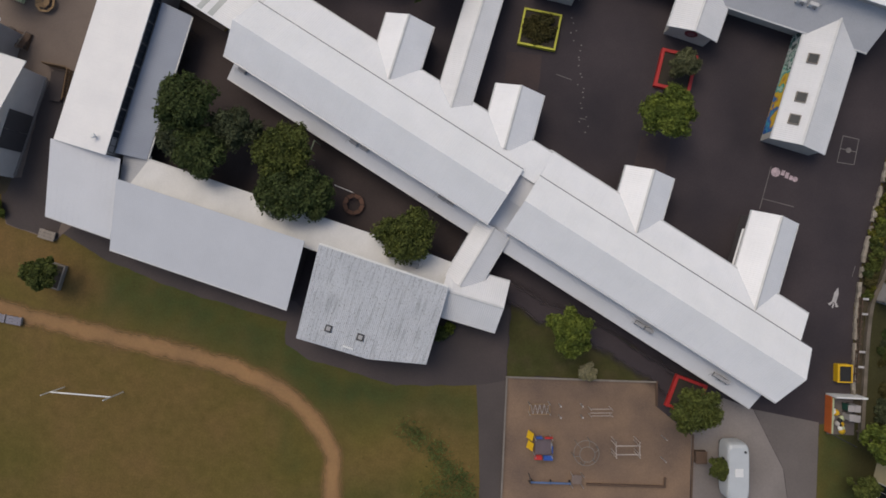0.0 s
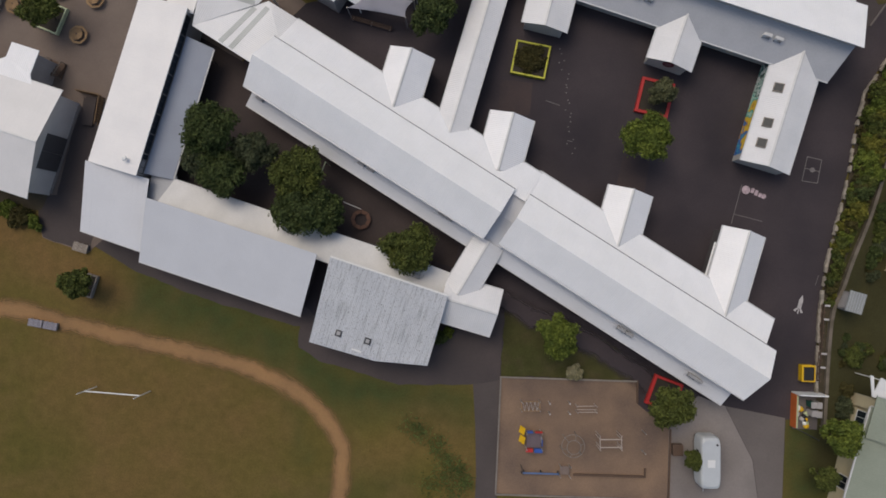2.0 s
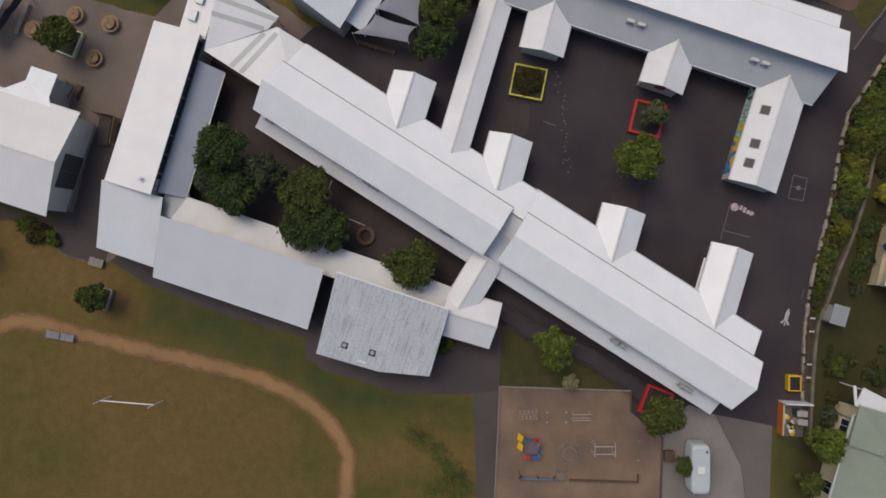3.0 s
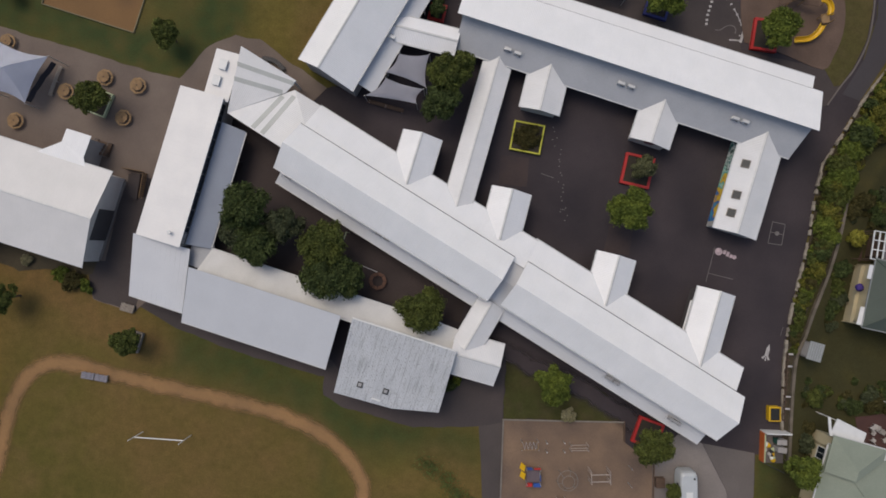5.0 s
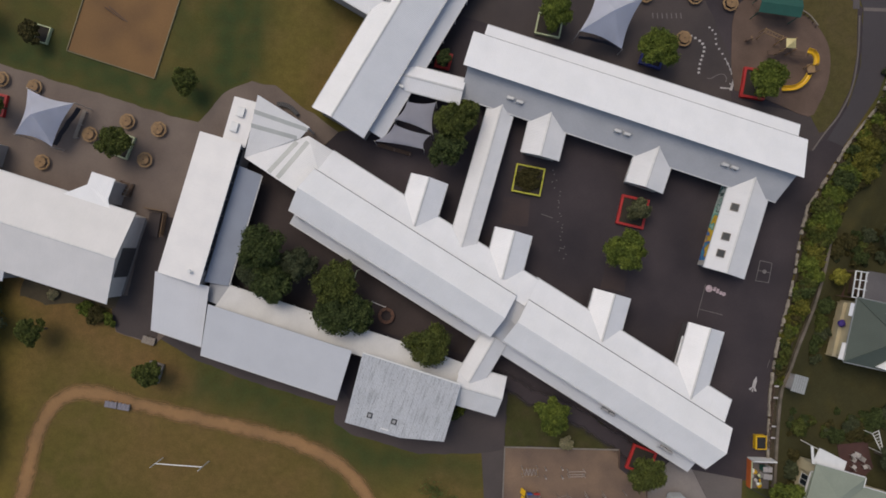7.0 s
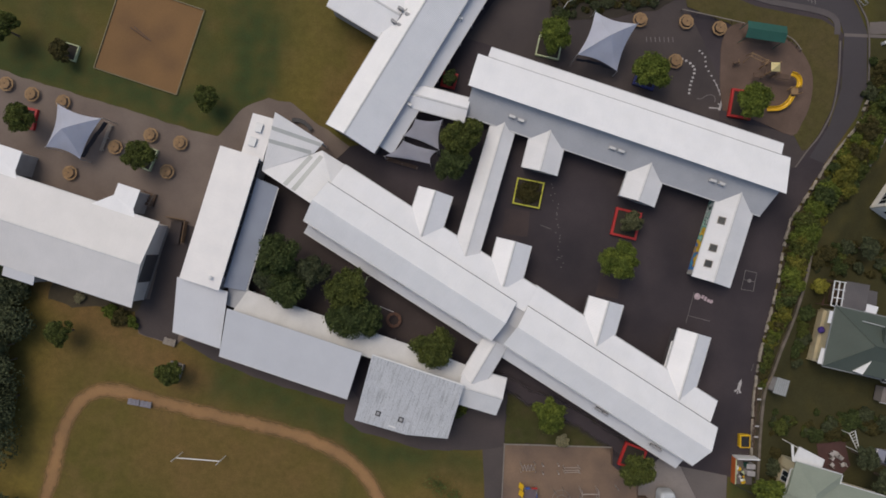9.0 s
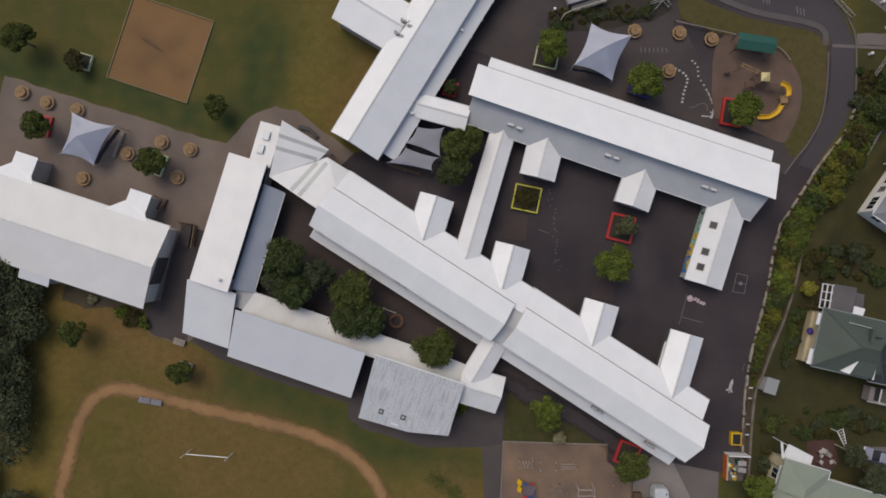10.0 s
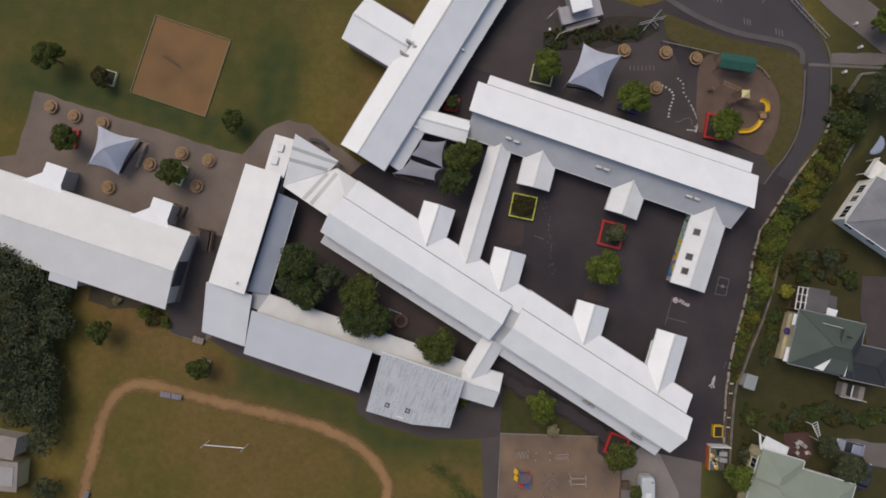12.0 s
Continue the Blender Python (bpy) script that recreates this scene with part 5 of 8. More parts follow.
for x, y, r, k, h, lab in TREES:
    plant(x, y, r, k, h, lab, leaf=0.21, dense=1.2)
for x, y, r, k, h, lab in ((10.3, -11.3, 1.05, "white", 1.7, "white-flowering shrub on the lawn"), (45.6, 11.9, 1.25, "lime", 1.8, "bright yellow flowering garden shrub"), (-58.2, 5.7, 0.8, "white", 1.1, "pale yellow-green shrub beside the hall"),
                           (-53.6, 4.0, 1.2, "bright", 1.5, "straggly olive green shrub beside the hall"), (-52.2, 3.2, 1.4, "dry", 1.5, "straggly brown-green shrub beside the hall"), (-50.6, 2.6, 1.0, "bright", 1.3, "straggly yellow-green shrub beside the hall"), 
                           (-4.6, -8.2, 0.9, "dark", 1.4, "dark shrub beside the gabled block"), (-3.7, -7.6, 0.7, "bright", 1.2, "bright shrub beside the gabled block")):
    plant(x, y, r, k, h, lab, "shrub", "shrub", 0.2)


def along(line, t):
    """The point at the share t of a line's length."""
    seg = [math.dist(a, b) for a, b in zip(line, line[1:])]
    d = t * sum(seg)
    for (a, b), s in zip(zip(line, line[1:]), seg):
        if d <= s:
            return (a[0] + (b[0] - a[0]) * d / s, a[1] + (b[1] - a[1]) * d / s)
        d -= s
    return line[-1]


EDGE_IN = [(37.5, -3.0), (38.1, 2.0), (39.0, 6.4), (39.7, 9.1), (40.3, 12.6), (40.8, 17.0), (41.7, 21.0), (42.7, 22.6), (44.7, 26.0), (46.7, 29.5), (48.3, 31.9), (50.4, 35.0), (52.2, 39)]
EDGE_OUT = [(38.2, -3.0), (39.4, 2.0), (41.0, 6.2), (42.0, 9.1), (43.0, 12.6), (44.0, 17.0), (45.4, 20.5), (47.2, 22.2), (49.4, 25.0), (51.4, 28.4), (53.0, 31.2), (54.6, 34.4), (56.0, 37.5)]
rng = random.Random(5)
for k in range(150):
    t, w = 0.01 + 0.98 * (k + rng.random()) / 150, rng.uniform(0.05, 0.88)
    (xa, ya), (xb, yb) = along(EDGE_IN, t), along(EDGE_OUT, t)
    kind = rng.choice(("olive", "bank", "dry", "olive", "bright", "olive", "bank", "dark"))
    wide = math.dist((xa, ya), (xb, yb))
    room = min(wide * w + 0.5, wide * (1 - w) + (0.45 if k % 5 == 0 else 0.05))
    rr = max(v for v in (0.4, 0.6, 0.8, 1.0, 1.2, 1.4, 1.7) if v <= max(room, 0.4))
    plant(xa + (xb - xa) * w, ya + (yb - ya) * w, rr, kind, rr * (1.2 + 0.35 * (k % 4)), {"olive": "olive green shrub on the bank", "bank": "yellowish green shrub on the bank", "bright": "yellow-green shrub on the bank", "dark": "dark green shrub on the bank", "dry": "brown-green shrub on the bank"}[kind],
          "shrub", "shrub", 0.2, 0.8, k % 3, "shrubs on the bank")
for k in range(150):
    x, y = rng.choice(((rng.uniform(39.5, 53), rng.uniform(-10.2, -6.2)), (rng.uniform(39.5, 50), rng.uniform(-9.6, -7.0)), (rng.uniform(46, 57), rng.uniform(13.4, 17.5)), (rng.uniform(45, 56.5), rng.uniform(14.0, 18.0)), (rng.uniform(51, 57), rng.uniform(38.5, 44)), (rng.uniform(42.9, 44.2), rng.uniform(0.5, 8.5)), (rng.uniform(39.5, 41.5), rng.uniform(-24, -9)),
                       (rng.uniform(56, 64), rng.uniform(-8.6, -6.6)), (rng.uniform(50, 56), rng.uniform(-9, -6))))
    kind = rng.choice(("wood", "dark", "dark", "dry", "olive"))
    rr = rng.choice((0.4, 0.5, 0.7, 0.9, 1.2))
    plant(x, y, rr, kind, rr * (0.7 + 0.25 * (k % 3)), {"wood": "dull dark garden shrub", "dark": "dark green bushy garden shrub", "dry": "brown-green scrubby garden shrub", "olive": "olive green bushy garden shrub"}[kind], "shrub", "shrub", 0.2, 1.0, k % 3, "garden shrubs")


for k in range(46):
    x = 6.4 + 15.2 * (k + rng.random()) / 46
    y = 48.1 + 0.14 * (x - 6.4) + rng.uniform(0.0, 2.3)
    kind = rng.choice(("dry", "dark", "wood", "wood", "dry"))
    rr = rng.choice((0.4, 0.5, 0.6, 0.8))
    plant(x, y, rr, kind, rr * 0.9, {"wood": "dull low scrub in the planted bed", "dark": "dark green low scrub in the planted bed", "dry": "brown-green low scrub in the planted bed"}[kind], "shrub", "shrub", 0.18, 0.9, k % 3, "scrub in the planted bed")


def woods():
    """Dense woodland on the western edge, one sheet of many crowns."""
    r2 = random.Random(21)
    bm_v, bm_f = [], []
    line = [(-88, 13.6), (-76, 12.4), (-68.5, 10.9), (-65.4, 8.9), (-63.6, 6.5), (-63.2, 2.5), (-63.6, -2.0), (-64.2, -8.2), (-64.6, -14), (-64.9, -20), (-65, -45)]
    cs = []
    for k in range(190):
        ex, ey = along(line, r2.random())
        d = r2.random() ** 1.6 * 30
        R = r2.uniform(1.6, 3.0)
        cs.append((ex - R * 0.8 - d, ey, r2.uniform(2.0, 4.0) + min(d, 9) * 0.35, R))
    for k in range(110):
        ex, ey = along(line[1:], (k + r2.random()) / 110)
        R = r2.uniform(1.3, 2.4)
        q = r2.random() * 7
        cs.append((ex - R * 0.9 - q, ey, r2.uniform(1.3, 2.6) + 0.35 * q, R))
    cs = [c for c in cs if not (c[0] < -67.6 and -27 < c[1] < -12.4)]
    for cx, cy, cz, R in cs:
        for q in range(6):
            a = q * 1.05 + r2.uniform(-.3, .3)
            ox, oy, oz, rr = (cx + math.cos(a) * R * 0.5, cy + math.sin(a) * R * 0.5, cz + r2.uniform(-.6, .5), R * r2.uniform(0.4, 0.6))
            for _ in range(130):
                u, th = r2.uniform(-0.4, 1), r2.uniform(0, 6.283)
                s = math.sqrt(1 - u * u)
                n = Vector((s * math.cos(th), s * math.sin(th), u))
                c = Vector((ox, oy, oz)) + n * rr * (r2.uniform(0.6, 1.05) + 0.4 * r2.random() ** 3)
                t = (n + Vector((r2.uniform(-.6, .6), r2.uniform(-.6, .6), 0.3))).to_track_quat("Z", "Y").to_matrix() @ Matrix.Rotation(r2.uniform(0, 6.28), 3, "Z")
                l, w, k = r2.uniform(0.14, 0.27), r2.uniform(0.08, 0.15), len(bm_v)
                for x, y, z in ((-l, 0, 0), (0, -w, 0.03), (l, 0, -0.03), (0, w, 0.03)):
                    bm_v.append(c + t @ Vector((x, y, z)))
                bm_f.append((k, k + 1, k + 2, k + 3))
    me = bpy.data.meshes.new("woodland")
    me.from_pydata(bm_v, [], bm_f)
    me.materials.append(LEAF["wood"])
    tagged(new("woodland", me), "dense dull woodland along the field", "woodland", kind="stuff")
    tr = B()
    for cx, cy, cz, R in cs[::2]:
        add_tube(tr, (cx, cy, -0.1), (cx + 0.2, cy, cz - 0.8), 0.16, 0.05, 6)
    tagged(part("woodland_trunks", tr, M["bark"]), "dark trunks of the woodland trees", "woodland", kind="stuff")


woods()


# ---- things in the grounds ----
def planter(pts, color, label, h=0.45, wd=0.32, open_edges=()):
    """A raised bed: timber boards on the four sides of a square, with soil inside. pts counter-clockwise."""
    cx, cy = sum(p[0] for p in pts) / len(pts), sum(p[1] for p in pts) / len(pts)
    root = thing("planter_box", pose(cx, cy, 0.03), label, "planter")
    q = [(x - cx, y - cy) for x, y in pts]
    n = len(q)
    for i in range(n):
        a, b = Vector((*q[i], 0)), Vector((*q[(i + 1) % n], 0))
        d = b - a
        m = Matrix.Translation(a) @ d.to_track_quat("X", "Z").to_matrix().to_4x4()
        part("board", box(0.0 if i % 2 else wd, 0, 0, d.length - (0.0 if i % 2 else wd), wd, h, m, 0.02), M[color], root)
    part("soil", slab([(x * 0.93, y * 0.93, h - 0.14) for x, y in q], h - 0.16), M["soil_dark"], root, "dark soil with sparse plants")
    return root


def square(c, a, b, ang):
    """Corners of a rectangle a by b about c, counter-clockwise."""
    m = pose(c[0], c[1], 0, 0, 0, ang)
    return [tuple((m @ Vector((x, y, 0)))[:2]) for x, y in ((-a / 2, -b / 2), (a / 2, -b / 2), (a / 2, b / 2), (-a / 2, b / 2))]


planter(square((4.1, 23.1), 3.9, 3.75, -9), "yellow", "square bed edged with bright yellow timber", wd=0.2)
planter(square((18.0, 19.4), 3.7, 3.95, -11), "red", "square bed edged with red timber")
planter(square((20.3, -13.25), 3.3, 3.4, -18), "red", "square bed edged with red timber", 0.5)
planter(square((33.4, 36.9), 3.2, 4.0, -7), "red", "square bed edged with red timber", 0.5)
planter(square((-7.7, 38.5), 2.1, 2.2, -12), "red", "small bed edged with red timber")
planter(square((6.09, 43.65), 3.4, 2.9, -10), "lime", "bed edged with pale green timber", wd=0.2)
planter(square((19.9, 40.1), 3.0, 3.0, -16), "navy", "bed edged with dark blue timber")
planter(square((-50.0, 25.8), 2.9, 3.2, -20), "lime", "bed edged with pale green timber", wd=0.18)
planter(square((-61.0, 40.1), 1.9, 2.3, -15), "lime", "small bed edged with pale green timber", wd=0.15)
planter(square((-66.45, 30.5), 2.0, 3.0, -10), "red", "bed edged with red timber")
planter(square((-44.4, -4.1), 1.9, 2.6, -15), "timber_grey", "small bed edged with grey timber", wd=0.16)
yel = crown_mesh("plants", LEAF["dry"], 1.95, 0.4, -0.2, 3600, 0.14, 7, 40)
low = new("low_planting", yel)
low.matrix_world = pose(4.1, 23.1, 0.4)
tagged(low, "low brownish green planting in the yellow bed", "plants", kind="stuff")


M["timber_top"] = mat("trodden brown timber", (0.27, 0.165, 0.078), 0.8, 0.25, 1.5, 14, 0.2, rand=0.12)
M["timber_mid"] = mat("mid-brown timber", (0.20, 0.125, 0.065), 0.8, 0.2, 1.5, 14, 0.2)


def picnic_table():
    """An eight-sided timber table with a ring of bench boards round it."""
    root = thing("picnic_table", pose(0, 0, 0.05), "eight-sided tan timber picnic table with fixed benches", "picnic table", "picnic tables")

    def ring(r0, r1, z0, z1, i0=0, i1=8):
        bm = B()
        for i in range(i0, i1):
            a, b = math.pi / 8 + i * math.pi / 4 + 0.02, math.pi / 8 + (i + 1) * math.pi / 4 - 0.02
            q = [(r * math.cos(t), r * math.sin(t)) for r, t in ((r0, a), (r1, a), (r1, b), (r0, b))]
            lo, hi = [bm.verts.new((*p, z0)) for p in q], [bm.verts.new((*p, z1)) for p in q]
            bm.faces.new(lo[::-1]), bm.faces.new(hi)
            for k in range(4):
                bm.faces.new((lo[k], lo[(k + 1) % 4], hi[(k + 1) % 4], hi[k]))
        return bm

    for i in range(8):
        part("top_board", ring(0.10, 0.72, 0.70, 0.75, i, i + 1), M["timber_top"], root)
        if i % 2 == 0:
            part("bench", ring(0.82, 1.07, 0.42, 0.46, i, i + 2), M["timber"], root)
        a = i * math.pi / 4
        if i % 2:
            part("leg", tube((0.55 * math.cos(a), 0.55 * math.sin(a), 0), (0.5 * math.cos(a), 0.5 * math.sin(a), 0.7), 0.045), M["timber_brown"], root)
            part("brace", tube((0.5 * math.cos(a), 0.5 * math.sin(a), 0.38), (1.04 * math.cos(a), 1.04 * math.sin(a), 0.39), 0.04), M["timber_brown"], root)
    part("hub", tube((0, 0, 0.69), (0, 0, 0.756), 0.11, n=8), M["timber_brown"], root)
    return root


first = picnic_table()
spots = [(-69.8, 35.2), (-66.1, 33.9), (-61.7, 33.0), (-49.2, 28.9), (-45.0, 28.0), (-54.1, 27.0), (-46.7, 23.9), (-60.3, 23.1), (18.7, 48.1), (25.2, 48.1), (29.9, 47.4), (23.9, 42.5)]
first.matrix_world = pose(*spots[0], 0.05, 0, 0, 5)
for i, (x, y) in enumerate(spots[1:]):
    copy_thing(first, pose(x, y, 0.05 if i < 7 else 0.03, 0, 0, 17 * i))


def shade_sail(c4, peak, low, label, cloth="sail", dark_sheet=None, drop=0.0, side=0.2):
    """A four-cornered fabric canopy with hollow edges, on steel posts; drop: how far its first and third corner hang below the middle; side: the share of that by which the others hang."""
    cx, cy = sum(p[0] for p in c4) / 4, sum(p[1] for p in c4) / 4
    root = thing("shade_sail", pose(cx, cy, 0.04), label, "shade sail")
    q = [Vector((x - cx, y - cy, low)) for x, y in c4]
    n = 12
    bm = B()
    grid = []
    for i in range(n + 1):
        row = []
        for j in range(n + 1):
            u, v = i / n, j / n
            p = q[0] * (1 - u) * (1 - v) + q[1] * u * (1 - v) + q[2] * u * v + q[3] * (1 - u) * v
            a, b = 2 * u - 1, 2 * v - 1
            pull = 1 - 0.13 * (1 - b * b) * a * a - 0.13 * (1 - a * a) * b * b
            if drop:
                z = peak - drop * abs(u + v - 1) ** 0.9 - side * drop * abs(u - v)
            else:
                z = low + (peak - low) * max(0, 1 - max(abs(a), abs(b)) ** 1.15) - 0.15 * ((1 - a * a) * b ** 4 + (1 - b * b) * a ** 4)
            row.append(bm.verts.new((p.x * pull, p.y * pull, z)))
        grid.append(row)
    for i in range(n):
        for j in range(n):
            a, b, c, d = grid[i][j], grid[i + 1][j], grid[i + 1][j + 1], grid[i][j + 1]
            if (i < n / 2) == (j < n / 2):
                bm.faces.new((a, b, c)), bm.faces.new((a, c, d))
            else:
                bm.faces.new((a, b, d)), bm.faces.new((b, c, d))
    r = bmesh.ops.solidify(bm, geom=bm.faces[:], thickness=0.02)
    part("canopy", bm, M[cloth], root)
    for k, p in enumerate(q):
        top = peak - drop * (side if k % 2 else 1) if drop else low
        part("post", tube((p.x * 1.02, p.y * 1.02, 0), (p.x * 1.02, p.y * 1.02, top + 0.1), 0.06, 0.05), M["steel"], root)
    # Dark upright sheet below the edge between two corners.
    if dark_sheet is not None:
        a, b = (q[k] * 0.9 for k in dark_sheet)
        n = Vector((b.y - a.y, a.x - b.x, 0)).normalized() * 0.02
        bm, rows = B(), []
        for k in range(9):
            p = a.lerp(b, k / 8) * (1 - 0.05 * math.sin(math.pi * k / 8))
            w = n * (1 + 3 * math.sin(k * 2.2))
            rows.append([bm.verts.new((p.x + s * n.x + w.x, p.y + s * n.y + w.y, z)) for s, z in ((1, low - 0.25), (1, 1.35), (-1, 1.35), (-1, low - 0.25))])
        for r, t in zip(rows, rows[1:]):
            for k in range(4):
                bm.faces.new((r[k], r[(k + 1) % 4], t[(k + 1) % 4], t[k]))
        bm.faces.new(rows[0]), bm.faces.new(rows[-1][::-1])
        bmesh.ops.recalc_face_normals(bm, faces=bm.faces)
        part("side_curtain", bm, M["dark_sheet"], root, "dark blue-black sheet below the canopy edge")
    if peak > low + 0.6 and not drop:
        part("mast", tube((0, 0, 0), (0, 0, peak - 0.03), 0.07, 0.04), M["steel"], root)
    return root


shade_sail([(-61.11, 32.23), (-61.6, 26.15), (-57.68, 24.88), (-54.29, 30.3)], 5.0, 2.5, "pale folded fabric shade canopy on the terrace", dark_sheet=(2, 3), drop=2.6, side=0.55)
shade_sail([(11.95, 48.26), (9.28, 41.45), (15.27, 40.2), (17.08, 45.89)], 5.1, 2.5, "pale blue-grey folded fabric shade canopy", dark_sheet=(1, 2), drop=3.0, side=0.25)
shade_sail([(-12.1, 32.2), (-13.6, 29.9), (-8.7, 28.2), (-8.4, 32.2)], 3.05, 3.0, "flat grey-lilac shade sail between the wings", "sail_grey")
shade_sail([(-13.6, 29.2), (-16.0, 27.0), (-9.8, 26.2), (-9.0, 28.0)], 3.0, 2.95, "flat grey-lilac shade sail between the wings", "sail_grey")


def long_bench(x, y, z, ang, L, color, label, W=0.55, h=0.45):
    root = thing("bench", pose(x, y, z, 0, 0, ang), label, "bench")
    n = 3
    for k in range(n):
        part("slat", box(-L / 2, -W / 2 + k * W / n, h - 0.05, L / 2, -W / 2 + (k + 1) * W / n - 0.03, h, bevel=0.008), M[color], root)
    for s in (-1, 0, 1):
        part("leg", box(s * (L / 2 - 0.2) - 0.04, -W / 2 + 0.04, 0, s * (L / 2 - 0.2) + 0.04, W / 2 - 0.04, h - 0.05), M["steel"], root)
    return root


M["alu"] = mat("dull aluminium", (0.22, 0.21, 0.24), 0.5, 0.1, 1, 14, 0.05, 0.3)
for dx in (-0.82, 0.82):
    m = pose(-49.1, -8.72, 0, 0, 0, -8) @ Vector((dx * 1.05, 0, 0))
    long_bench(m.x, m.y, 0.02, -8, 1.6, "alu", "dull aluminium bench at the dirt track", 0.85)
long_bench(-61.6, -25.4, 0.02, 80, 2.6, "alu", "dull aluminium bench at the dirt track", 0.8)
M["pale_timber"] = mat("pale weathered timber", (0.27, 0.23, 0.19), 0.8, 0.2, 1.5, 14, 0.2)
long_bench(-45.3, 0.05, 0.02, -14, 1.7, "pale_timber", "broad pale slatted timber bench", 1.0)
long_bench(-55.5, 28.3, 0.05, 72, 4.0, "pale_timber", "long timber bench beside the shade canopy", 0.5)
long_bench(-13.8, 26.5, 0.03, -14, 4.7, "timber_brown", "dark timber bench below the shade sails", 0.5)

# goal frame on the field
goal = thing("goal_posts", pose(-39.9, -15.6, 0.0, 0, 0, -2), "white tubular goal frame with a crossbar on the field", "goal")
for s in (-1, 1):
    part("post", tube((s * 3.05, 0, -0.05), (s * 3.05, 0, 3.4), 0.055), M["white"], goal)
part("crossbar", tube((-3.05, 0, 2.1), (3.05, 0, 2.1), 0.07), M["white"], goal)

# drain stripe in the sand court
tagged(part("sand_furrow", box(-1.6, -0.08, 0.0, 1.6, 0.08, 0.05, pose(-51.2, 43.2, 0.03, 0, 0, -38)), M["timber_brown"]), "dark furrowed line across the sand court", "furrow")
# octagonal bench in the courtyard
octo = thing("octagonal_bench", pose(-14.0, 4.5, 0.06), "octagonal reddish timber seat in the courtyard", "seat")
for i in range(8):
    a, b = i * math.pi / 4 + 0.04, (i + 1) * math.pi / 4 - 0.04
    part("board", slab([(0.7 * math.cos(a), 0.7 * math.sin(a), 0.45), (1.12 * math.cos(a), 1.12 * math.sin(a), 0.45), (1.12 * math.cos(b), 1.12 * math.sin(b), 0.45), (0.7 * math.cos(b), 0.7 * math.sin(b), 0.45)], 0.05),
         mat("reddish brown timber", (0.14, 0.070, 0.045), 0.8, 0.2, 2, 14, 0.2) if not i else bpy.data.materials["reddish brown timber"], octo)
    part("leg", tube((0.9 * math.cos(a), 0.9 * math.sin(a), 0), (0.9 * math.cos(a), 0.9 * math.sin(a), 0.40), 0.05, n=6), M["timber_brown"], octo)
rail = thing("handrail", pose(-15.0, 6.0, 0.05, 0, 0, -20), "pale handrail in the courtyard", "handrail")
part("rail", tube((-1.0, 0, 0.9), (1.0, 0, 0.9), 0.035), M["white"], rail)
for s in (-0.95, 0.95):
    part("post", tube((s, 0, 0), (s, 0, 0.9), 0.03), M["white"], rail)
rail = thing("handrail", pose(-18.0, 9.6, 0.05, 0, 0, 72), "pale yellow handrail beside the verandah", "handrail")
part("rail", tube((-0.9, 0, 2.6), (0.9, 0, 2.6), 0.06), M["lime"], rail)
for s in (-0.85, 0.85):
    part("post", tube((s, 0, 0), (s, 0, 2.6), 0.035), M["lime"], rail)


def ac_unit(x, y, z, ang, tilt=0.0, case="ac_case"):
    root = thing("air_conditioner", pose(x, y, z, tilt, 0, ang), "small pale grey air conditioner unit on the verandah roof", "air conditioner", "air conditioners")
    part("case", box(-0.42, -0.17, 0.06, 0.42, 0.17, 0.55, bevel=0.025), M[case], root)
    part("grille", tube((0.12, -0.205, 0.34), (0.12, -0.225, 0.34), 0.21, n=14), M["wall_grey"], root)
    for s in (-0.35, 0.35):
        part("foot", box(s - 0.04, -0.24, 0, s + 0.04, 0.24, 0.06), M["dark"], root)
    part("pipe", pipe([(0.45, 0.05, 0.3), (0.7, 0.05, 0.28), (0.75, 0.4, 0.2)], 0.03, 6), M["flash"], root)
    return root


for x, y in ((-13.75, 10.25), (-12.75, 9.7), (-5.0, 5.25), (-4.2, 4.8), (14.4, -6.05), (15.3, -6.55), (22.0, -10.65), (22.7, -11.05), (-24.9, 16.75)):
    ac_unit(x, y, 2.98, ANG + 180, 0)
for x, y, z in ((1.0, 33.0, 3.06), (2.2, 32.55, 3.02), (14.7, 29.3, 3.17), (15.9, 28.95, 3.15), (28.4, 25.5, 3.24), (29.6, 25.15, 3.22)):
    ac_unit(x, y, z, CA, 0, "gutter")
for x, y in ((-13.0, 34.1), (-6.6, 46.1)):
    ac_unit(x, y, 2.95, D_ANG + 90, 0, "white")
ac_unit(-7.4, -1.35, 2.96, -16)
flue = thing("roof_flue", pose(-38.3, 9.6, 4.25, 0, 0, -15), "white flue on the clerestory roof", "flue")
part("pipe", tube((0, 0, -0.1), (0, 0, 0.5), 0.09), M["white"], flue)
part("cowl", tube((0, 0, 0.5), (0, 0, 0.6), 0.28, 0.2, 12), M["white"], flue)
part("flashing", tube((0, 0, -0.12), (0, 0, -0.02), 0.4, 0.3, 12), M["white"], flue)
for dx, dy, turn in ((-14.5, 46.15, -28), (-13.5, 45.4, -20), (-15.35, 44.5, -35), (-14.5, 44.0, -28)):
    u = thing("roof_plant", pose(dx, dy, 5.0 if dy > 45 else 4.8, 0, 0, turn), "small grey cooling unit in the roof valley", "roof plant", "roof plant")
    part("case", box(-0.40, -0.17, -0.1, 0.40, 0.17, 0.5, bevel=0.025), M["ac_case"], u)
    part("fan_guard", tube((0.1, -0.205, 0.22), (0.1, -0.225, 0.22), 0.2, n=14), M["dark"], u)
    part("pipe", pipe([(0.42, 0.05, 0.3), (0.62, 0.1, 0.25), (0.66, 0.5, 0.05)], 0.04, 6), M["dark"], u)


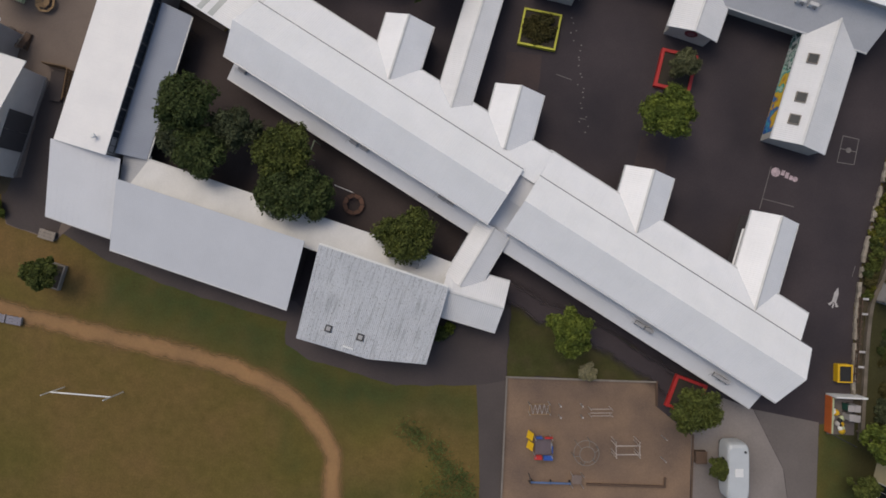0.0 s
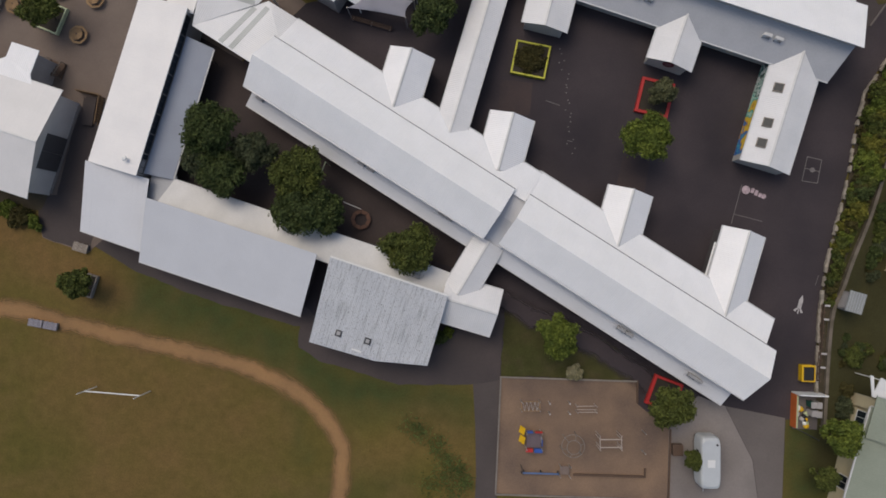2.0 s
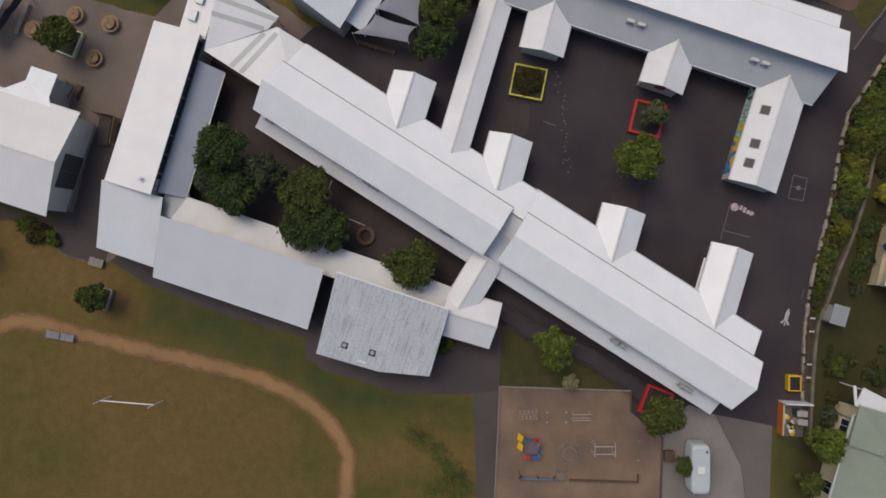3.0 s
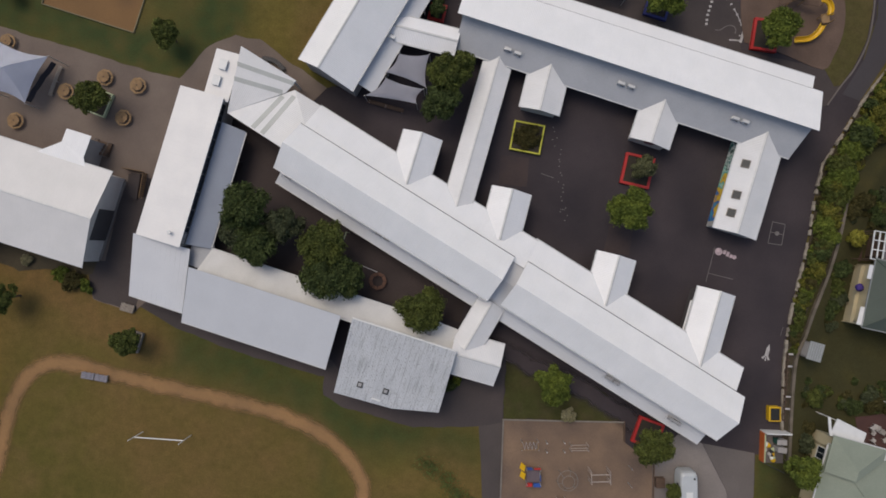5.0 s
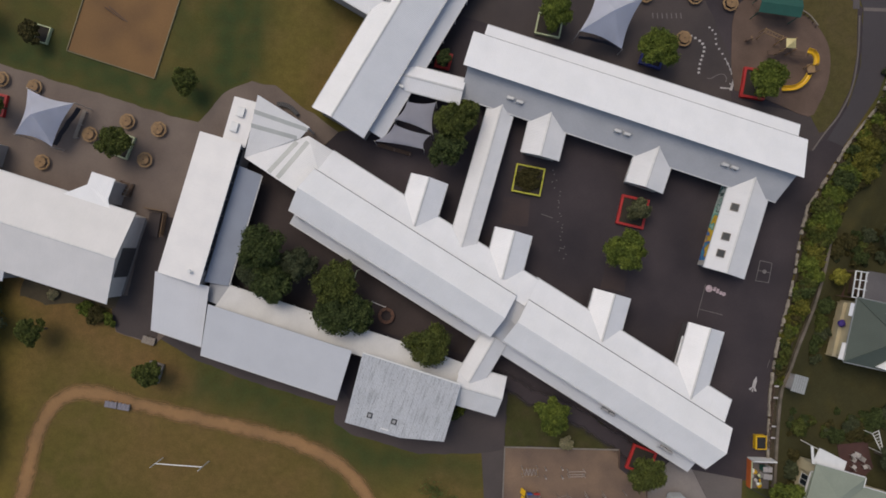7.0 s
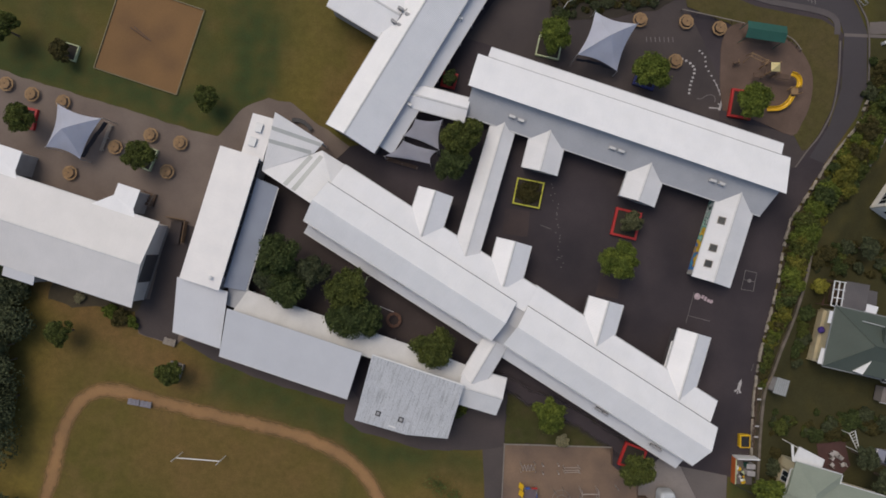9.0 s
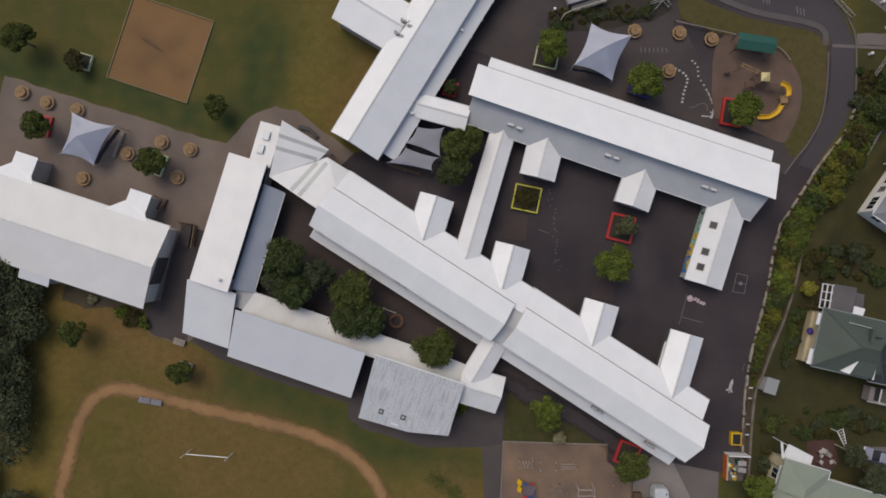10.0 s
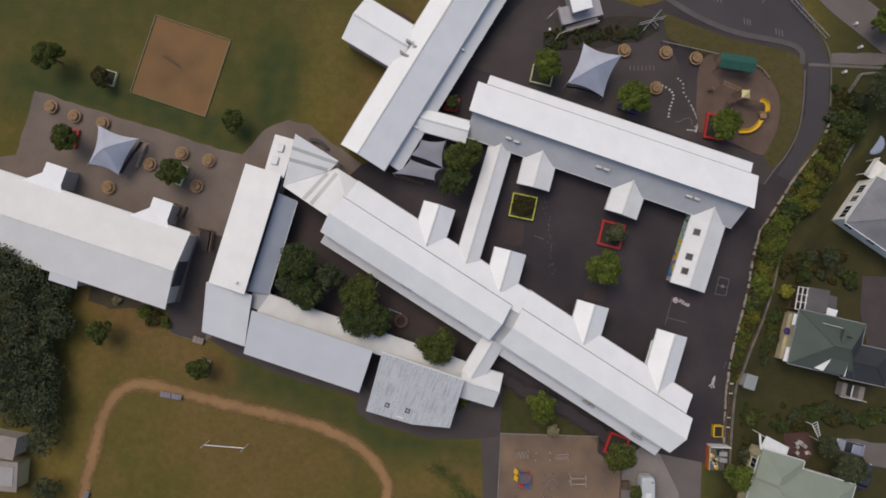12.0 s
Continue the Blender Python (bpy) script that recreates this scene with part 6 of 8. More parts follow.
# mural on the gabled wing
def mural_mat():
    m = bpy.data.materials.new("painted mural")
    m.use_nodes = True
    nt, L = m.node_tree.nodes, m.node_tree.links
    co, n, r = nt.new("ShaderNodeTexCoord"), nt.new("ShaderNodeTexNoise"), nt.new("ShaderNodeValToRGB")
    sep, mr, ad = nt.new("ShaderNodeSeparateXYZ"), nt.new("ShaderNodeMapRange"), nt.new("ShaderNodeMath")
    n.inputs["Scale"].default_value, n.inputs["Detail"].default_value = 0.9, 2
    mr.inputs["From Min"].default_value, mr.inputs["From Max"].default_value = 2.2, 12.6
    mr.inputs["To Min"].default_value, mr.inputs["To Max"].default_value = -0.42, 0.42
    ad.operation = "ADD"
    L.new(co.outputs["Object"], sep.inputs["Vector"]), L.new(sep.outputs["X"], mr.inputs["Value"])
    L.new(co.outputs["Object"], n.inputs["Vector"]), L.new(n.outputs["Fac"], ad.inputs[0]), L.new(mr.outputs["Result"], ad.inputs[1])
    L.new(ad.outputs["Value"], r.inputs["Fac"]), L.new(r.outputs["Color"], nt["Principled BSDF"].inputs["Base Color"])
    r.color_ramp.interpolation = "CONSTANT"
    for i, (p, c) in enumerate(((0, (0.05, 0.09, 0.08)), (0.10, (0.58, 0.62, 0.58)), (0.17, (0.05, 0.20, 0.16)), (0.24, (0.55, 0.62, 0.58)), (0.31, (0.05, 0.13, 0.10)), (0.37, (0.42, 0.62, 0.52)), (0.45, (0.04, 0.36, 0.32)), (0.53, (0.72, 0.48, 0.04)), (0.66, (0.60, 0.30, 0.03)), (0.71, (0.04, 0.15, 0.40)), (0.83, (0.05, 0.32, 0.45)), (0.89, (0.02, 0.09, 0.30)))):
        e = r.color_ramp.elements[i] if i < 2 else r.color_ramp.elements.new(p)
        e.position, e.color = p, (*c, 1)
    nt["Principled BSDF"].inputs["Roughness"].default_value = 0.6
    return m


part("mural", box(2.2, -2.565, 0.15, 12.6, -2.532, 2.38), mural_mat(), mural_hut, "abstract mural in turquoise, yellow and blue")
# porch stairs and fenced steps beside the hall
for x, y in ((-48.9, 19.9), (-66.3, 24.3)):
    st = thing("timber_steps", pose(x, y, 0.05, 0, 0, G_ANG), "dark timber steps with a rail beside the hall", "steps", "hall steps")
    for k in range(4):
        part("tread", box(-1.2, -0.9 + 0.45 * k, 0.75 - 0.18 * k - 0.05, 0.6, -0.5 + 0.45 * k, 0.75 - 0.18 * k), M["timber_brown"], st)
    for sx in (-1.2, 0.6):
        part("stringer", box(sx - 0.03, -0.9, 0.0, sx + 0.03, 0.9, 0.3), M["timber_brown"], st)
        part("rail", tube((sx, -0.9, 1.6), (sx, 0.9, 1.0), 0.035), M["timber_grey"], st)
        for yy, zz in ((-0.9, 1.6), (0.9, 1.0)):
            part("post", tube((sx, yy, 0), (sx, yy, zz), 0.04), M["timber_grey"], st)
fence = thing("timber_fence", pose(0, 0, 0.05), "dark timber fence round the hall's side ramp", "fence")
for (xa, ya), (xb, yb) in (((-46.3, 17.5), (-43.7, 17.1)), ((-43.65, 17.0), (-44.05, 13.8))):
    run = math.dist((xa, ya), (xb, yb))
    m = pose(xa, ya, 0, 0, 0, math.degrees(math.atan2(yb - ya, xb - xa)))
    for k in range(int(run / 0.3)):
        part("board", box(0.3 * k, -0.03, 0, 0.3 * k + 0.2, 0.03, 1.05, m), M["timber_mid"], fence)
    for z in (0.45, 1.06):
        part("rail", box(0, 0.035, z, run, 0.11, z + 0.1, m), M["timber_mid"], fence)
ramp = thing("ramp", pose(-45.3, 13.6, 0.05, 0, 0, 83), "grey concrete ramp beside the hall", "ramp")
part("slab", box(0.2, -0.6, 0, 3.4, 0.6, 0.35), M["brown_asphalt"], ramp)

# ---- painted marks on the asphalt ----
def mark(name, shapes, z, label, color="paint"):
    bm = B()
    for pts in shapes:
        if sum(a[0] * b[1] - b[0] * a[1] for a, b in zip(pts, pts[1:] + pts[:1])) < 0:
            pts = pts[::-1]
        lo, hi = [bm.verts.new((x, y, z - 0.003)) for x, y in pts], [bm.verts.new((x, y, z)) for x, y in pts]
        bm.faces.new(hi), bm.faces.new(lo[::-1])
        n = len(pts)
        for k in range(n):
            bm.faces.new((lo[k], lo[(k + 1) % n], hi[(k + 1) % n], hi[k]))
    return tagged(part(name, bm, M[color]), label, "painted mark", kind="structure")


def bar(a, b, w=0.08):
    d = (Vector(b) - Vector(a)).normalized()
    s = Vector((-d.y, d.x)) * w / 2
    a, b = Vector(a), Vector(b)
    return [tuple(a + s), tuple(a - s), tuple(b - s), tuple(b + s)]


def disc(c, r, n=10):
    return [(c[0] + r * math.cos(2 * math.pi * k / n), c[1] + r * math.sin(2 * math.pi * k / n)) for k in range(n)]


def placed(shapes, x, y, ang, k=1.0):
    m = pose(x, y, 0, 0, 0, ang)
    return [[tuple((m @ Vector((px * k, py * k, 0)))[:2]) for px, py in s] for s in shapes]


ROCKET = [[(-0.22, -0.5), (0.22, -0.5), (0.22, 0.5), (0, 1.1), (-0.22, 0.5)], [(-0.30, -0.9), (-0.1, -0.55), (-0.26, -0.45), (-0.55, -0.8)], [(0.30, -0.9), (0.1, -0.55), (0.26, -0.45), (0.55, -0.8)], [(-0.08, -1.05), (0.08, -1.05), (0.06, -0.58), (-0.06, -0.58)]]
mark("painted_rocket", placed(ROCKET, 35.0, -2.8, -14), 0.041, "faded white painted rocket on the asphalt")
HOP = [disc((-0.95, 0.0), 0.48), [(-0.4, -0.12), (-0.05, -0.12), (-0.05, 0.4), (-0.4, 0.4)], [(0.05, -0.3), (0.42, -0.3), (0.42, 0.3), (0.05, 0.3)], [(0.52, -0.35), (0.85, -0.35), (0.85, 0.1), (0.52, 0.1)], disc((1.12, -0.15), 0.28, 8)]
pk = mark("painted_figure", placed(HOP, 29.5, 9.4, -14), 0.041, "faded pinkish painted figure on the asphalt")
pk.data.materials[0] = mat("faded pink line paint", (0.58, 0.45, 0.47), 0.8, 0.45, 2.5, 7, 0.1)
c4 = [(35.2, 13.6), (36.8, 13.3), (36.4, 10.7), (34.7, 10.9)]
mark("painted_court", [bar(a, b, 0.07) for a, b in zip(c4, c4[1:] + c4[:1])] + [bar((35.0, 12.3), (36.6, 12.0), 0.07)] + [disc((35.8, 12.15), 0.28)], 0.041, "faded white ball-game court lines", "paint_dim")
mark("painted_lines", [bar((28.1, 10.2), (27.1, 5.8), 0.06), bar((27.3, 6.9), (30.5, 6.2), 0.06), bar((36.9, 0.5), (36.6, -0.6), 0.05)], 0.041, "thin faded lines on the asphalt", "paint_dim")
rd = random.Random(3)
mark("painted_numbers", [[(x - 0.07, y - 0.05), (x + 0.09, y - 0.03), (x + 0.06, y + 0.08), (x - 0.05, y + 0.07)] for k in range(22) for x, y in ((7.6 + 0.07 * k + rd.uniform(-.5, .5), 24.5 - 0.55 * k + rd.uniform(-.2, .2)),)] + [bar((6.0, 18.7), (7.6, 18.2), 0.06), bar((8.6, 14.3), (9.2, 14.2), 0.06)],
     0.041, "faint painted marks along the yard", "paint_dim")
snake1 = smooth_line([(24.4, 43.1), (25.0, 43.0), (26.17, 42.42), (26.82, 41.57), (26.61, 40.42), (26.31, 39.34), (26.19, 38.19)], 4)
snake2 = smooth_line([(27.41, 44.25), (28.24, 43.4), (28.39, 42.09), (29.24, 40.8), (30.01, 39.52), (30.6, 38.22)], 4)
mark("painted_snake", [bar((x - 0.16, y), (x + 0.16, y + 0.05), 0.28) for x, y in snake1[::2]] + [bar((x - 0.13, y - 0.05), (x + 0.12, y + 0.06), 0.2) for x, y in snake2[::2]] + [bar(a, b, 0.1) for a, b in zip(snake2[14:], snake2[15:])], 0.041, "trail of white painted dots on the asphalt")
tail = smooth_line([(27.3, 37.5), (27.9, 37.5), (28.7, 38.0), (29.5, 38.1), (29.9, 37.6), (29.8, 37.1)], 3)
mark("painted_tail", [bar(a, b, 0.08) for a, b in zip(tail, tail[1:])], 0.041, "thin curling painted line on the asphalt", "paint_dim")
mark("painted_ladder", [bar((19.8 + 0.62 * k, 45.9 + 0.02 * k), (19.9 + 0.62 * k, 45.2 + 0.02 * k), 0.10) for k in range(7)], 0.041, "row of short white painted bars", "paint_dim")
mark("painted_animal", [disc((30.9, 37.4), 0.22, 8), bar((30.9, 37.4), (30.5, 36.0), 0.34), bar((29.1, 36.3), (30.4, 36.25), 0.18), bar((30.3, 36.9), (31.0, 36.7), 0.16)], 0.041, "worn white painted animal figure on the asphalt")
mark("road_marks", [bar((37.3 + dx, 54.2 + dy), (37.45 + dx, 53.2 + dy), 0.12) for dx, dy in ((0, 0), (0.5, -.1), (0.9, -.2), (5.0, -1.3), (5.5, -1.5), (6.0, -1.6), (-5, 3.4), (-4.4, 3.3), (-3.8, 3.1))] + [bar((31, 58.5), (33.5, 63), 0.1), bar((35.5, 57.5), (38, 62), 0.1), bar((40, 56.6), (42, 60), 0.1)],
     0.055, "white bars and bay lines on the parking area", "paint_dim")


# ---- playground on the softfall ----
def frame_thing(name, x, y, ang, label, cat, z=0.08):
    return thing(name, pose(x, y, z, 0, 0, ang), label, cat)


M["pale_bar"] = mat("worn pinkish-white painted tube", (0.46, 0.39, 0.34), 0.6, 0.2, 2, 20, 0.05)
net = frame_thing("climbing_net", 5.6, -15.15, 3, "low steel frame with a zigzag climbing net", "climbing frame")
for s in (-0.5, 0.5):
    part("side_bar", tube((-1.0, s, 1.0), (1.0, s, 1.0), 0.035), M["timber"], net)
for s in (-1.0, 1.0):
    part("end_bar", tube((s, -0.5, 1.0), (s, 0.5, 1.0), 0.035), M["timber"], net)
    for t in (-0.5, 0.5):
        part("post", tube((s, t, 0), (s, t, 1.25), 0.045), M["steel"], net)
for k in range(8):
    a = -0.9 + 0.225 * k
    part("rope", pipe([(a, -0.48, 1.0), (a + 0.12, 0, 0.97), (a + 0.22, 0.48, 1.0)] if k % 2 else [(a + 0.22, -0.48, 1.0), (a + 0.12, 0, 0.97), (a, 0.48, 1.0)], 0.018, 6), M["paint"], net)
for x, y in ((7.7, -15.87), (9.88, -15.76), (7.67, -14.75), (9.84, -14.65)):
    po = frame_thing("vault_post", x, y, 0, "short steel post with a pale cap", "post")
    part("pole", tube((0, 0, 0), (0, 0, 1.1), 0.05, 0.045), M["steel"], po)
    part("cap", tube((0, 0, 1.1), (0, 0, 1.17), 0.09), M["paint"], po)
pb = frame_thing("parallel_bars", 11.7, -15.15, 3, "low steel balance bars over the softfall", "climbing frame")
for s in (-0.36, -0.08, 0.3):
    part("bar", tube((-1.1, s, 1.0), (1.1, s, 1.0), 0.035), M["pale_bar"], pb)
for s in (-0.36, 0.3):
    for t in (-1.05, 1.05):
        part("post", tube((t, s, 0), (t, s, 1.35), 0.05), M["pale_bar"], pb)

M["tower_deck"] = mat("worn purplish-grey boards", (0.135, 0.105, 0.115), 0.85, 0.2, 1.5, 14, 0.2)
tower = frame_thing("play_tower", 6.05, -18.8, 2, "play tower with yellow, blue and red panels", "play tower")
for sx in (-0.8, 0.85):
    for sy in (-0.85, 0.85):
        part("post", tube((sx, sy, 0), (sx, sy, 1.9), 0.045), M["wall_grey"], tower)
part("deck", box(-0.75, -0.8, 0.95, 0.8, 0.8, 1.02), M["tower_deck"], tower)
for x0, y0, x1, y1, c, z0, z1 in ((-0.7, 0.86, -0.1, 1.05, "blue", 1.0, 1.5), (0.15, 0.86, 0.95, 1.0, "scarlet", 1.05, 1.45), (-0.85, -1.25, -0.1, -0.86, "scarlet", 1.0, 1.35), (0.05, -1.3, 0.95, -0.86, "blue", 1.0, 1.35), (0.86, -0.6, 0.95, 0.1, "blue", 1.05, 1.4)):
    part("panel", box(x0, y0, z0, x1, y1, z1, bevel=0.03), M[c], tower)
for yy in (0.55, -0.45):
    part("chute", slab([(-1.55, yy + 0.12, 0.35), (-1.05, yy - 0.05, 1.1), (-0.9, yy + 0.72, 1.2), (-1.35, yy + 0.88, 0.4)], 0.06), M["gold"], tower, "yellow moulded chute")
part("ladder", box(0.82, -0.3, 0, 0.95, 0.3, 0.95), M["steel"], tower)

ringc = frame_thing("ring_climber", 10.35, -19.2, 0, "round steel climbing frame with two hoops", "climbing frame")
for r, z in ((1.25, 1.2), (0.75, 1.6)):
    part("hoop", pipe([(r * math.cos(2 * math.pi * k / 24), r * math.sin(2 * math.pi * k / 24), z) for k in range(24)], 0.035, 6, True), M["timber_grey"], ringc)
for k in range(6):
    a = k * math.pi / 3 + 0.3
    part("leg", pipe([(1.3 * math.cos(a), 1.3 * math.sin(a), 0), (1.25 * math.cos(a), 1.25 * math.sin(a), 1.2), (0.75 * math.cos(a), 0.75 * math.sin(a), 1.6)], 0.035, 6), M["timber_grey"], ringc)

mb = frame_thing("monkey_bars", 14.25, -18.5, 3, "worn pinkish-white steel monkey bars", "climbing frame")
for s in (-0.45, 0.4):
    part("rail", tube((-1.15, s, 1.8), (1.15, s, 1.8), 0.055), M["pale_bar"], mb)
for t in (-1.15, 1.15):
    part("end_rail", tube((t, -0.75, 1.75), (t, 0.75, 1.75), 0.045), M["pale_bar"], mb)
    for s in (-0.75, -0.45, 0.4, 0.75):
        part("post", tube((t, s, 0), (t, s, 1.95), 0.05), M["pale_bar"], mb)

for y in (-17.45, -19.6):
    po = frame_thing("net_post", 18.1, y, 0, "single white steel post", "post")
    part("pole", tube((0, 0, 0), (0, 0, 1.5), 0.045, 0.04), M["steel"], po)
    part("cap", tube((0, 0, 1.5), (0, 0, 1.55), 0.06), M["paint"], po)
bb = frame_thing("balance_beam", 7.1, -22.6, 1, "blue balance beam with dark end stand", "balance beam")
part("beam", box(-2.0, -0.09, 0.42, 2.0, 0.09, 0.52, bevel=0.02), M["navy_faded"], bb)
for s in (-1.9, 0, 1.9):
    part("stand", box(s - 0.06, -0.2, 0, s + 0.06, 0.2, 0.42), M["dark"], bb)
part("handle", pipe([(-2.2, 0, 0), (-2.2, 0.2, 1.2), (-2.2, 0.75, 1.25), (-2.2, 0.75, 0)], 0.04, 6), M["dark"], bb)
M["pale_timber_play"] = mat("worn brown-grey boards", (0.20, 0.15, 0.125), 0.85, 0.2, 1.5, 14, 0.2)
pf = frame_thing("platform", 9.65, -22.1, 0, "small grey stepping platform with steel handles", "platform")
part("deck", box(-0.5, -0.45, 0.5, 0.5, 0.45, 0.58, bevel=0.02), M["pale_timber_play"], pf)
for sx, sy in ((-0.5, -0.5), (0.5, -0.5), (0.5, 0.5), (-0.5, 0.5)):
    part("leg", tube((sx, sy, 0), (sx * 1.1, sy * 1.1, 1.3), 0.04), M["steel"], pf)
lw = frame_thing("timber_sleeper", 14.6, -22.6, 1.0, "long low dark timber sleeper", "sleeper")
part("sleeper", box(-3.9, -0.1, 0, 3.9, 0.1, 0.25, bevel=0.02), M["timber_brown"], lw)
part("end_sleeper", box(3.92, -0.1, 0, 4.1, 0.9, 0.25, bevel=0.02), M["timber_brown"], lw)

# ---- north-east playground ----
can = thing("canopy_shelter", pose(35.3, 46.3, 0.09, 0, 0, -6), "dark green steel shelter roof on posts", "shelter")
part("roof", slab([(-2.7, 0, 2.9), (2.7, 0, 2.9), (2.7, 1.15, 2.5), (-2.7, 1.15, 2.5)], 0.06, (1, 0, 0)), M["canopy"], can)
part("roof", slab([(-2.7, -1.15, 2.5), (2.7, -1.15, 2.5), (2.7, 0, 2.9), (-2.7, 0, 2.9)], 0.06, (1, 0, 0)), M["canopy"], can)
for sx in (-2.5, 2.5):
    for sy in (-1, 1):
        part("post", tube((sx, sy, 0), (sx, sy, 2.5), 0.05), M["canopy"], can)
part("bench", box(-2.2, -0.25, 0.42, 2.2, 0.25, 0.47), M["timber_brown"], can)
sl = thing("slide_tower", pose(36.75, 41.55, 0.09), "timber play tower with a winding yellow slide", "play tower")
for sx in (-0.7, 0.7):
    for sy in (-0.7, 0.7):
        part("post", tube((sx, sy, 0), (sx, sy, 2.6), 0.07), M["timber"], sl)
part("deck", box(-0.75, -0.75, 1.35, 0.75, 0.75, 1.43), M["timber_brown"], sl)
bm = B()
apex = bm.verts.new((0, 0, 3.0))
q = [bm.verts.new(p) for p in ((-0.62, -0.62, 2.55), (0.62, -0.62, 2.55), (0.62, 0.62, 2.55), (-0.62, 0.62, 2.55))]
for k in range(4):
    bm.faces.new((q[k], q[(k + 1) % 4], apex))
bm.faces.new(q[::-1])
part("roof", bm, mat("cream moulded plastic", (0.62, 0.52, 0.24), 0.5, 0.1, 2, 14, 0.05), sl)
part("bridge", box(-2.3, -0.75, 1.1, -0.8, -0.1, 1.18, pose(0, 0, 0, 0, 0, 10)), M["timber_brown"], sl)
part("bridge", box(0.8, -1.0, 1.2, 2.7, -0.3, 1.28, pose(0, 0, 0, 0, 0, -6)), M["timber_brown"], sl)


def trough(points, r, name, parent, material):
    bm = B()
    pts = [Vector(p) for p in points]
    rows = []
    for i, p in enumerate(pts):
        d = (pts[min(i + 1, len(pts) - 1)] - pts[max(i - 1, 0)]).normalized()
        s = Vector((-d.y, d.x, 0)).normalized()
        rows.append([bm.verts.new(p + s * (rr * math.cos(a)) + Vector((0, 0, -rr * math.sin(a)))) for rr in (r, r - 0.05) for a in np.linspace(-0.25, math.pi + 0.25, 9)])
    for a, b in zip(rows, rows[1:]):
        for k in range(8):
            bm.faces.new((a[k], b[k], b[k + 1], a[k + 1]))
            bm.faces.new((a[9 + k], a[10 + k], b[10 + k], b[9 + k]))
        bm.faces.new((a[0], a[9], b[9], b[0])), bm.faces.new((a[8], b[8], b[17], a[17]))
    for a in (rows[0], rows[-1]):
        for k in range(8):
            bm.faces.new((a[k], a[k + 1], a[10 + k], a[9 + k]))
    bmesh.ops.recalc_face_normals(bm, faces=bm.faces)
    return part(name, bm, material, parent, smooth=True)


def bend(pts, zs):
    line = smooth_line([(x - 36.75, y - 41.55) for x, y in pts], 6)
    return [(x, y, zs[0] + (zs[1] - zs[0]) * k / (len(line) - 1)) for k, (x, y) in enumerate(line)]


trough(bend([(39.6, 41.0), (40.3, 40.8), (40.75, 40.2), (40.75, 39.3)], (1.7, 1.35)), 0.36, "slide", sl, M["gold"])
trough(bend([(40.15, 38.2), (39.7, 37.3), (38.7, 36.55), (37.2, 36.4)], (1.0, 0.35)), 0.36, "slide", sl, M["gold"])
part("landing", box(2.9, -3.5, 0.9, 3.9, -2.4, 0.98, Matrix.Rotation(0.1, 4, "Z")), M["timber"], sl)
for px, py in ((3.2, -2.3), (4.1, -2.2), (4.2, -3.1), (3.7, -0.5)):
    part("post", tube((px, py, 0), (px, py, 1.9), 0.06), M["timber"], sl)
ol = thing("overhead_ladder", pose(34.9, 42.9, 0.09, 0, 0, -22), "pale timber overhead ladder", "climbing frame")
for s in (-0.25, 0.25):
    part("rail", tube((-1.2, s, 1.8), (1.2, s, 1.8), 0.04), M["timber"], ol)
for k in range(6):
    part("rung", tube((-1.0 + 0.4 * k, -0.25, 1.8), (-1.0 + 0.4 * k, 0.25, 1.8), 0.02, n=6), M["timber"], ol)
for s in (-1.2, 1.2):
    part("end_frame", pipe([(s, -0.45, 0), (s, -0.3, 1.9), (s, 0.3, 1.9), (s, 0.45, 0)], 0.05, 6), M["timber"], ol)
sp = thing("spring_toy", pose(32.4, 42.6, 0.09, 0, 0, 20), "small dark timber spring rocker", "play rocker")
part("body", box(-0.5, -0.12, 0.35, 0.5, 0.12, 0.75, bevel=0.05), M["timber_brown"], sp)
part("spring", tube((0, 0, 0), (0, 0, 0.36), 0.1), M["dark"], sp)
part("handle", tube((0.2, -0.3, 0.9), (0.2, 0.3, 0.9), 0.03), M["timber"], sp)
part("stem", tube((0.2, 0, 0.7), (0.2, 0, 0.9), 0.03), M["timber"], sp)

# ---- walls and fences along the eastern edge ----
STONES = [(37.0, -12.5), (36.97, -5.1), (37.24, -1.5), (37.65, 2.0), (38.6, 6.4), (39.2, 9.1), (39.8, 12.6), (40.3, 17.0), (41.15, 21.0), (42.2, 22.6), (44.2, 26.0), (46.2, 29.5), (47.9, 31.9), (49.8, 34.3), (51.2, 38.2)]
rw = thing("stone_wall", pose(0, 0, 0), "low dry-stone retaining wall of pale blocks", "wall", kind="structure")
stone_meshes = []
r3 = random.Random(8)
for k in range(6):
    bm = box(-0.33, -0.2, 0, 0.33, 0.2, 0.4, bevel=0.06)
    for v in bm.verts:
        v.co += Vector((r3.uniform(-.06, .06), r3.uniform(-.05, .05), r3.uniform(-.04, .04) if v.co.z > 0.1 else 0))
    stone_meshes.append(mesh_of(bm, "stone", M["stone"]))
for k in range(104):
    if r3.random() < 0.2:
        continue
    p, q = along(STONES, (k + 0.5) / 104), along(STONES, min(1, (k + 0.7) / 104))
    ob = new("stone", stone_meshes[k % 6])
    ob.parent = rw
    ob.matrix_local = pose(p[0], p[1], 0.02, 0, 0, math.degrees(math.atan2(q[1] - p[1], q[0] - p[0])) + r3.uniform(-8, 8)) @ Matrix.Diagonal((r3.uniform(0.7, 1.1), r3.uniform(0.5, 0.95), r3.uniform(0.6, 1.1), 1))
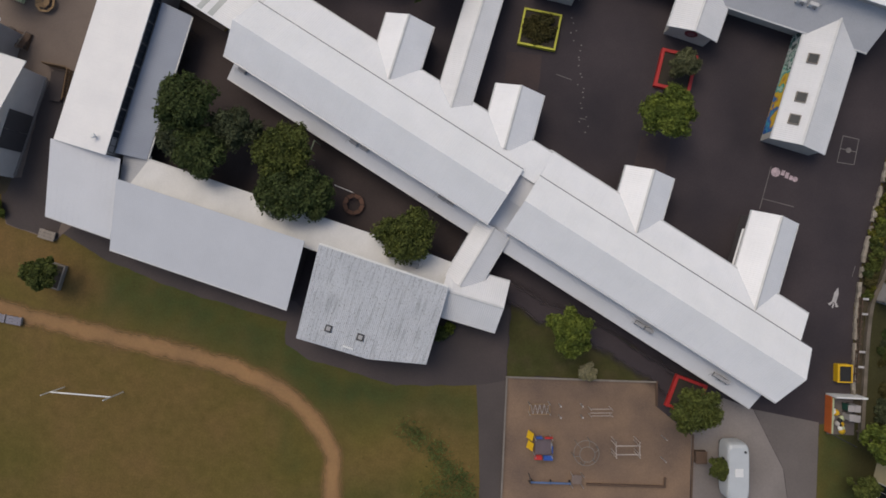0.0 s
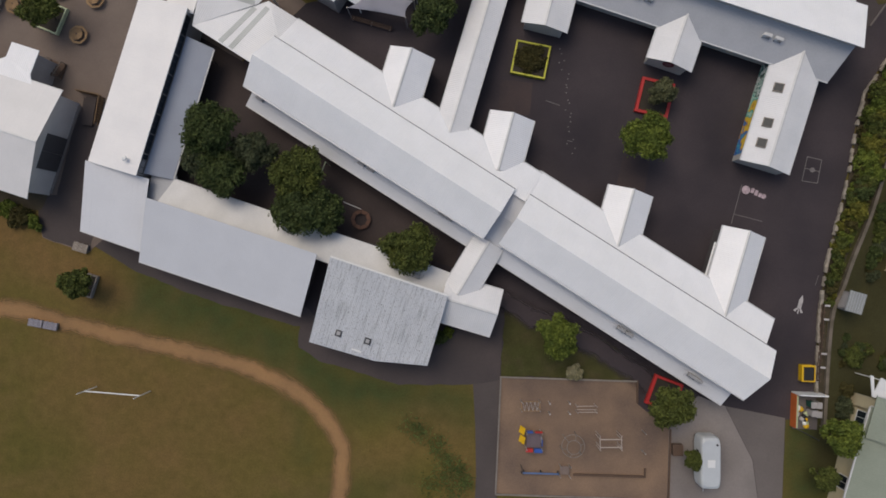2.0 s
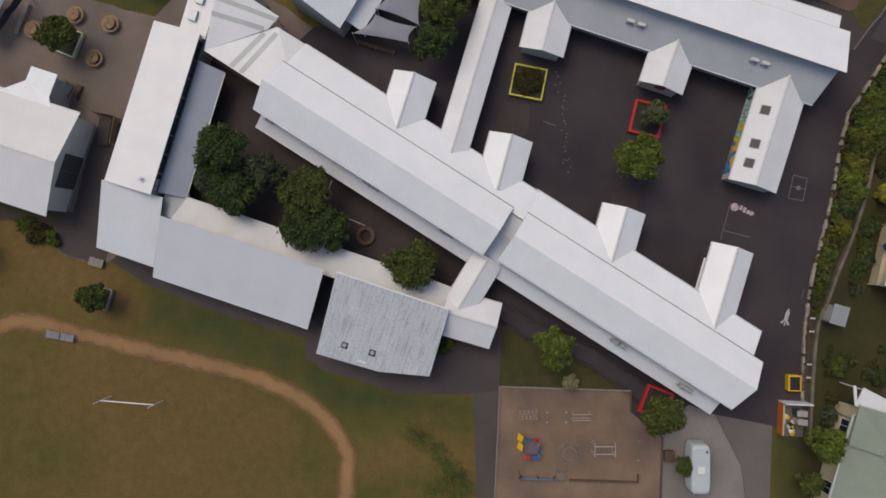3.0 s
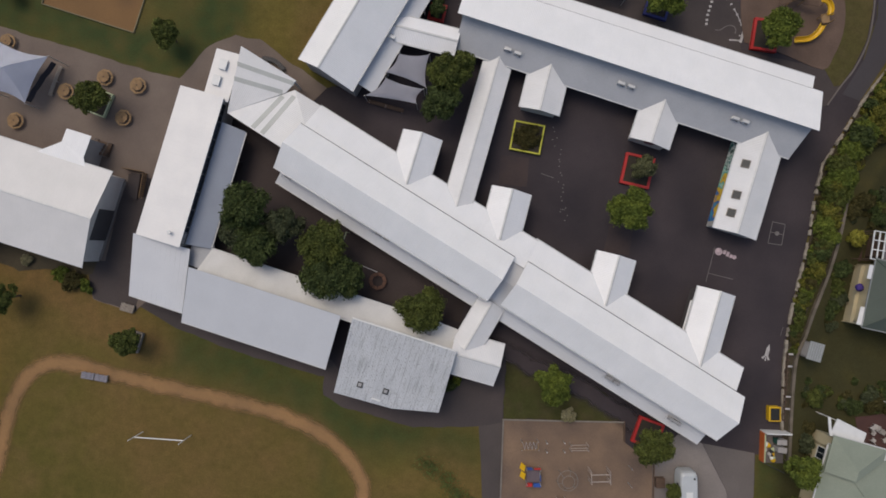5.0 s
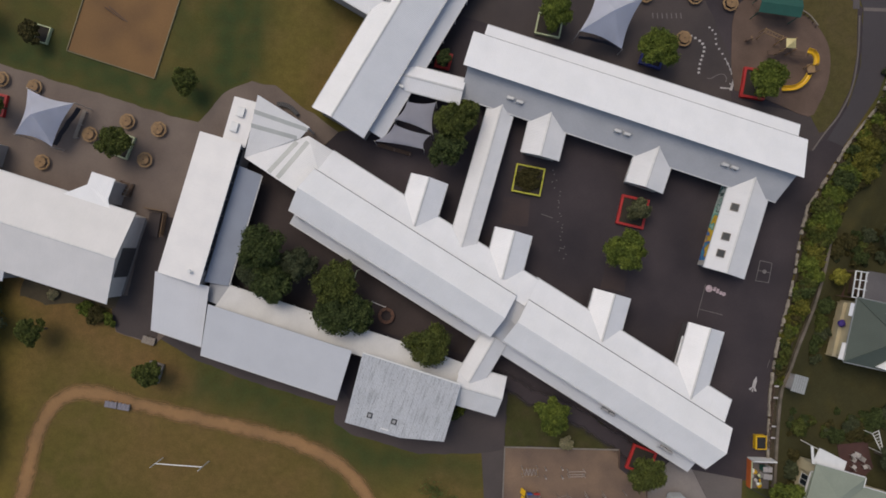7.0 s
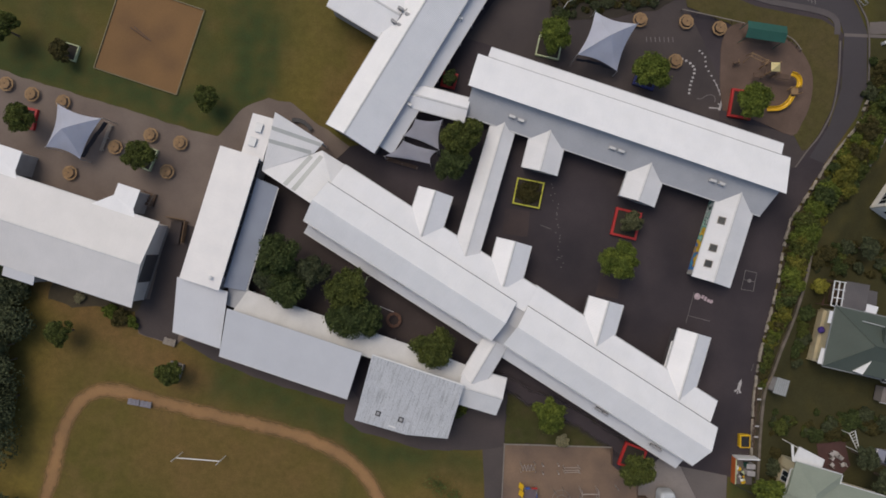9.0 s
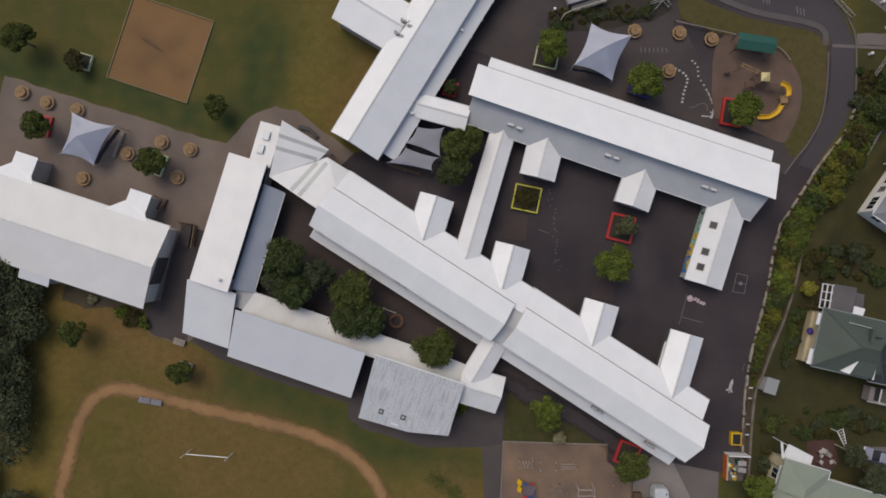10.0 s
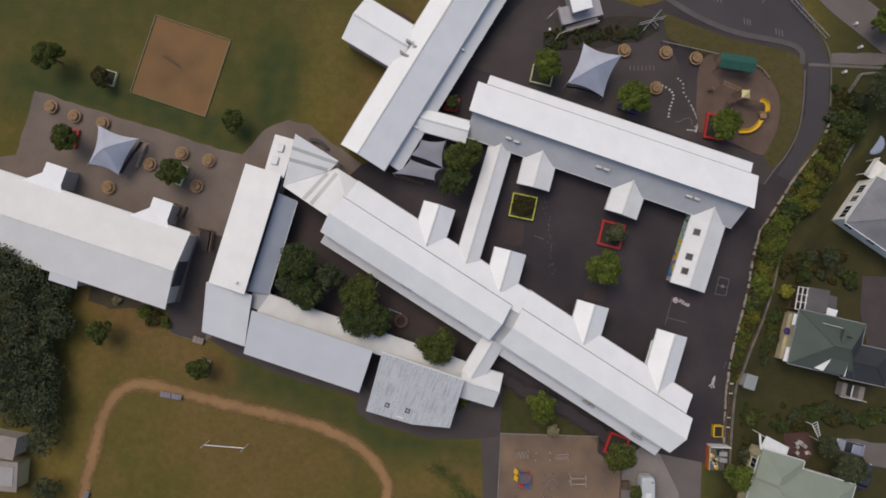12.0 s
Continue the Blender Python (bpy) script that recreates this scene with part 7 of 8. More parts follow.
ribbon("garden_wall", [(37.9, -17), (38.3, -4.6), (39.5, -0.6), (40.5, 2.6), (41.55, 5.5), (42.5, 8.4), (43.6, 12.8), (44.5, 18.1), (45.4, 20.3)], 0.36, 0.45, 1.6, M["garden_stone"], "weathered low brown-grey garden wall", "wall")
ribbon("garden_wall_north", [(51.6, 28.6), (52.8, 30.9), (54.0, 33.1), (55.5, 36.0)], 0.35, 0.35, 1.6, M["concrete"], "grey concrete garden wall", "wall")
rf = thing("rail_fence", pose(37.1, -7.0, 0.03, 0, 0, 88), "weathered post-and-rail fence with pale capped posts", "fence")
for k in range(12):
    part("post", box(-4.0 + 0.75 * k - 0.06, -0.06, 0, -4.0 + 0.75 * k + 0.06, 0.06, 0.9), M["timber_brown"], rf)
for z in (0.35, 0.75):
    part("rail", box(-4.1, 0.065, z, 4.4, 0.11, z + 0.12), M["timber_brown"], rf)
for k in (2, 4, 9, 11):
    part("cap", box(-4.0 + 0.75 * k - 0.1, -0.45, 0.9, -4.0 + 0.75 * k + 0.1, 0.12, 0.95), M["paint"], rf)

# ---- bins, skip and vehicles ----
skip = thing("skip_bin", pose(35.75, -10.25, 0.03, 0, 0, 1) @ Matrix.Diagonal((0.86, 0.98, 0.68, 1)), "yellow open-topped waste skip, dark inside", "skip")
for x0, y0, x1, y1, nm in ((-0.8, -0.9, -0.74, 0.9, "side"), (0.74, -0.9, 0.8, 0.9, "side"), (-0.735, -0.9, 0.735, -0.84, "end"), (-0.735, 0.84, 0.735, 0.9, "end")):
    part(nm, box(x0, y0, 0.05, x1, y1, 1.05), M["gold" if x0 < 0 < y1 else "dark"], skip)
part("rim", box(-0.86, -0.93, 1.055, -0.62, 0.93, 1.12), M["gold"], skip)
part("rim", box(-0.61, 0.72, 1.055, 0.86, 0.93, 1.12), M["gold"], skip)
part("rim", box(0.72, -0.80, 1.055, 0.86, 0.71, 1.12), M["gold"], skip)
part("rim", box(-0.61, -0.93, 1.055, 0.86, -0.81, 1.12), M["gold"], skip)
part("floor", box(-0.73, -0.83, 0.05, 0.73, 0.83, 0.35), M["rubber"], skip, "black rubbish inside")
part("lid", box(-0.55, -0.82, 0.92, 0.72, 0.66, 0.98), M["rubber"], skip, "black plastic lid")

enc = thing("bin_enclosure", pose(36.0, -14.6, 0.03) @ Matrix.Diagonal((0.82, 1, 1, 1)), "open bin enclosure with an orange side panel", "enclosure")
M["orange"] = mat("orange painted sheet", (0.55, 0.13, 0.03), 0.6, 0.15, 1.5, 14, 0.05)
part("back_wall", box(-1.95, 2.05, 0, 1.8, 2.2, 1.6), M["white"], enc, "white back wall")
part("side_panel", box(-2.0, -1.6, 0, -1.93, 2.04, 1.0), M["orange"], enc)
part("side_rail", box(-1.86, -1.6, 0.3, -1.70, 1.9, 1.0), M["lime"], enc)
part("front_rail", tube((-1.9, -1.6, 1.0), (1.2, -2.8, 1.0), 0.05), M["dark"], enc)
part("floor_slab", box(-1.68, -1.9, 0, 1.6, 2.03, 0.06), M["concrete_dark"], enc)
for x, y, c, h in ((0.3, 1.0, "canopy", 1.1), (0.95, 1.0, "wall_grey", 1.15), (0.35, 0.1, "wall_grey", 1.2), (1.0, 0.0, "flash", 1.1)):
    bn = thing("wheelie_bin", pose(35.95 + x * 0.9, -14.6 + y, 0.09), "wheeled grey-green rubbish bin", "bin", "rubbish bins")
    bm = box(-0.27, -0.3, 0.08, 0.27, 0.3, h - 0.1, bevel=0.03)
    part("body", bm, M["wall_grey" if c == "flash" else c], bn)
    part("lid", box(-0.3, -0.34, h - 0.095, 0.3, 0.34, h, bevel=0.025), M["wall_grey"], bn)
    for s in (-0.2, 0.2):
        part("wheel", tube((s - 0.03, 0.28, 0.1), (s + 0.03, 0.28, 0.1), 0.1, n=10), M["rubber"], bn)
for k in range(11):
    x, y = 36.0 - 1.15 + r3.uniform(0, 1.5), -14.6 - 1.5 + r3.uniform(0, 2.0)
    bm = B()
    bmesh.ops.create_icosphere(bm, subdivisions=2, radius=0.32)
    for v in bm.verts:
        v.co *= 1 + 0.25 * noise.noise(v.co * 3 + Vector((k, 0, 0)))
        v.co.z *= 0.6
    c, lab = r3.choice((("white", "crumpled white rubbish bag"), ("paint", "crumpled pale rubbish bag"), ("rubber", "black plastic rubbish bag"), ("gold", "crumpled yellow rubbish bag"), ("lime", "pale green rubbish bag")))
    bg = tagged(part("rubbish_bag", bm, M[c], smooth=True), lab, "bag", "rubbish bags")
    bg.matrix_world = pose(x, y, 0.26, 0, 0, 40 * k)


def car(x, y, ang, paint, label, L=4.4, W=1.78, z=None):
    root = thing("car", pose(x, y, (hill(x, y) + 0.08) if z is None else z, 0, 0, ang), label, "car")
    bm = B()
    prof = [(-L / 2, 0.35), (-L / 2, 0.72), (-L / 2 + 0.12, 0.86), (-L / 2 + 0.55, 0.92), (L / 2 - 1.25, 0.92), (L / 2 - 0.15, 0.76), (L / 2, 0.62), (L / 2, 0.35), (L / 2 - 0.1, 0.22), (-L / 2 + 0.1, 0.22)]
    rows = []
    for s, k in ((-W / 2, 0.94), (-W / 2 + 0.12, 1.0), (W / 2 - 0.12, 1.0), (W / 2, 0.94)):
        rows.append([bm.verts.new((px * (0.985 if abs(s) == W / 2 else 1), s, 0.22 + (pz - 0.22) * k)) for px, pz in prof])
    n = len(prof)
    for a, b in zip(rows, rows[1:]):
        for i in range(n):
            bm.faces.new((a[i], a[(i + 1) % n], b[(i + 1) % n], b[i]))
    bm.faces.new(rows[0][::-1]), bm.faces.new(rows[-1])
    bmesh.ops.recalc_face_normals(bm, faces=bm.faces)
    part("body", bm, M[paint], root)

    def loft(x0, x1, w0, z0, X0, X1, w1, z1):
        bm = B()
        lo = [bm.verts.new(v) for v in ((x0, -w0, z0), (x1, -w0, z0), (x1, w0, z0), (x0, w0, z0))]
        hi = [bm.verts.new(v) for v in ((X0, -w1, z1), (X1, -w1, z1), (X1, w1, z1), (X0, w1, z1))]
        bm.faces.new(lo[::-1]), bm.faces.new(hi)
        for k in range(4):
            bm.faces.new((lo[k], lo[(k + 1) % 4], hi[(k + 1) % 4], hi[k]))
        return bm
    part("windows", loft(-L / 2 + 0.45, L / 2 - 1.15, W / 2 - 0.06, 0.91, -L / 2 + 0.95, L / 2 - 1.9, W / 2 - 0.2, 1.40), M["glass"], root)
    part("roof", loft(-L / 2 + 0.93, L / 2 - 1.92, W / 2 - 0.19, 1.40, -L / 2 + 1.05, L / 2 - 2.05, W / 2 - 0.29, 1.46), M[paint], root)
    for sx in (-L / 2 + 0.8, L / 2 - 0.85):
        for s in (-1, 1):
            w = part("wheel", tube((sx, s * (W / 2 - 0.2), 0.31), (sx, s * (W / 2 + 0.01), 0.31), 0.31, n=16), M["rubber"], root)
            part("rim", tube((sx, s * (W / 2 + 0.005), 0.31), (sx, s * (W / 2 + 0.02), 0.31), 0.19, n=12), M["flash"], w)
    for s in (-0.6, 0.6):
        part("headlight", box(L / 2 - 0.06, s - 0.2, 0.55, L / 2 + 0.01, s + 0.2, 0.68), M["white"], root)
        part("tail_light", box(-L / 2 - 0.01, s - 0.18, 0.6, -L / 2 + 0.05, s + 0.18, 0.75), M["scarlet"], root)
    return root


car(57.3, -12.2, 168, "car_blue", "silver-blue parked hatchback on a driveway")
car(59.5, -16.6, 74, "car_dark", "dark blue parked car under a tree", 4.2)
flat("driveway_east", ragged([(55.2, -10.9), (60, -11.4), (80, -12.6), (80, -16.4), (61.2, -15.2), (60.8, -18.4), (58.2, -18.2), (57.6, -14.0), (55.4, -13.2)], 0.3), -1.25, 0.2, M["concrete_dark"], "grey driveway behind the houses", "driveway")

van = thing("caravan", pose(24.8, -20.0, 0.07, 0, 0, -88), "white caravan with a rounded end on the driveway", "caravan")
bm = B()
ringp = []
for k in range(28):
    a = 2 * math.pi * k / 28
    c, s = math.cos(a), math.sin(a)
    ringp.append((2.8 * math.copysign(abs(c) ** 0.35, c), 1.08 * math.copysign(abs(s) ** 0.30, s)))
lv = []
for z, k in ((0.45, 0.97), (0.6, 1.0), (1.9, 1.0), (2.25, 0.96), (2.4, 0.86)):
    lv.append([bm.verts.new((x * k, y * k, z)) for x, y in ringp])
for a, b in zip(lv, lv[1:]):
    for k in range(28):
        bm.faces.new((a[k], a[(k + 1) % 28], b[(k + 1) % 28], b[k]))
bm.faces.new(lv[0][::-1]), bm.faces.new(lv[-1])
part("body", bm, M["van"], van, smooth=False)
part("roof_hatch", box(-0.4, -0.4, 2.4, 0.4, 0.4, 2.47, bevel=0.03), M["white"], van)
part("roof_vent", tube((-2.0, 0.6, 2.36), (-2.0, 0.6, 2.48), 0.12), M["dark"], van)
for s in (-1, 1):
    part("window", box(-1.2, s * 1.06 - 0.03, 1.2, 0.2, s * 1.06 + 0.03, 1.8), M["glass"], van)
    part("wheel", tube((-0.3, s * 0.85, 0.32), (-0.3, s * 1.05, 0.32), 0.32, n=14), M["rubber"], van)
part("drawbar", tube((2.75, 0, 0.45), (3.7, 0, 0.4), 0.06), M["steel"], van)
part("chassis", box(-2.4, -0.8, 0.0, 2.4, 0.8, 0.44), M["dark"], van)
crate = thing("timber_crate", pose(21.95, -19.3, 0.07, 0, 0, 2), "dark brown timber crate beside the caravan", "crate")
for k in range(5):
    part("board", box(-0.55, -0.62 + 0.25 * k, 0.62, 0.55, -0.40 + 0.25 * k, 0.66), M["timber_brown"], crate)
part("box", box(-0.52, -0.6, 0, 0.52, 0.6, 0.615), M["timber_brown"], crate)


# ---- houses beyond the school ----
def hip_house(x, y, ang, L, W, eave, rise, roof, wall, label, over=0.5, name="house", ridge_in=None, z0=None, shaded_end=None, edge="gutter"):
    """A house under a hipped roof; frame: x along, y across, the corner of the eaves at the origin."""
    z0 = hill(x + 4, y) if z0 is None else z0
    root = thing(name, pose(x, y, z0, 0, 0, ang), label, "house")
    e, r = eave - z0, eave - z0 + rise
    k, j = ridge_in if ridge_in is not None else (W / 2, W / 2)
    m = W / 2
    for pts, al in (([(0, 0, e), (L, 0, e), (L - j, m, r), (k, m, r)], (1, 0, 0)), ([(L, W, e), (0, W, e), (k, m, r), (L - j, m, r)], (1, 0, 0)), ([(0, W, e), (0, 0, e), (k, m, r)], (0, 1, 0)), ([(L, 0, e), (L, W, e), (L - j, m, r)], (0, 1, 0))):
        part("roof", slab(pts, 0.1, al), M[shaded_end if shaded_end and pts[0][0] == L and pts[1][0] == L else roof], root)
    for a, b in (((k, m, r), (L - j, m, r)), ((0, 0, e), (k, m, r)), ((0, W, e), (k, m, r)), ((L, 0, e), (L - j, m, r)), ((L, W, e), (L - j, m, r))):
        part("ridge_cap", tube((a[0], a[1], a[2] + 0.02), (b[0], b[1], b[2] + 0.02), 0.09, n=6), M[roof], root)
    for x0, y0, x1, y1 in ((0, -0.14, L, -0.005), (0, W + 0.005, L, W + 0.14), (-0.14, 0, -0.005, W), (L + 0.005, 0, L + 0.14, W)):
        part("gutter", box(x0, y0, e - 0.14, x1, y1, e - 0.01), M[edge], root)
    for bm in wall_ring([(over, over), (L - over, over), (L - over, W - over), (over, W - over)], 0, [e - 0.1] * 4, 0.2):
        part("wall", bm, M[wall], root)
    return root


# The green roof's east hip is given slate to paint its shaded side.
h1 = hip_house(44.88, 1.1, -10.4, 10.3, 8.34, 2.6, 2.0, "green_roof", "wall_cream", "cream weatherboard house with a dull green hipped roof", ridge_in=(5.0, 2.8), shaded_end="slate_roof", edge="gutter_dull")
hip_house(53.0, -0.7, -9.4, 7.0, 5.43, 2.6, 1.0, "slate_roof", "wall_grey", "house wing with a dark slate-grey roof", ridge_in=(0.02, 2.7), edge="gutter_dull")
part("porch_roof", slab([(4.9, 0.1, 4.62), (8.25, 0.1, 4.62), (8.25, 2.3, 4.98), (5.6, 2.3, 4.98)], 0.08, (1, 0, 0)), M["green_roof"], h1)
part("gablet", slab([(3.95, 0.22, 4.28), (5.0, 0.08, 4.66), (5.55, 2.1, 5.0)], 0.3), M["white"], h1, "white gablet on the green roof")
part("barge_board", box(8.26, 0.0, 4.45, 8.4, 2.4, 4.68), M["white"], h1)
part("flue", tube((7.1, 5.9, 4.6), (7.1, 5.9, 6.3), 0.12), M["green_roof"], h1, "green metal flue")
part("roof_rail", tube((3.3, 7.1, 4.75), (6.4, 7.0, 4.8), 0.05, n=6), M["gutter"], h1)
part("roof_box", box(6.0, 4.9, 5.2, 6.5, 6.9, 5.75), M["green_roof"], h1, "green box over the roof slope")
perg = thing("pergola", pose(45.75, 9.3, -1.3, 0, 0, -7), "white pergola frame beside the house", "pergola")
for sx in (0, 0.7, 1.4):
    part("beam", box(sx, 0, 3.6, sx + 0.12, 3.5, 3.75), M["white"], perg)
for sy in (0, 1.15, 2.3, 3.4):
    part("rafter", box(-0.05, sy, 3.755, 1.58, sy + 0.1, 3.86), M["white"], perg)
for sx in (0, 1.4):
    for sy in (0, 3.4):
        part("post", box(sx, sy, -0.1, sx + 0.11, sy + 0.1, 3.6), M["timber_brown"], perg)
part("paving", box(-0.2, -0.1, -0.1, 1.5, 3.6, 0.12), M["brown_deck"], perg, "dark red paving under the beams")
M["sunroom_roof"] = roof_mat("weathered grey-brown roof sheeting", (0.112, 0.100, 0.098), (0.085, 0.077, 0.076), 0.25, 0.4, 0.6, 0.2)
dk = thing("sunroom", pose(47.3, 9.25, -1.3, 0, 0, -8), "flat grey sunroom roof beside the pergola", "building")
skillion(dk, [(0, 0), (3.15, 0), (3.15, 3.55), (0, 3.55)], [3.7, 3.9, 3.9, 3.7], "sunroom_roof", "timber_brown", z0=0)
ax = thing("grey_lean_to", pose(50.75, 9.75, -1.3, 0, 0, -8), "low grey lean-to roof behind the sunroom", "building")
skillion(ax, [(0, 0), (1.75, -0.6), (1.5, 1.9), (0, 1.95)], [3.3, 3.2, 3.2, 3.3], "sunroom_roof", "timber_brown", inset=0.1)
sb = thing("white_shed", pose(50.4, 8.3, -1.3, 0, 0, -12.8), "small white-roofed lean-to beside the sunroom", "shed")
skillion(sb, [(0, 0), (1.6, 0), (1.6, 1.5), (0, 1.5)], [3.6, 3.6, 3.75, 3.75], "white_roof", "wall", inset=0.1)
pl = thing("porch", pose(54.75, -3.9, -1.3, 0, 0, -10), "open pale porch frame with white posts and dark steps", "porch")
part("floor", box(0, 0, 0.2, 3.4, 2.0, 0.35), M["dark"], pl, "dark floor of the porch")
for x0, x1 in ((-0.05, 0.6), (2.65, 3.4)):
    part("side_wall", box(x0, -0.1, 0.36, x1, 2.0, 1.7), M["concrete"], pl, "pale side wall of the porch")
    part("coping", box(x0 - 0.04, -0.14, 1.705, x1 + 0.04, 2.0, 1.78), M["concrete"], pl)
for sx in (1.15, 2.5):
    part("post", box(sx, -0.05, 0.36, sx + 0.1, 0.05, 3.7), M["white"], pl)
part("rail", box(-0.05, -0.24, 1.5, 3.4, -0.16, 1.6), M["white"], pl)
part("beam", box(1.1, -0.02, 2.2, 1.22, 2.0, 2.32), M["white"], pl)
ub = thing("blue_tarpaulin", pose(45.6, 5.75, 0.98), "crumpled dark blue cover on the verandah", "cover")
bm = B()
bmesh.ops.create_icosphere(bm, subdivisions=2, radius=0.5)
for v in bm.verts:
    v.co *= 1 + 0.3 * noise.noise(v.co * 2.5)
    v.co.z *= 0.9
part("cover", bm, mat("violet-blue cloth", (0.045, 0.022, 0.17), 0.8, 0.2, 2, 14, 0.1), ub)
ver = thing("verandah", pose(44.35, 1.15, -1.3, 0, 0, -10.4), "cream verandah floor along the house", "verandah")
part("deck", box(0.6, 0.3, 1.4, 1.6, 7.6, 1.55), M["wall_cream"], ver)
for y in (0.3, 2.7, 5.1, 7.45):
    part("post", box(0.66, y, -0.2, 0.78, y + 0.12, 1.395), M["wall_cream"], ver)
part("skirting", box(0.8, 0.45, -0.2, 0.85, 7.4, 1.395), M["wall_cream"], ver, "cream boards below the floor")
part("awning", slab([(0.0, 5.9, 3.7), (0.6, 5.9, 3.9), (0.6, 7.6, 3.9), (0.0, 7.6, 3.7)], 0.06), M["grey_roof"], ver)
part("awning", slab([(-0.1, 0.2, 3.7), (0.5, 0.2, 3.9), (0.6, 2.4, 3.9), (0.0, 2.4, 3.7)], 0.06), M["cream_roof"], ver)

h2 = hip_house(37.7, -26.6, -14.0, 15.2, 13.95, 2.9, 2.0, "sage_roof", "wall_cream", "house with a sage green hipped roof and cream walls", 0.4)
E2, P2 = 4.21, 0.287      # eave over the house's ground, slope of the roof
for pts, al in (([(0, 15.2, E2), (0, 10.7, E2), (3.25, 10.7, E2 + 3.25 * P2), (3.25, 11.95, E2 + 3.25 * P2)], (0, 1, 0)), ([(6.5, 13.9, E2), (6.5, 15.2, E2), (3.25, 11.95, E2 + 3.25 * P2), (3.25, 10.7, E2 + 3.25 * P2)], (0, 1, 0)),
                ([(6.5, 15.2, E2), (0, 15.2, E2), (3.25, 11.95, E2 + 3.25 * P2)], (1, 0, 0))):
    part("roof", slab(pts, 0.1, al), M["sage_roof"], h2)
part("gutter", box(6.505, 13.95, E2 - 0.14, 6.64, 15.2, E2 - 0.02), M["white"], h2)
part("gutter", box(0, 15.205, E2 - 0.14, 6.5, 15.34, E2 - 0.02), M["gutter"], h2)
part("wall", box(0.4, 13.3, 0, 6.1, 14.8, E2 - 0.12), M["wall_cream"], h2)
for yy in (13.2, 10.6, 6.0, 3.0):
    window(h2, pose(0.4, yy, 1.6, 0, 0, -90), 1.5, 1.4, 1)
pw = thing("porch", pose(40.6, -10.6, -1.3, 0, 0, -16), "white flat porch roof beside the house", "porch")
part("roof", slab([(0.9, -1.2, 4.2), (5.0, -1.2, 4.2), (5.0, 0.4, 4.2), (1.2, 1.0, 4.2)], 0.12), M["white"], pw)
part("glazed_end", slab([(0.0, 0.9, 4.25), (0.85, -1.2, 4.25), (1.15, -1.2, 4.25), (0.35, 0.9, 4.25)], 0.1), M["white"], pw)
for px, py in ((1.2, 0.7), (4.8, 0.2), (4.8, -1.0)):
    part("post", box(px, py, -0.1, px + 0.1, py + 0.1, 4.08), M["white"], pw)
flat("yard_east", ragged([(58.4, 15.0), (66, 15.0), (66, 2.8), (59.8, 3.4), (59.4, 5.0), (58.4, 9.0)], 0.4), -1.24, 0.2, M["east_paving"], "dull reddish-brown paved yard behind the house", "paving")
flat("court_red", ragged([(47.1, -10.9), (51.2, -10.3), (52.0, -13.7), (50.6, -15.2), (47.7, -14.0)], 0.25), -1.24, 0.2, M["brown_deck"], "dark red paved patio", "patio")
r4 = random.Random(12)
for k in range(7):
    ch = thing("garden_chair", pose(48.9 + r4.uniform(0, 2.0), -13.6 + r4.uniform(0, 2.2), -1.24, 0, 0, r4.uniform(0, 360)), "pale garden chair on the patio", "chair", "patio chairs")
    part("seat", box(-0.28, -0.28, 0.38, 0.28, 0.28, 0.43, bevel=0.015), M["paint"], ch)
    part("backrest", box(-0.28, 0.24, 0.44, 0.28, 0.30, 0.85), M["paint"], ch)
    for sx in (-0.24, 0.24):
        for sy in (-0.24, 0.24):
            part("leg", tube((sx, sy, 0), (sx, sy, 0.38), 0.02, n=6), M["paint"], ch)
tr = thing("trellis", pose(50.0, -8.4, -1.3, 0, 0, -62), "white leaning garden trellis", "trellis")
for k in range(2):
    part("rail", tube((0, 0.9 * k, 2.4), (3.0, 0.9 * k * 0.2, 2.4), 0.05), M["white"], tr)
for k in range(7):
    part("slat", tube((0.4 * k, -0.05, 2.42), (0.4 * k, 0.9 - 0.10 * k, 2.42), 0.035, n=6), M["white"], tr)
for x in (0.05, 2.9):
    part("post", tube((x, 0, 0), (x, 0, 2.4), 0.05), M["white"], tr)
M["shed_roof"] = roof_mat("weathered zinc sheeting", (0.30, 0.31, 0.30), (0.24, 0.25, 0.24), 0.25, 0.4, 0.55, 0.2)
sh = thing("garden_shed", pose(38.05, -2.9, 0, 0, 0, -14), "small grey-white metal garden shed", "shed")
sh.matrix_world = pose(38.8, -3.1, -0.6, 0, 0, -14)
skillion(sh, [(0, 0), (1.75, 0), (1.75, 2.25), (0, 2.25)], [2.3, 2.4, 2.4, 2.3], "shed_roof", "wall_grey", inset=0.12)
for k in range(6):
    part("roof_rib", tube((0.15 + 0.28 * k, 0.02, 2.31 + 0.016 * k), (0.15 + 0.28 * k, 2.23, 2.31 + 0.016 * k), 0.02, n=6), M["flash"], sh)

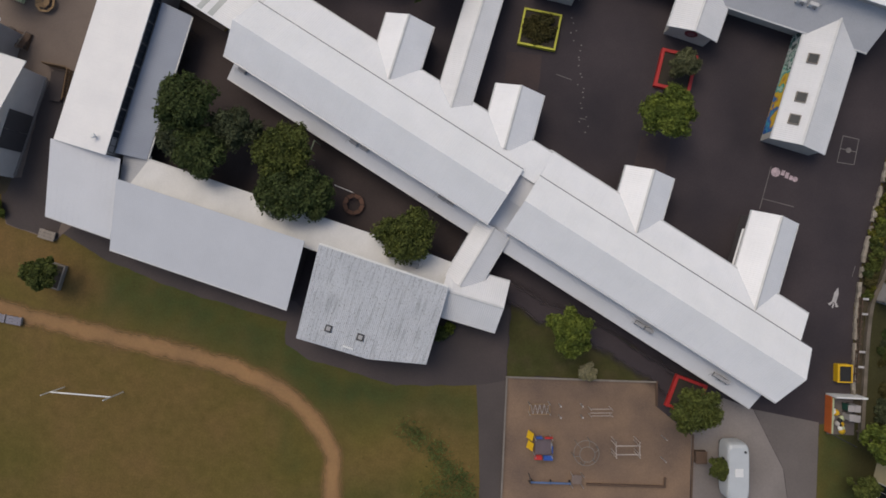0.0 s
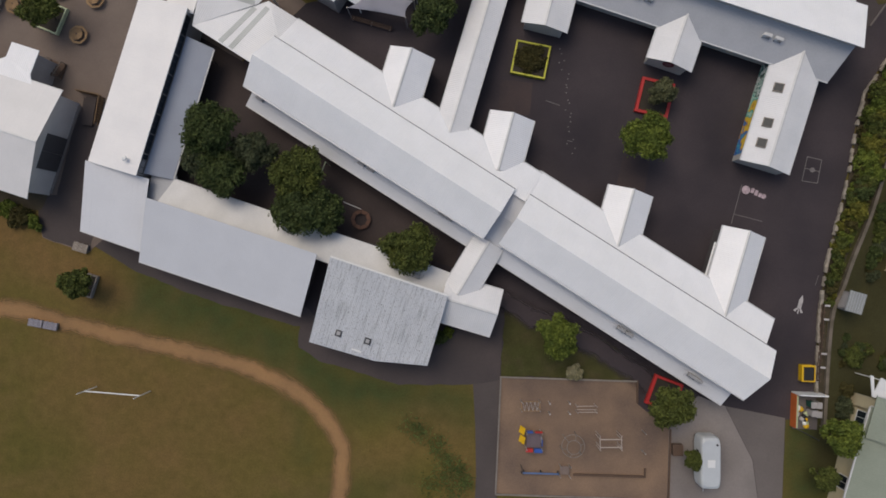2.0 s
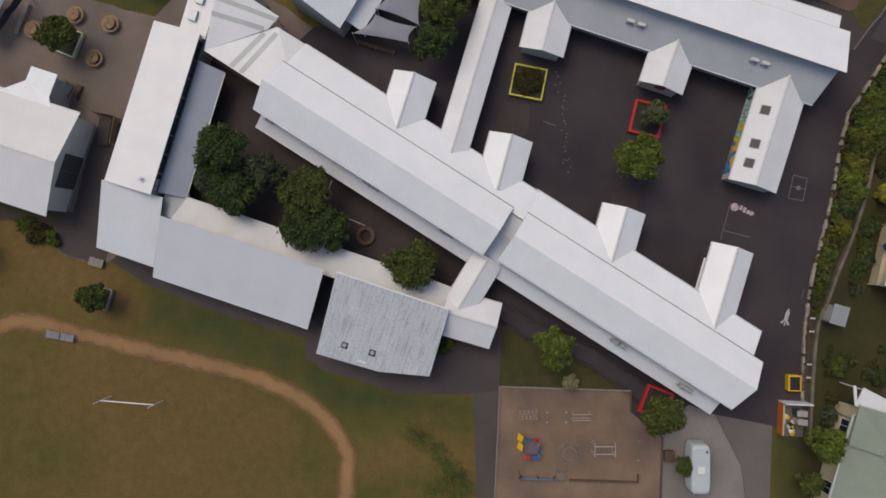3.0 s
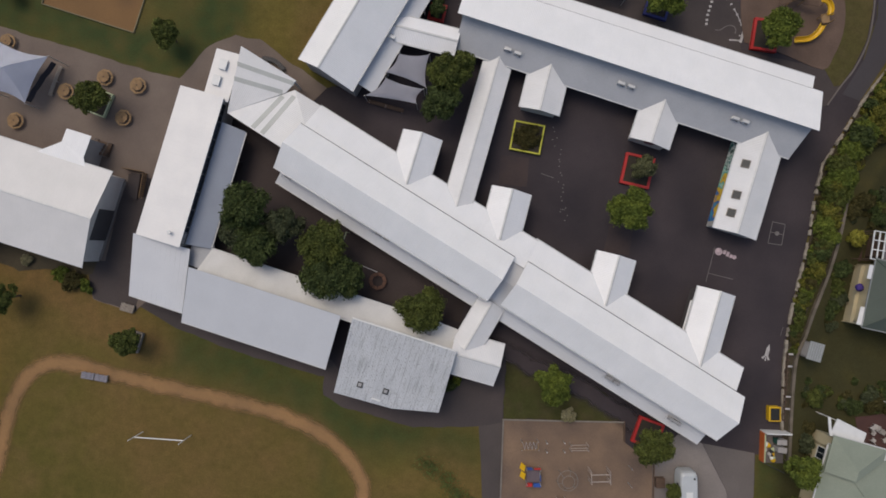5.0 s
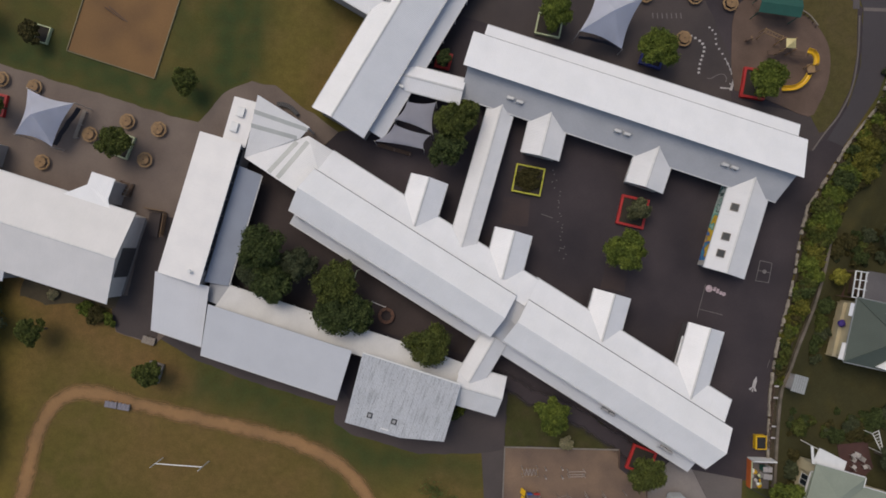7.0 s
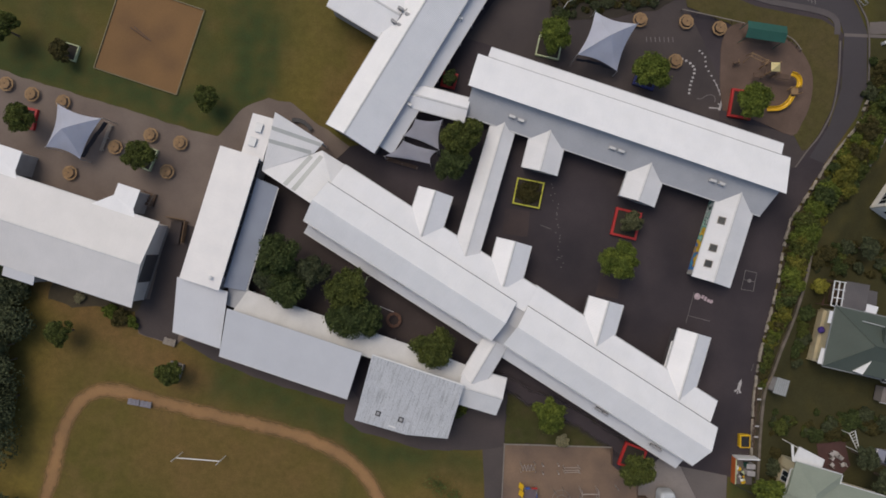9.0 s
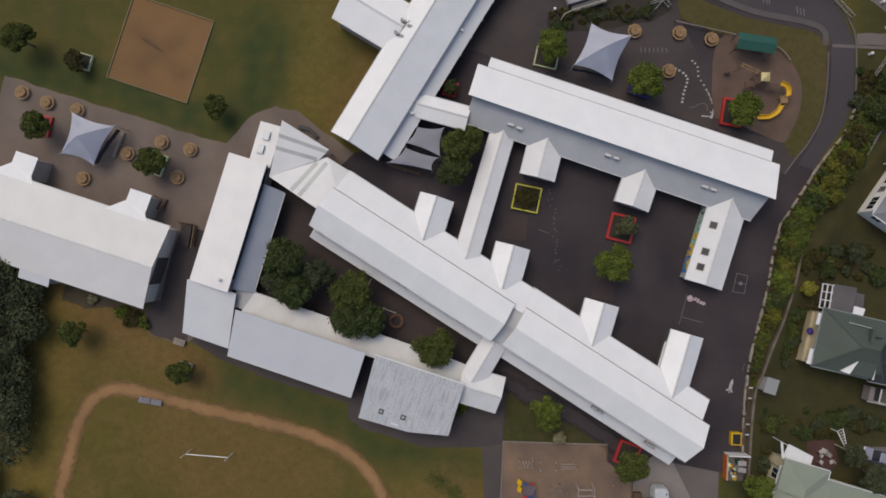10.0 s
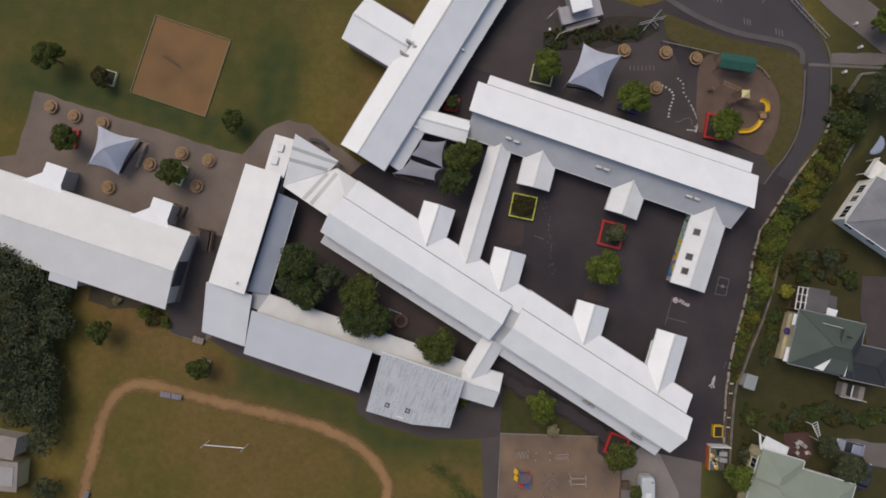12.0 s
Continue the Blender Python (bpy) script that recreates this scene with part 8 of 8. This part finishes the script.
h3 = thing("house", pose(53.0, 23.25, -1.3, 0, 0, 58), "white weatherboard house with a grey tiled roof", "house")
e3 = 3.9
for pts, al in (([(-0.5, -11, e3), (8.0, -11, e3), (8.0, -5.5, e3 + 1.9), (4, -5.5, e3 + 1.9)], (1, 0, 0)), ([(8.0, 0, e3), (-0.5, 0, e3), (4, -5.5, e3 + 1.9), (8.0, -5.5, e3 + 1.9)], (1, 0, 0)), ([(-0.5, 0, e3), (-0.5, -11, e3), (4, -5.5, e3 + 1.9)], (0, 1, 0))):
    part("roof", slab(pts, 0.1, al), M["tile_roof"], h3)
for a, b in (((-0.5, 0), (4, -5.5)), ((-0.5, -11), (4, -5.5)), ((4, -5.5), (8, -5.5))):
    part("ridge_cap", tube((a[0], a[1], e3 + 0.02 + 1.9 * (a[0] > 0)), (b[0], b[1], e3 + 1.92), 0.1, n=6), M["tile_roof"], h3)
for bm in wall_ring([(0.15, -10.8), (7.8, -10.8), (7.8, -0.15), (0.15, -0.15)], 0, [e3 - 0.1] * 4, 0.2):
    part("wall", bm, M["wall_white"], h3)
for x, w in ((0.6, 2.2), (3.6, 1.1), (5.2, 1.5)):
    window(h3, pose(x + w, -0.15, 1.3, 0, 0, 180), w, 1.5, 2, "white")
for y in (-1.2, -5.5):
    window(h3, pose(0.15, y, 1.3, 0, 0, -90), 1.5, 1.3, 1, "white")
part("gutter", box(-0.5, 0.005, e3 - 0.14, 8.0, 0.14, e3 - 0.01), M["white"], h3)
part("gutter", box(-0.64, -11, e3 - 0.14, -0.505, 0, e3 - 0.01), M["white"], h3)
part("deck", box(7.9, -3.0, 2.3, 10.9, 1.0, 2.45), M["wall_white"], h3, "white raised deck beside the house")
for x, y in ((8.1, 0.85), (10.7, 0.85), (10.7, -2.8)):
    part("post", box(x, y, 0, x + 0.1, y + 0.1, 2.29), M["white"], h3)
part("balustrade", box(7.95, 0.9, 2.46, 10.9, 0.98, 3.4), M["wall_white"], h3)
part("deck_roof", slab([(7.9, -3.0, 3.7), (10.6, -3.0, 3.7), (10.6, -0.6, 3.6), (7.9, -0.6, 3.6)], 0.08), M["white"], h3)
tp = thing("trampoline_cover", pose(58.9, 35.7, -1.3), "pale blue-grey covered frame in the garden", "cover")
part("cover", tube((0, 0, 0.7), (0, 0, 0.85), 1.8, 1.5, 14), mat("pale blue cover", (0.33, 0.37, 0.47), 0.7, 0.15, 1, 12, 0.1), tp)
for k in range(5):
    part("leg", tube((1.4 * math.cos(k * 1.257), 1.4 * math.sin(k * 1.257), 0), (1.4 * math.cos(k * 1.257), 1.4 * math.sin(k * 1.257), 0.72), 0.04, n=6), M["steel"], tp)

# pale house in the woods
hw = thing("house", pose(-78.0, -14.6, 0, 0, 0, -8), "pale flat-roofed house among trees", "house")
skillion(hw, [(-3, -3.4), (7.4, -3.2), (7.4, 0.2), (-3, 0.2)], [3.0, 3.0, 3.0, 3.0], "dusty_roof", "wall", inset=0.3)
hw2 = thing("house_wing", pose(-78.0, -23.4, 0, 0, 0, -2), "pale house wing with a big rooflight", "house")
skillion(hw2, [(0, 0), (7.5, 0), (7.5, 4.6), (0, 4.6)], [2.8, 2.8, 3.0, 3.0], "dusty_roof", "wall_cream", inset=0.3)
part("rooflight", slab([(4.6, 0.9, 2.93), (6.9, 0.9, 2.93), (6.9, 3.8, 3.03), (4.6, 3.8, 3.03)], 0.06), M["wall_grey"], hw2, "grey rooflight")

# ---- parking area edge ----
po = thing("portable_office", pose(8.76, 51.3, 0.04, 0, 0, 17.2), "small white-roofed cabin with a pale railed deck", "cabin")
M["deck_paint"] = mat("pale lilac-grey painted boards", (0.42, 0.39, 0.42), 0.7, 0.15, 1.0, 14, 0.1)
skillion(po, [(1.45, 0.75), (4.55, 0.85), (4.75, 6.2), (1.45, 6.2)], [3.0, 3.0, 3.15, 3.15], "white_roof", "wall_grey", inset=0.25)
for k in range(9):
    part("deck_board", box(0, 0.02 + 0.3 * k, 0.98, 6.55, 0.30 + 0.3 * k, 1.05), M["deck_paint"], po)
part("deck_frame", box(0.1, 0.1, 0.0, 6.45, 2.65, 0.97), M["wall_grey"], po)
part("ramp", slab([(0.6, -1.0, 0.25), (5.6, -1.0, 0.95), (5.6, -0.1, 0.95), (0.6, -0.1, 0.25)], 0.2), M["concrete"], po)
for pts in ([(-1.6, -1.9, 0.0), (-1.5, -1.8, 0.9), (-0.8, -1.2, 1.0), (0.5, -1.02, 1.25), (5.5, -1.02, 1.9)], [(-2.0, 1.6, 0.0), (-1.9, 1.65, 0.9), (-0.9, 2.2, 1.0), (0.05, 2.6, 1.9)], [(0.05, 0.05, 1.06), (0.05, 0.05, 2.0), (0.05, 2.6, 2.0)]):
    part("handrail", pipe(pts, 0.05, 6), M["steel"], po)
for x in (0.6, 2.2, 3.8, 5.4):
    part("post", tube((x, -1.02, 0), (x, -1.02, 1.25 + 0.13 * (x - 0.5)), 0.035, n=6), M["steel"], po)


bo = thing("bollard", pose(6.94, 50.8, 0.07), "small white round-topped bollard beside the ramp", "bollard")
part("post", tube((0, 0, 0), (0, 0, 0.55), 0.15, 0.15, 14), M["white"], bo)
part("cap", pipe([(0, 0, 0.552), (0, 0, 0.62)], 0.19, 14), M["white"], bo, "rounded white cap")


def rail_fence(x0, y0, x1, y1, label, n, h=1.1, braces=True):
    a, b = Vector((x0, y0, 0)), Vector((x1, y1, 0))
    root = thing("barrier_fence", pose(x0, y0, 0.05, 0, 0, math.degrees(math.atan2(y1 - y0, x1 - x0))), label, "fence")
    L = (b - a).length
    for z in (0.35, h):
        part("rail", tube((0, 0, z), (L, 0, z), 0.045, n=6), M["steel"], root)
    for k in range(n + 1):
        part("post", tube((L * k / n, 0, 0), (L * k / n, 0, h), 0.05, n=6), M["steel"], root)
        if braces and k < n:
            part("brace", tube((L * k / n, 0, h), (L * (k + 1) / n, 0.7, 0), 0.04, n=6), M["steel"], root)
    return root


rail_fence(44.4, 57.0, 50.1, 51.5, "pale steel barrier fence beside the street", 7)
rail_fence(42.0, 60.5, 44.4, 57.0, "pale steel barrier fence beside the street", 4)
rail_fence(21.2, 51.0, 23.85, 54.3, "pale steel gate frame at the parking area", 2, 1.3, False)
rail_fence(22.6, 52.7, 23.5, 51.8, "short pale steel gate frame", 2, 1.3, False)
rail_fence(20.7, 52.1, 24.6, 53.4, "short pale steel gate frame", 2, 1.3, False)
rail_fence(53.6, 43.0, 55.5, 46.1, "pale steel handrail beside the footpath", 2, 1.0, False)
rail_fence(55.5, 46.1, 58.5, 46.4, "pale steel handrail beside the footpath", 2, 1.0, False)
for line in ([(24.5, 49.75), (29.4, 48.9), (33.3, 48.2)], [(38.4, 46.9), (39.3, 46.7), (40.4, 46.0), (41.4, 44.8)]):
    edge = thing("playground_rail", pose(0, 0, 0.08), "weathered timber rail along the playground", "rail", "playground rails")
    pts = smooth_line(line, 4)
    part("rail", pipe([(x, y, 0.55) for x, y in pts], 0.08, 6), M["pale_timber"], edge)
    for x, y in pts[::2]:
        part("post", tube((x, y, 0), (x, y, 0.56), 0.06, n=6), M["timber_brown"], edge)


# ---- small things round the grounds ----
for x, y in ((55.5, 50.4), (53.2, 46.4), (54.6, 54.0)):
    ub = thing("utility_box", pose(x, y, hill(x, y) - 0.02, 0, 0, 20), "small white utility box on the verge", "utility box", "utility boxes")
    part("cabinet", box(-0.2, -0.16, 0, 0.2, 0.16, 0.6, bevel=0.02), M["white"], ub)
    part("lid", box(-0.23, -0.19, 0.601, 0.23, 0.19, 0.65, bevel=0.015), M["gutter"], ub)
    part("plinth", box(-0.26, -0.22, -0.05, 0.26, 0.22, 0.06), M["concrete"], ub)
# Bench-shaped dark strip, added to stand for a dark opening beside the entrance.
curve = smooth_line([(-29.5, 31.9), (-28.6, 31.9), (-27.6, 31.5), (-26.7, 30.6)], 5)
cb = thing("curved_bench", pose(0, 0, 0.05), "dark curved strip added for a dark opening outside the entrance roof", "bench")
for k, (p, q) in enumerate(zip(curve, curve[1:])):
    run = math.dist(p, q)
    m = pose(p[0], p[1], 0, 0, 0, math.degrees(math.atan2(q[1] - p[1], q[0] - p[0])))
    part("slat", box(0.01, -0.28, 0.42, run - 0.01, 0.28, 0.47, m), M["dark"], cb)
    if k % 3 == 1:
        part("leg", box(0.02, -0.2, 0, 0.12, 0.2, 0.42, m), M["dark"], cb)
dk2 = thing("timber_deck", pose(-16.9, 51.4, 0.02, 0, 0, -28.5), "dark brown slatted timber deck beside the wing", "deck")
for k in range(9):
    part("slat", box(-2.2 + 0.5 * k, -1.3, 0.3, -1.85 + 0.5 * k, 1.3, 0.36), M["timber_brown"], dk2)
for s in (-1.1, 1.0):
    part("joist", box(-2.3, s, 0.0, 2.3, s + 0.1, 0.295), M["timber_brown"], dk2)


def weeds():
    """Pale straggly weeds beside the path: many small blades in loose clumps."""
    r5 = random.Random(31)
    vs, fs = [], []
    for cx, cy, spread, n in ((-7.6, -18.0, 1.0, 30), (-6.4, -18.8, 1.0, 45), (-4.6, -20.1, 1.1, 60), (-3.2, -21.8, 1.0, 60), (-1.9, -22.8, 0.9, 60), (-1.2, -24.2, 0.8, 60), (-3.4, -23.6, 1.2, 50), (-5.0, -24.6, 1.2, 40), (-2.4, -25.5, 1.4, 60)):
        for _ in range(int(n * 4)):
            x, y = cx + r5.gauss(0, spread * 0.6), cy + r5.gauss(0, spread * 0.6)
            a, l, w, h = r5.uniform(0, 6.283), r5.uniform(0.08, 0.22), r5.uniform(0.025, 0.06), r5.uniform(0.05, 0.4)
            d, s, k = Vector((math.cos(a), math.sin(a), r5.uniform(0, 0.6))) * l, Vector((-math.sin(a), math.cos(a), 0)) * w, len(vs)
            c = Vector((x, y, h))
            vs.extend((c - d, c - s, c + d, c + s))
            fs.append((k, k + 1, k + 2, k + 3))
    me = bpy.data.meshes.new("weeds")
    me.from_pydata(vs, [], fs)
    me.materials.append(leaf_mat("grey-green weeds", (0.120, 0.150, 0.045), (0.070, 0.090, 0.026)))
    tagged(new("weeds", me), "straggly grey-green weeds beside the path", "weeds", kind="stuff")


weeds()
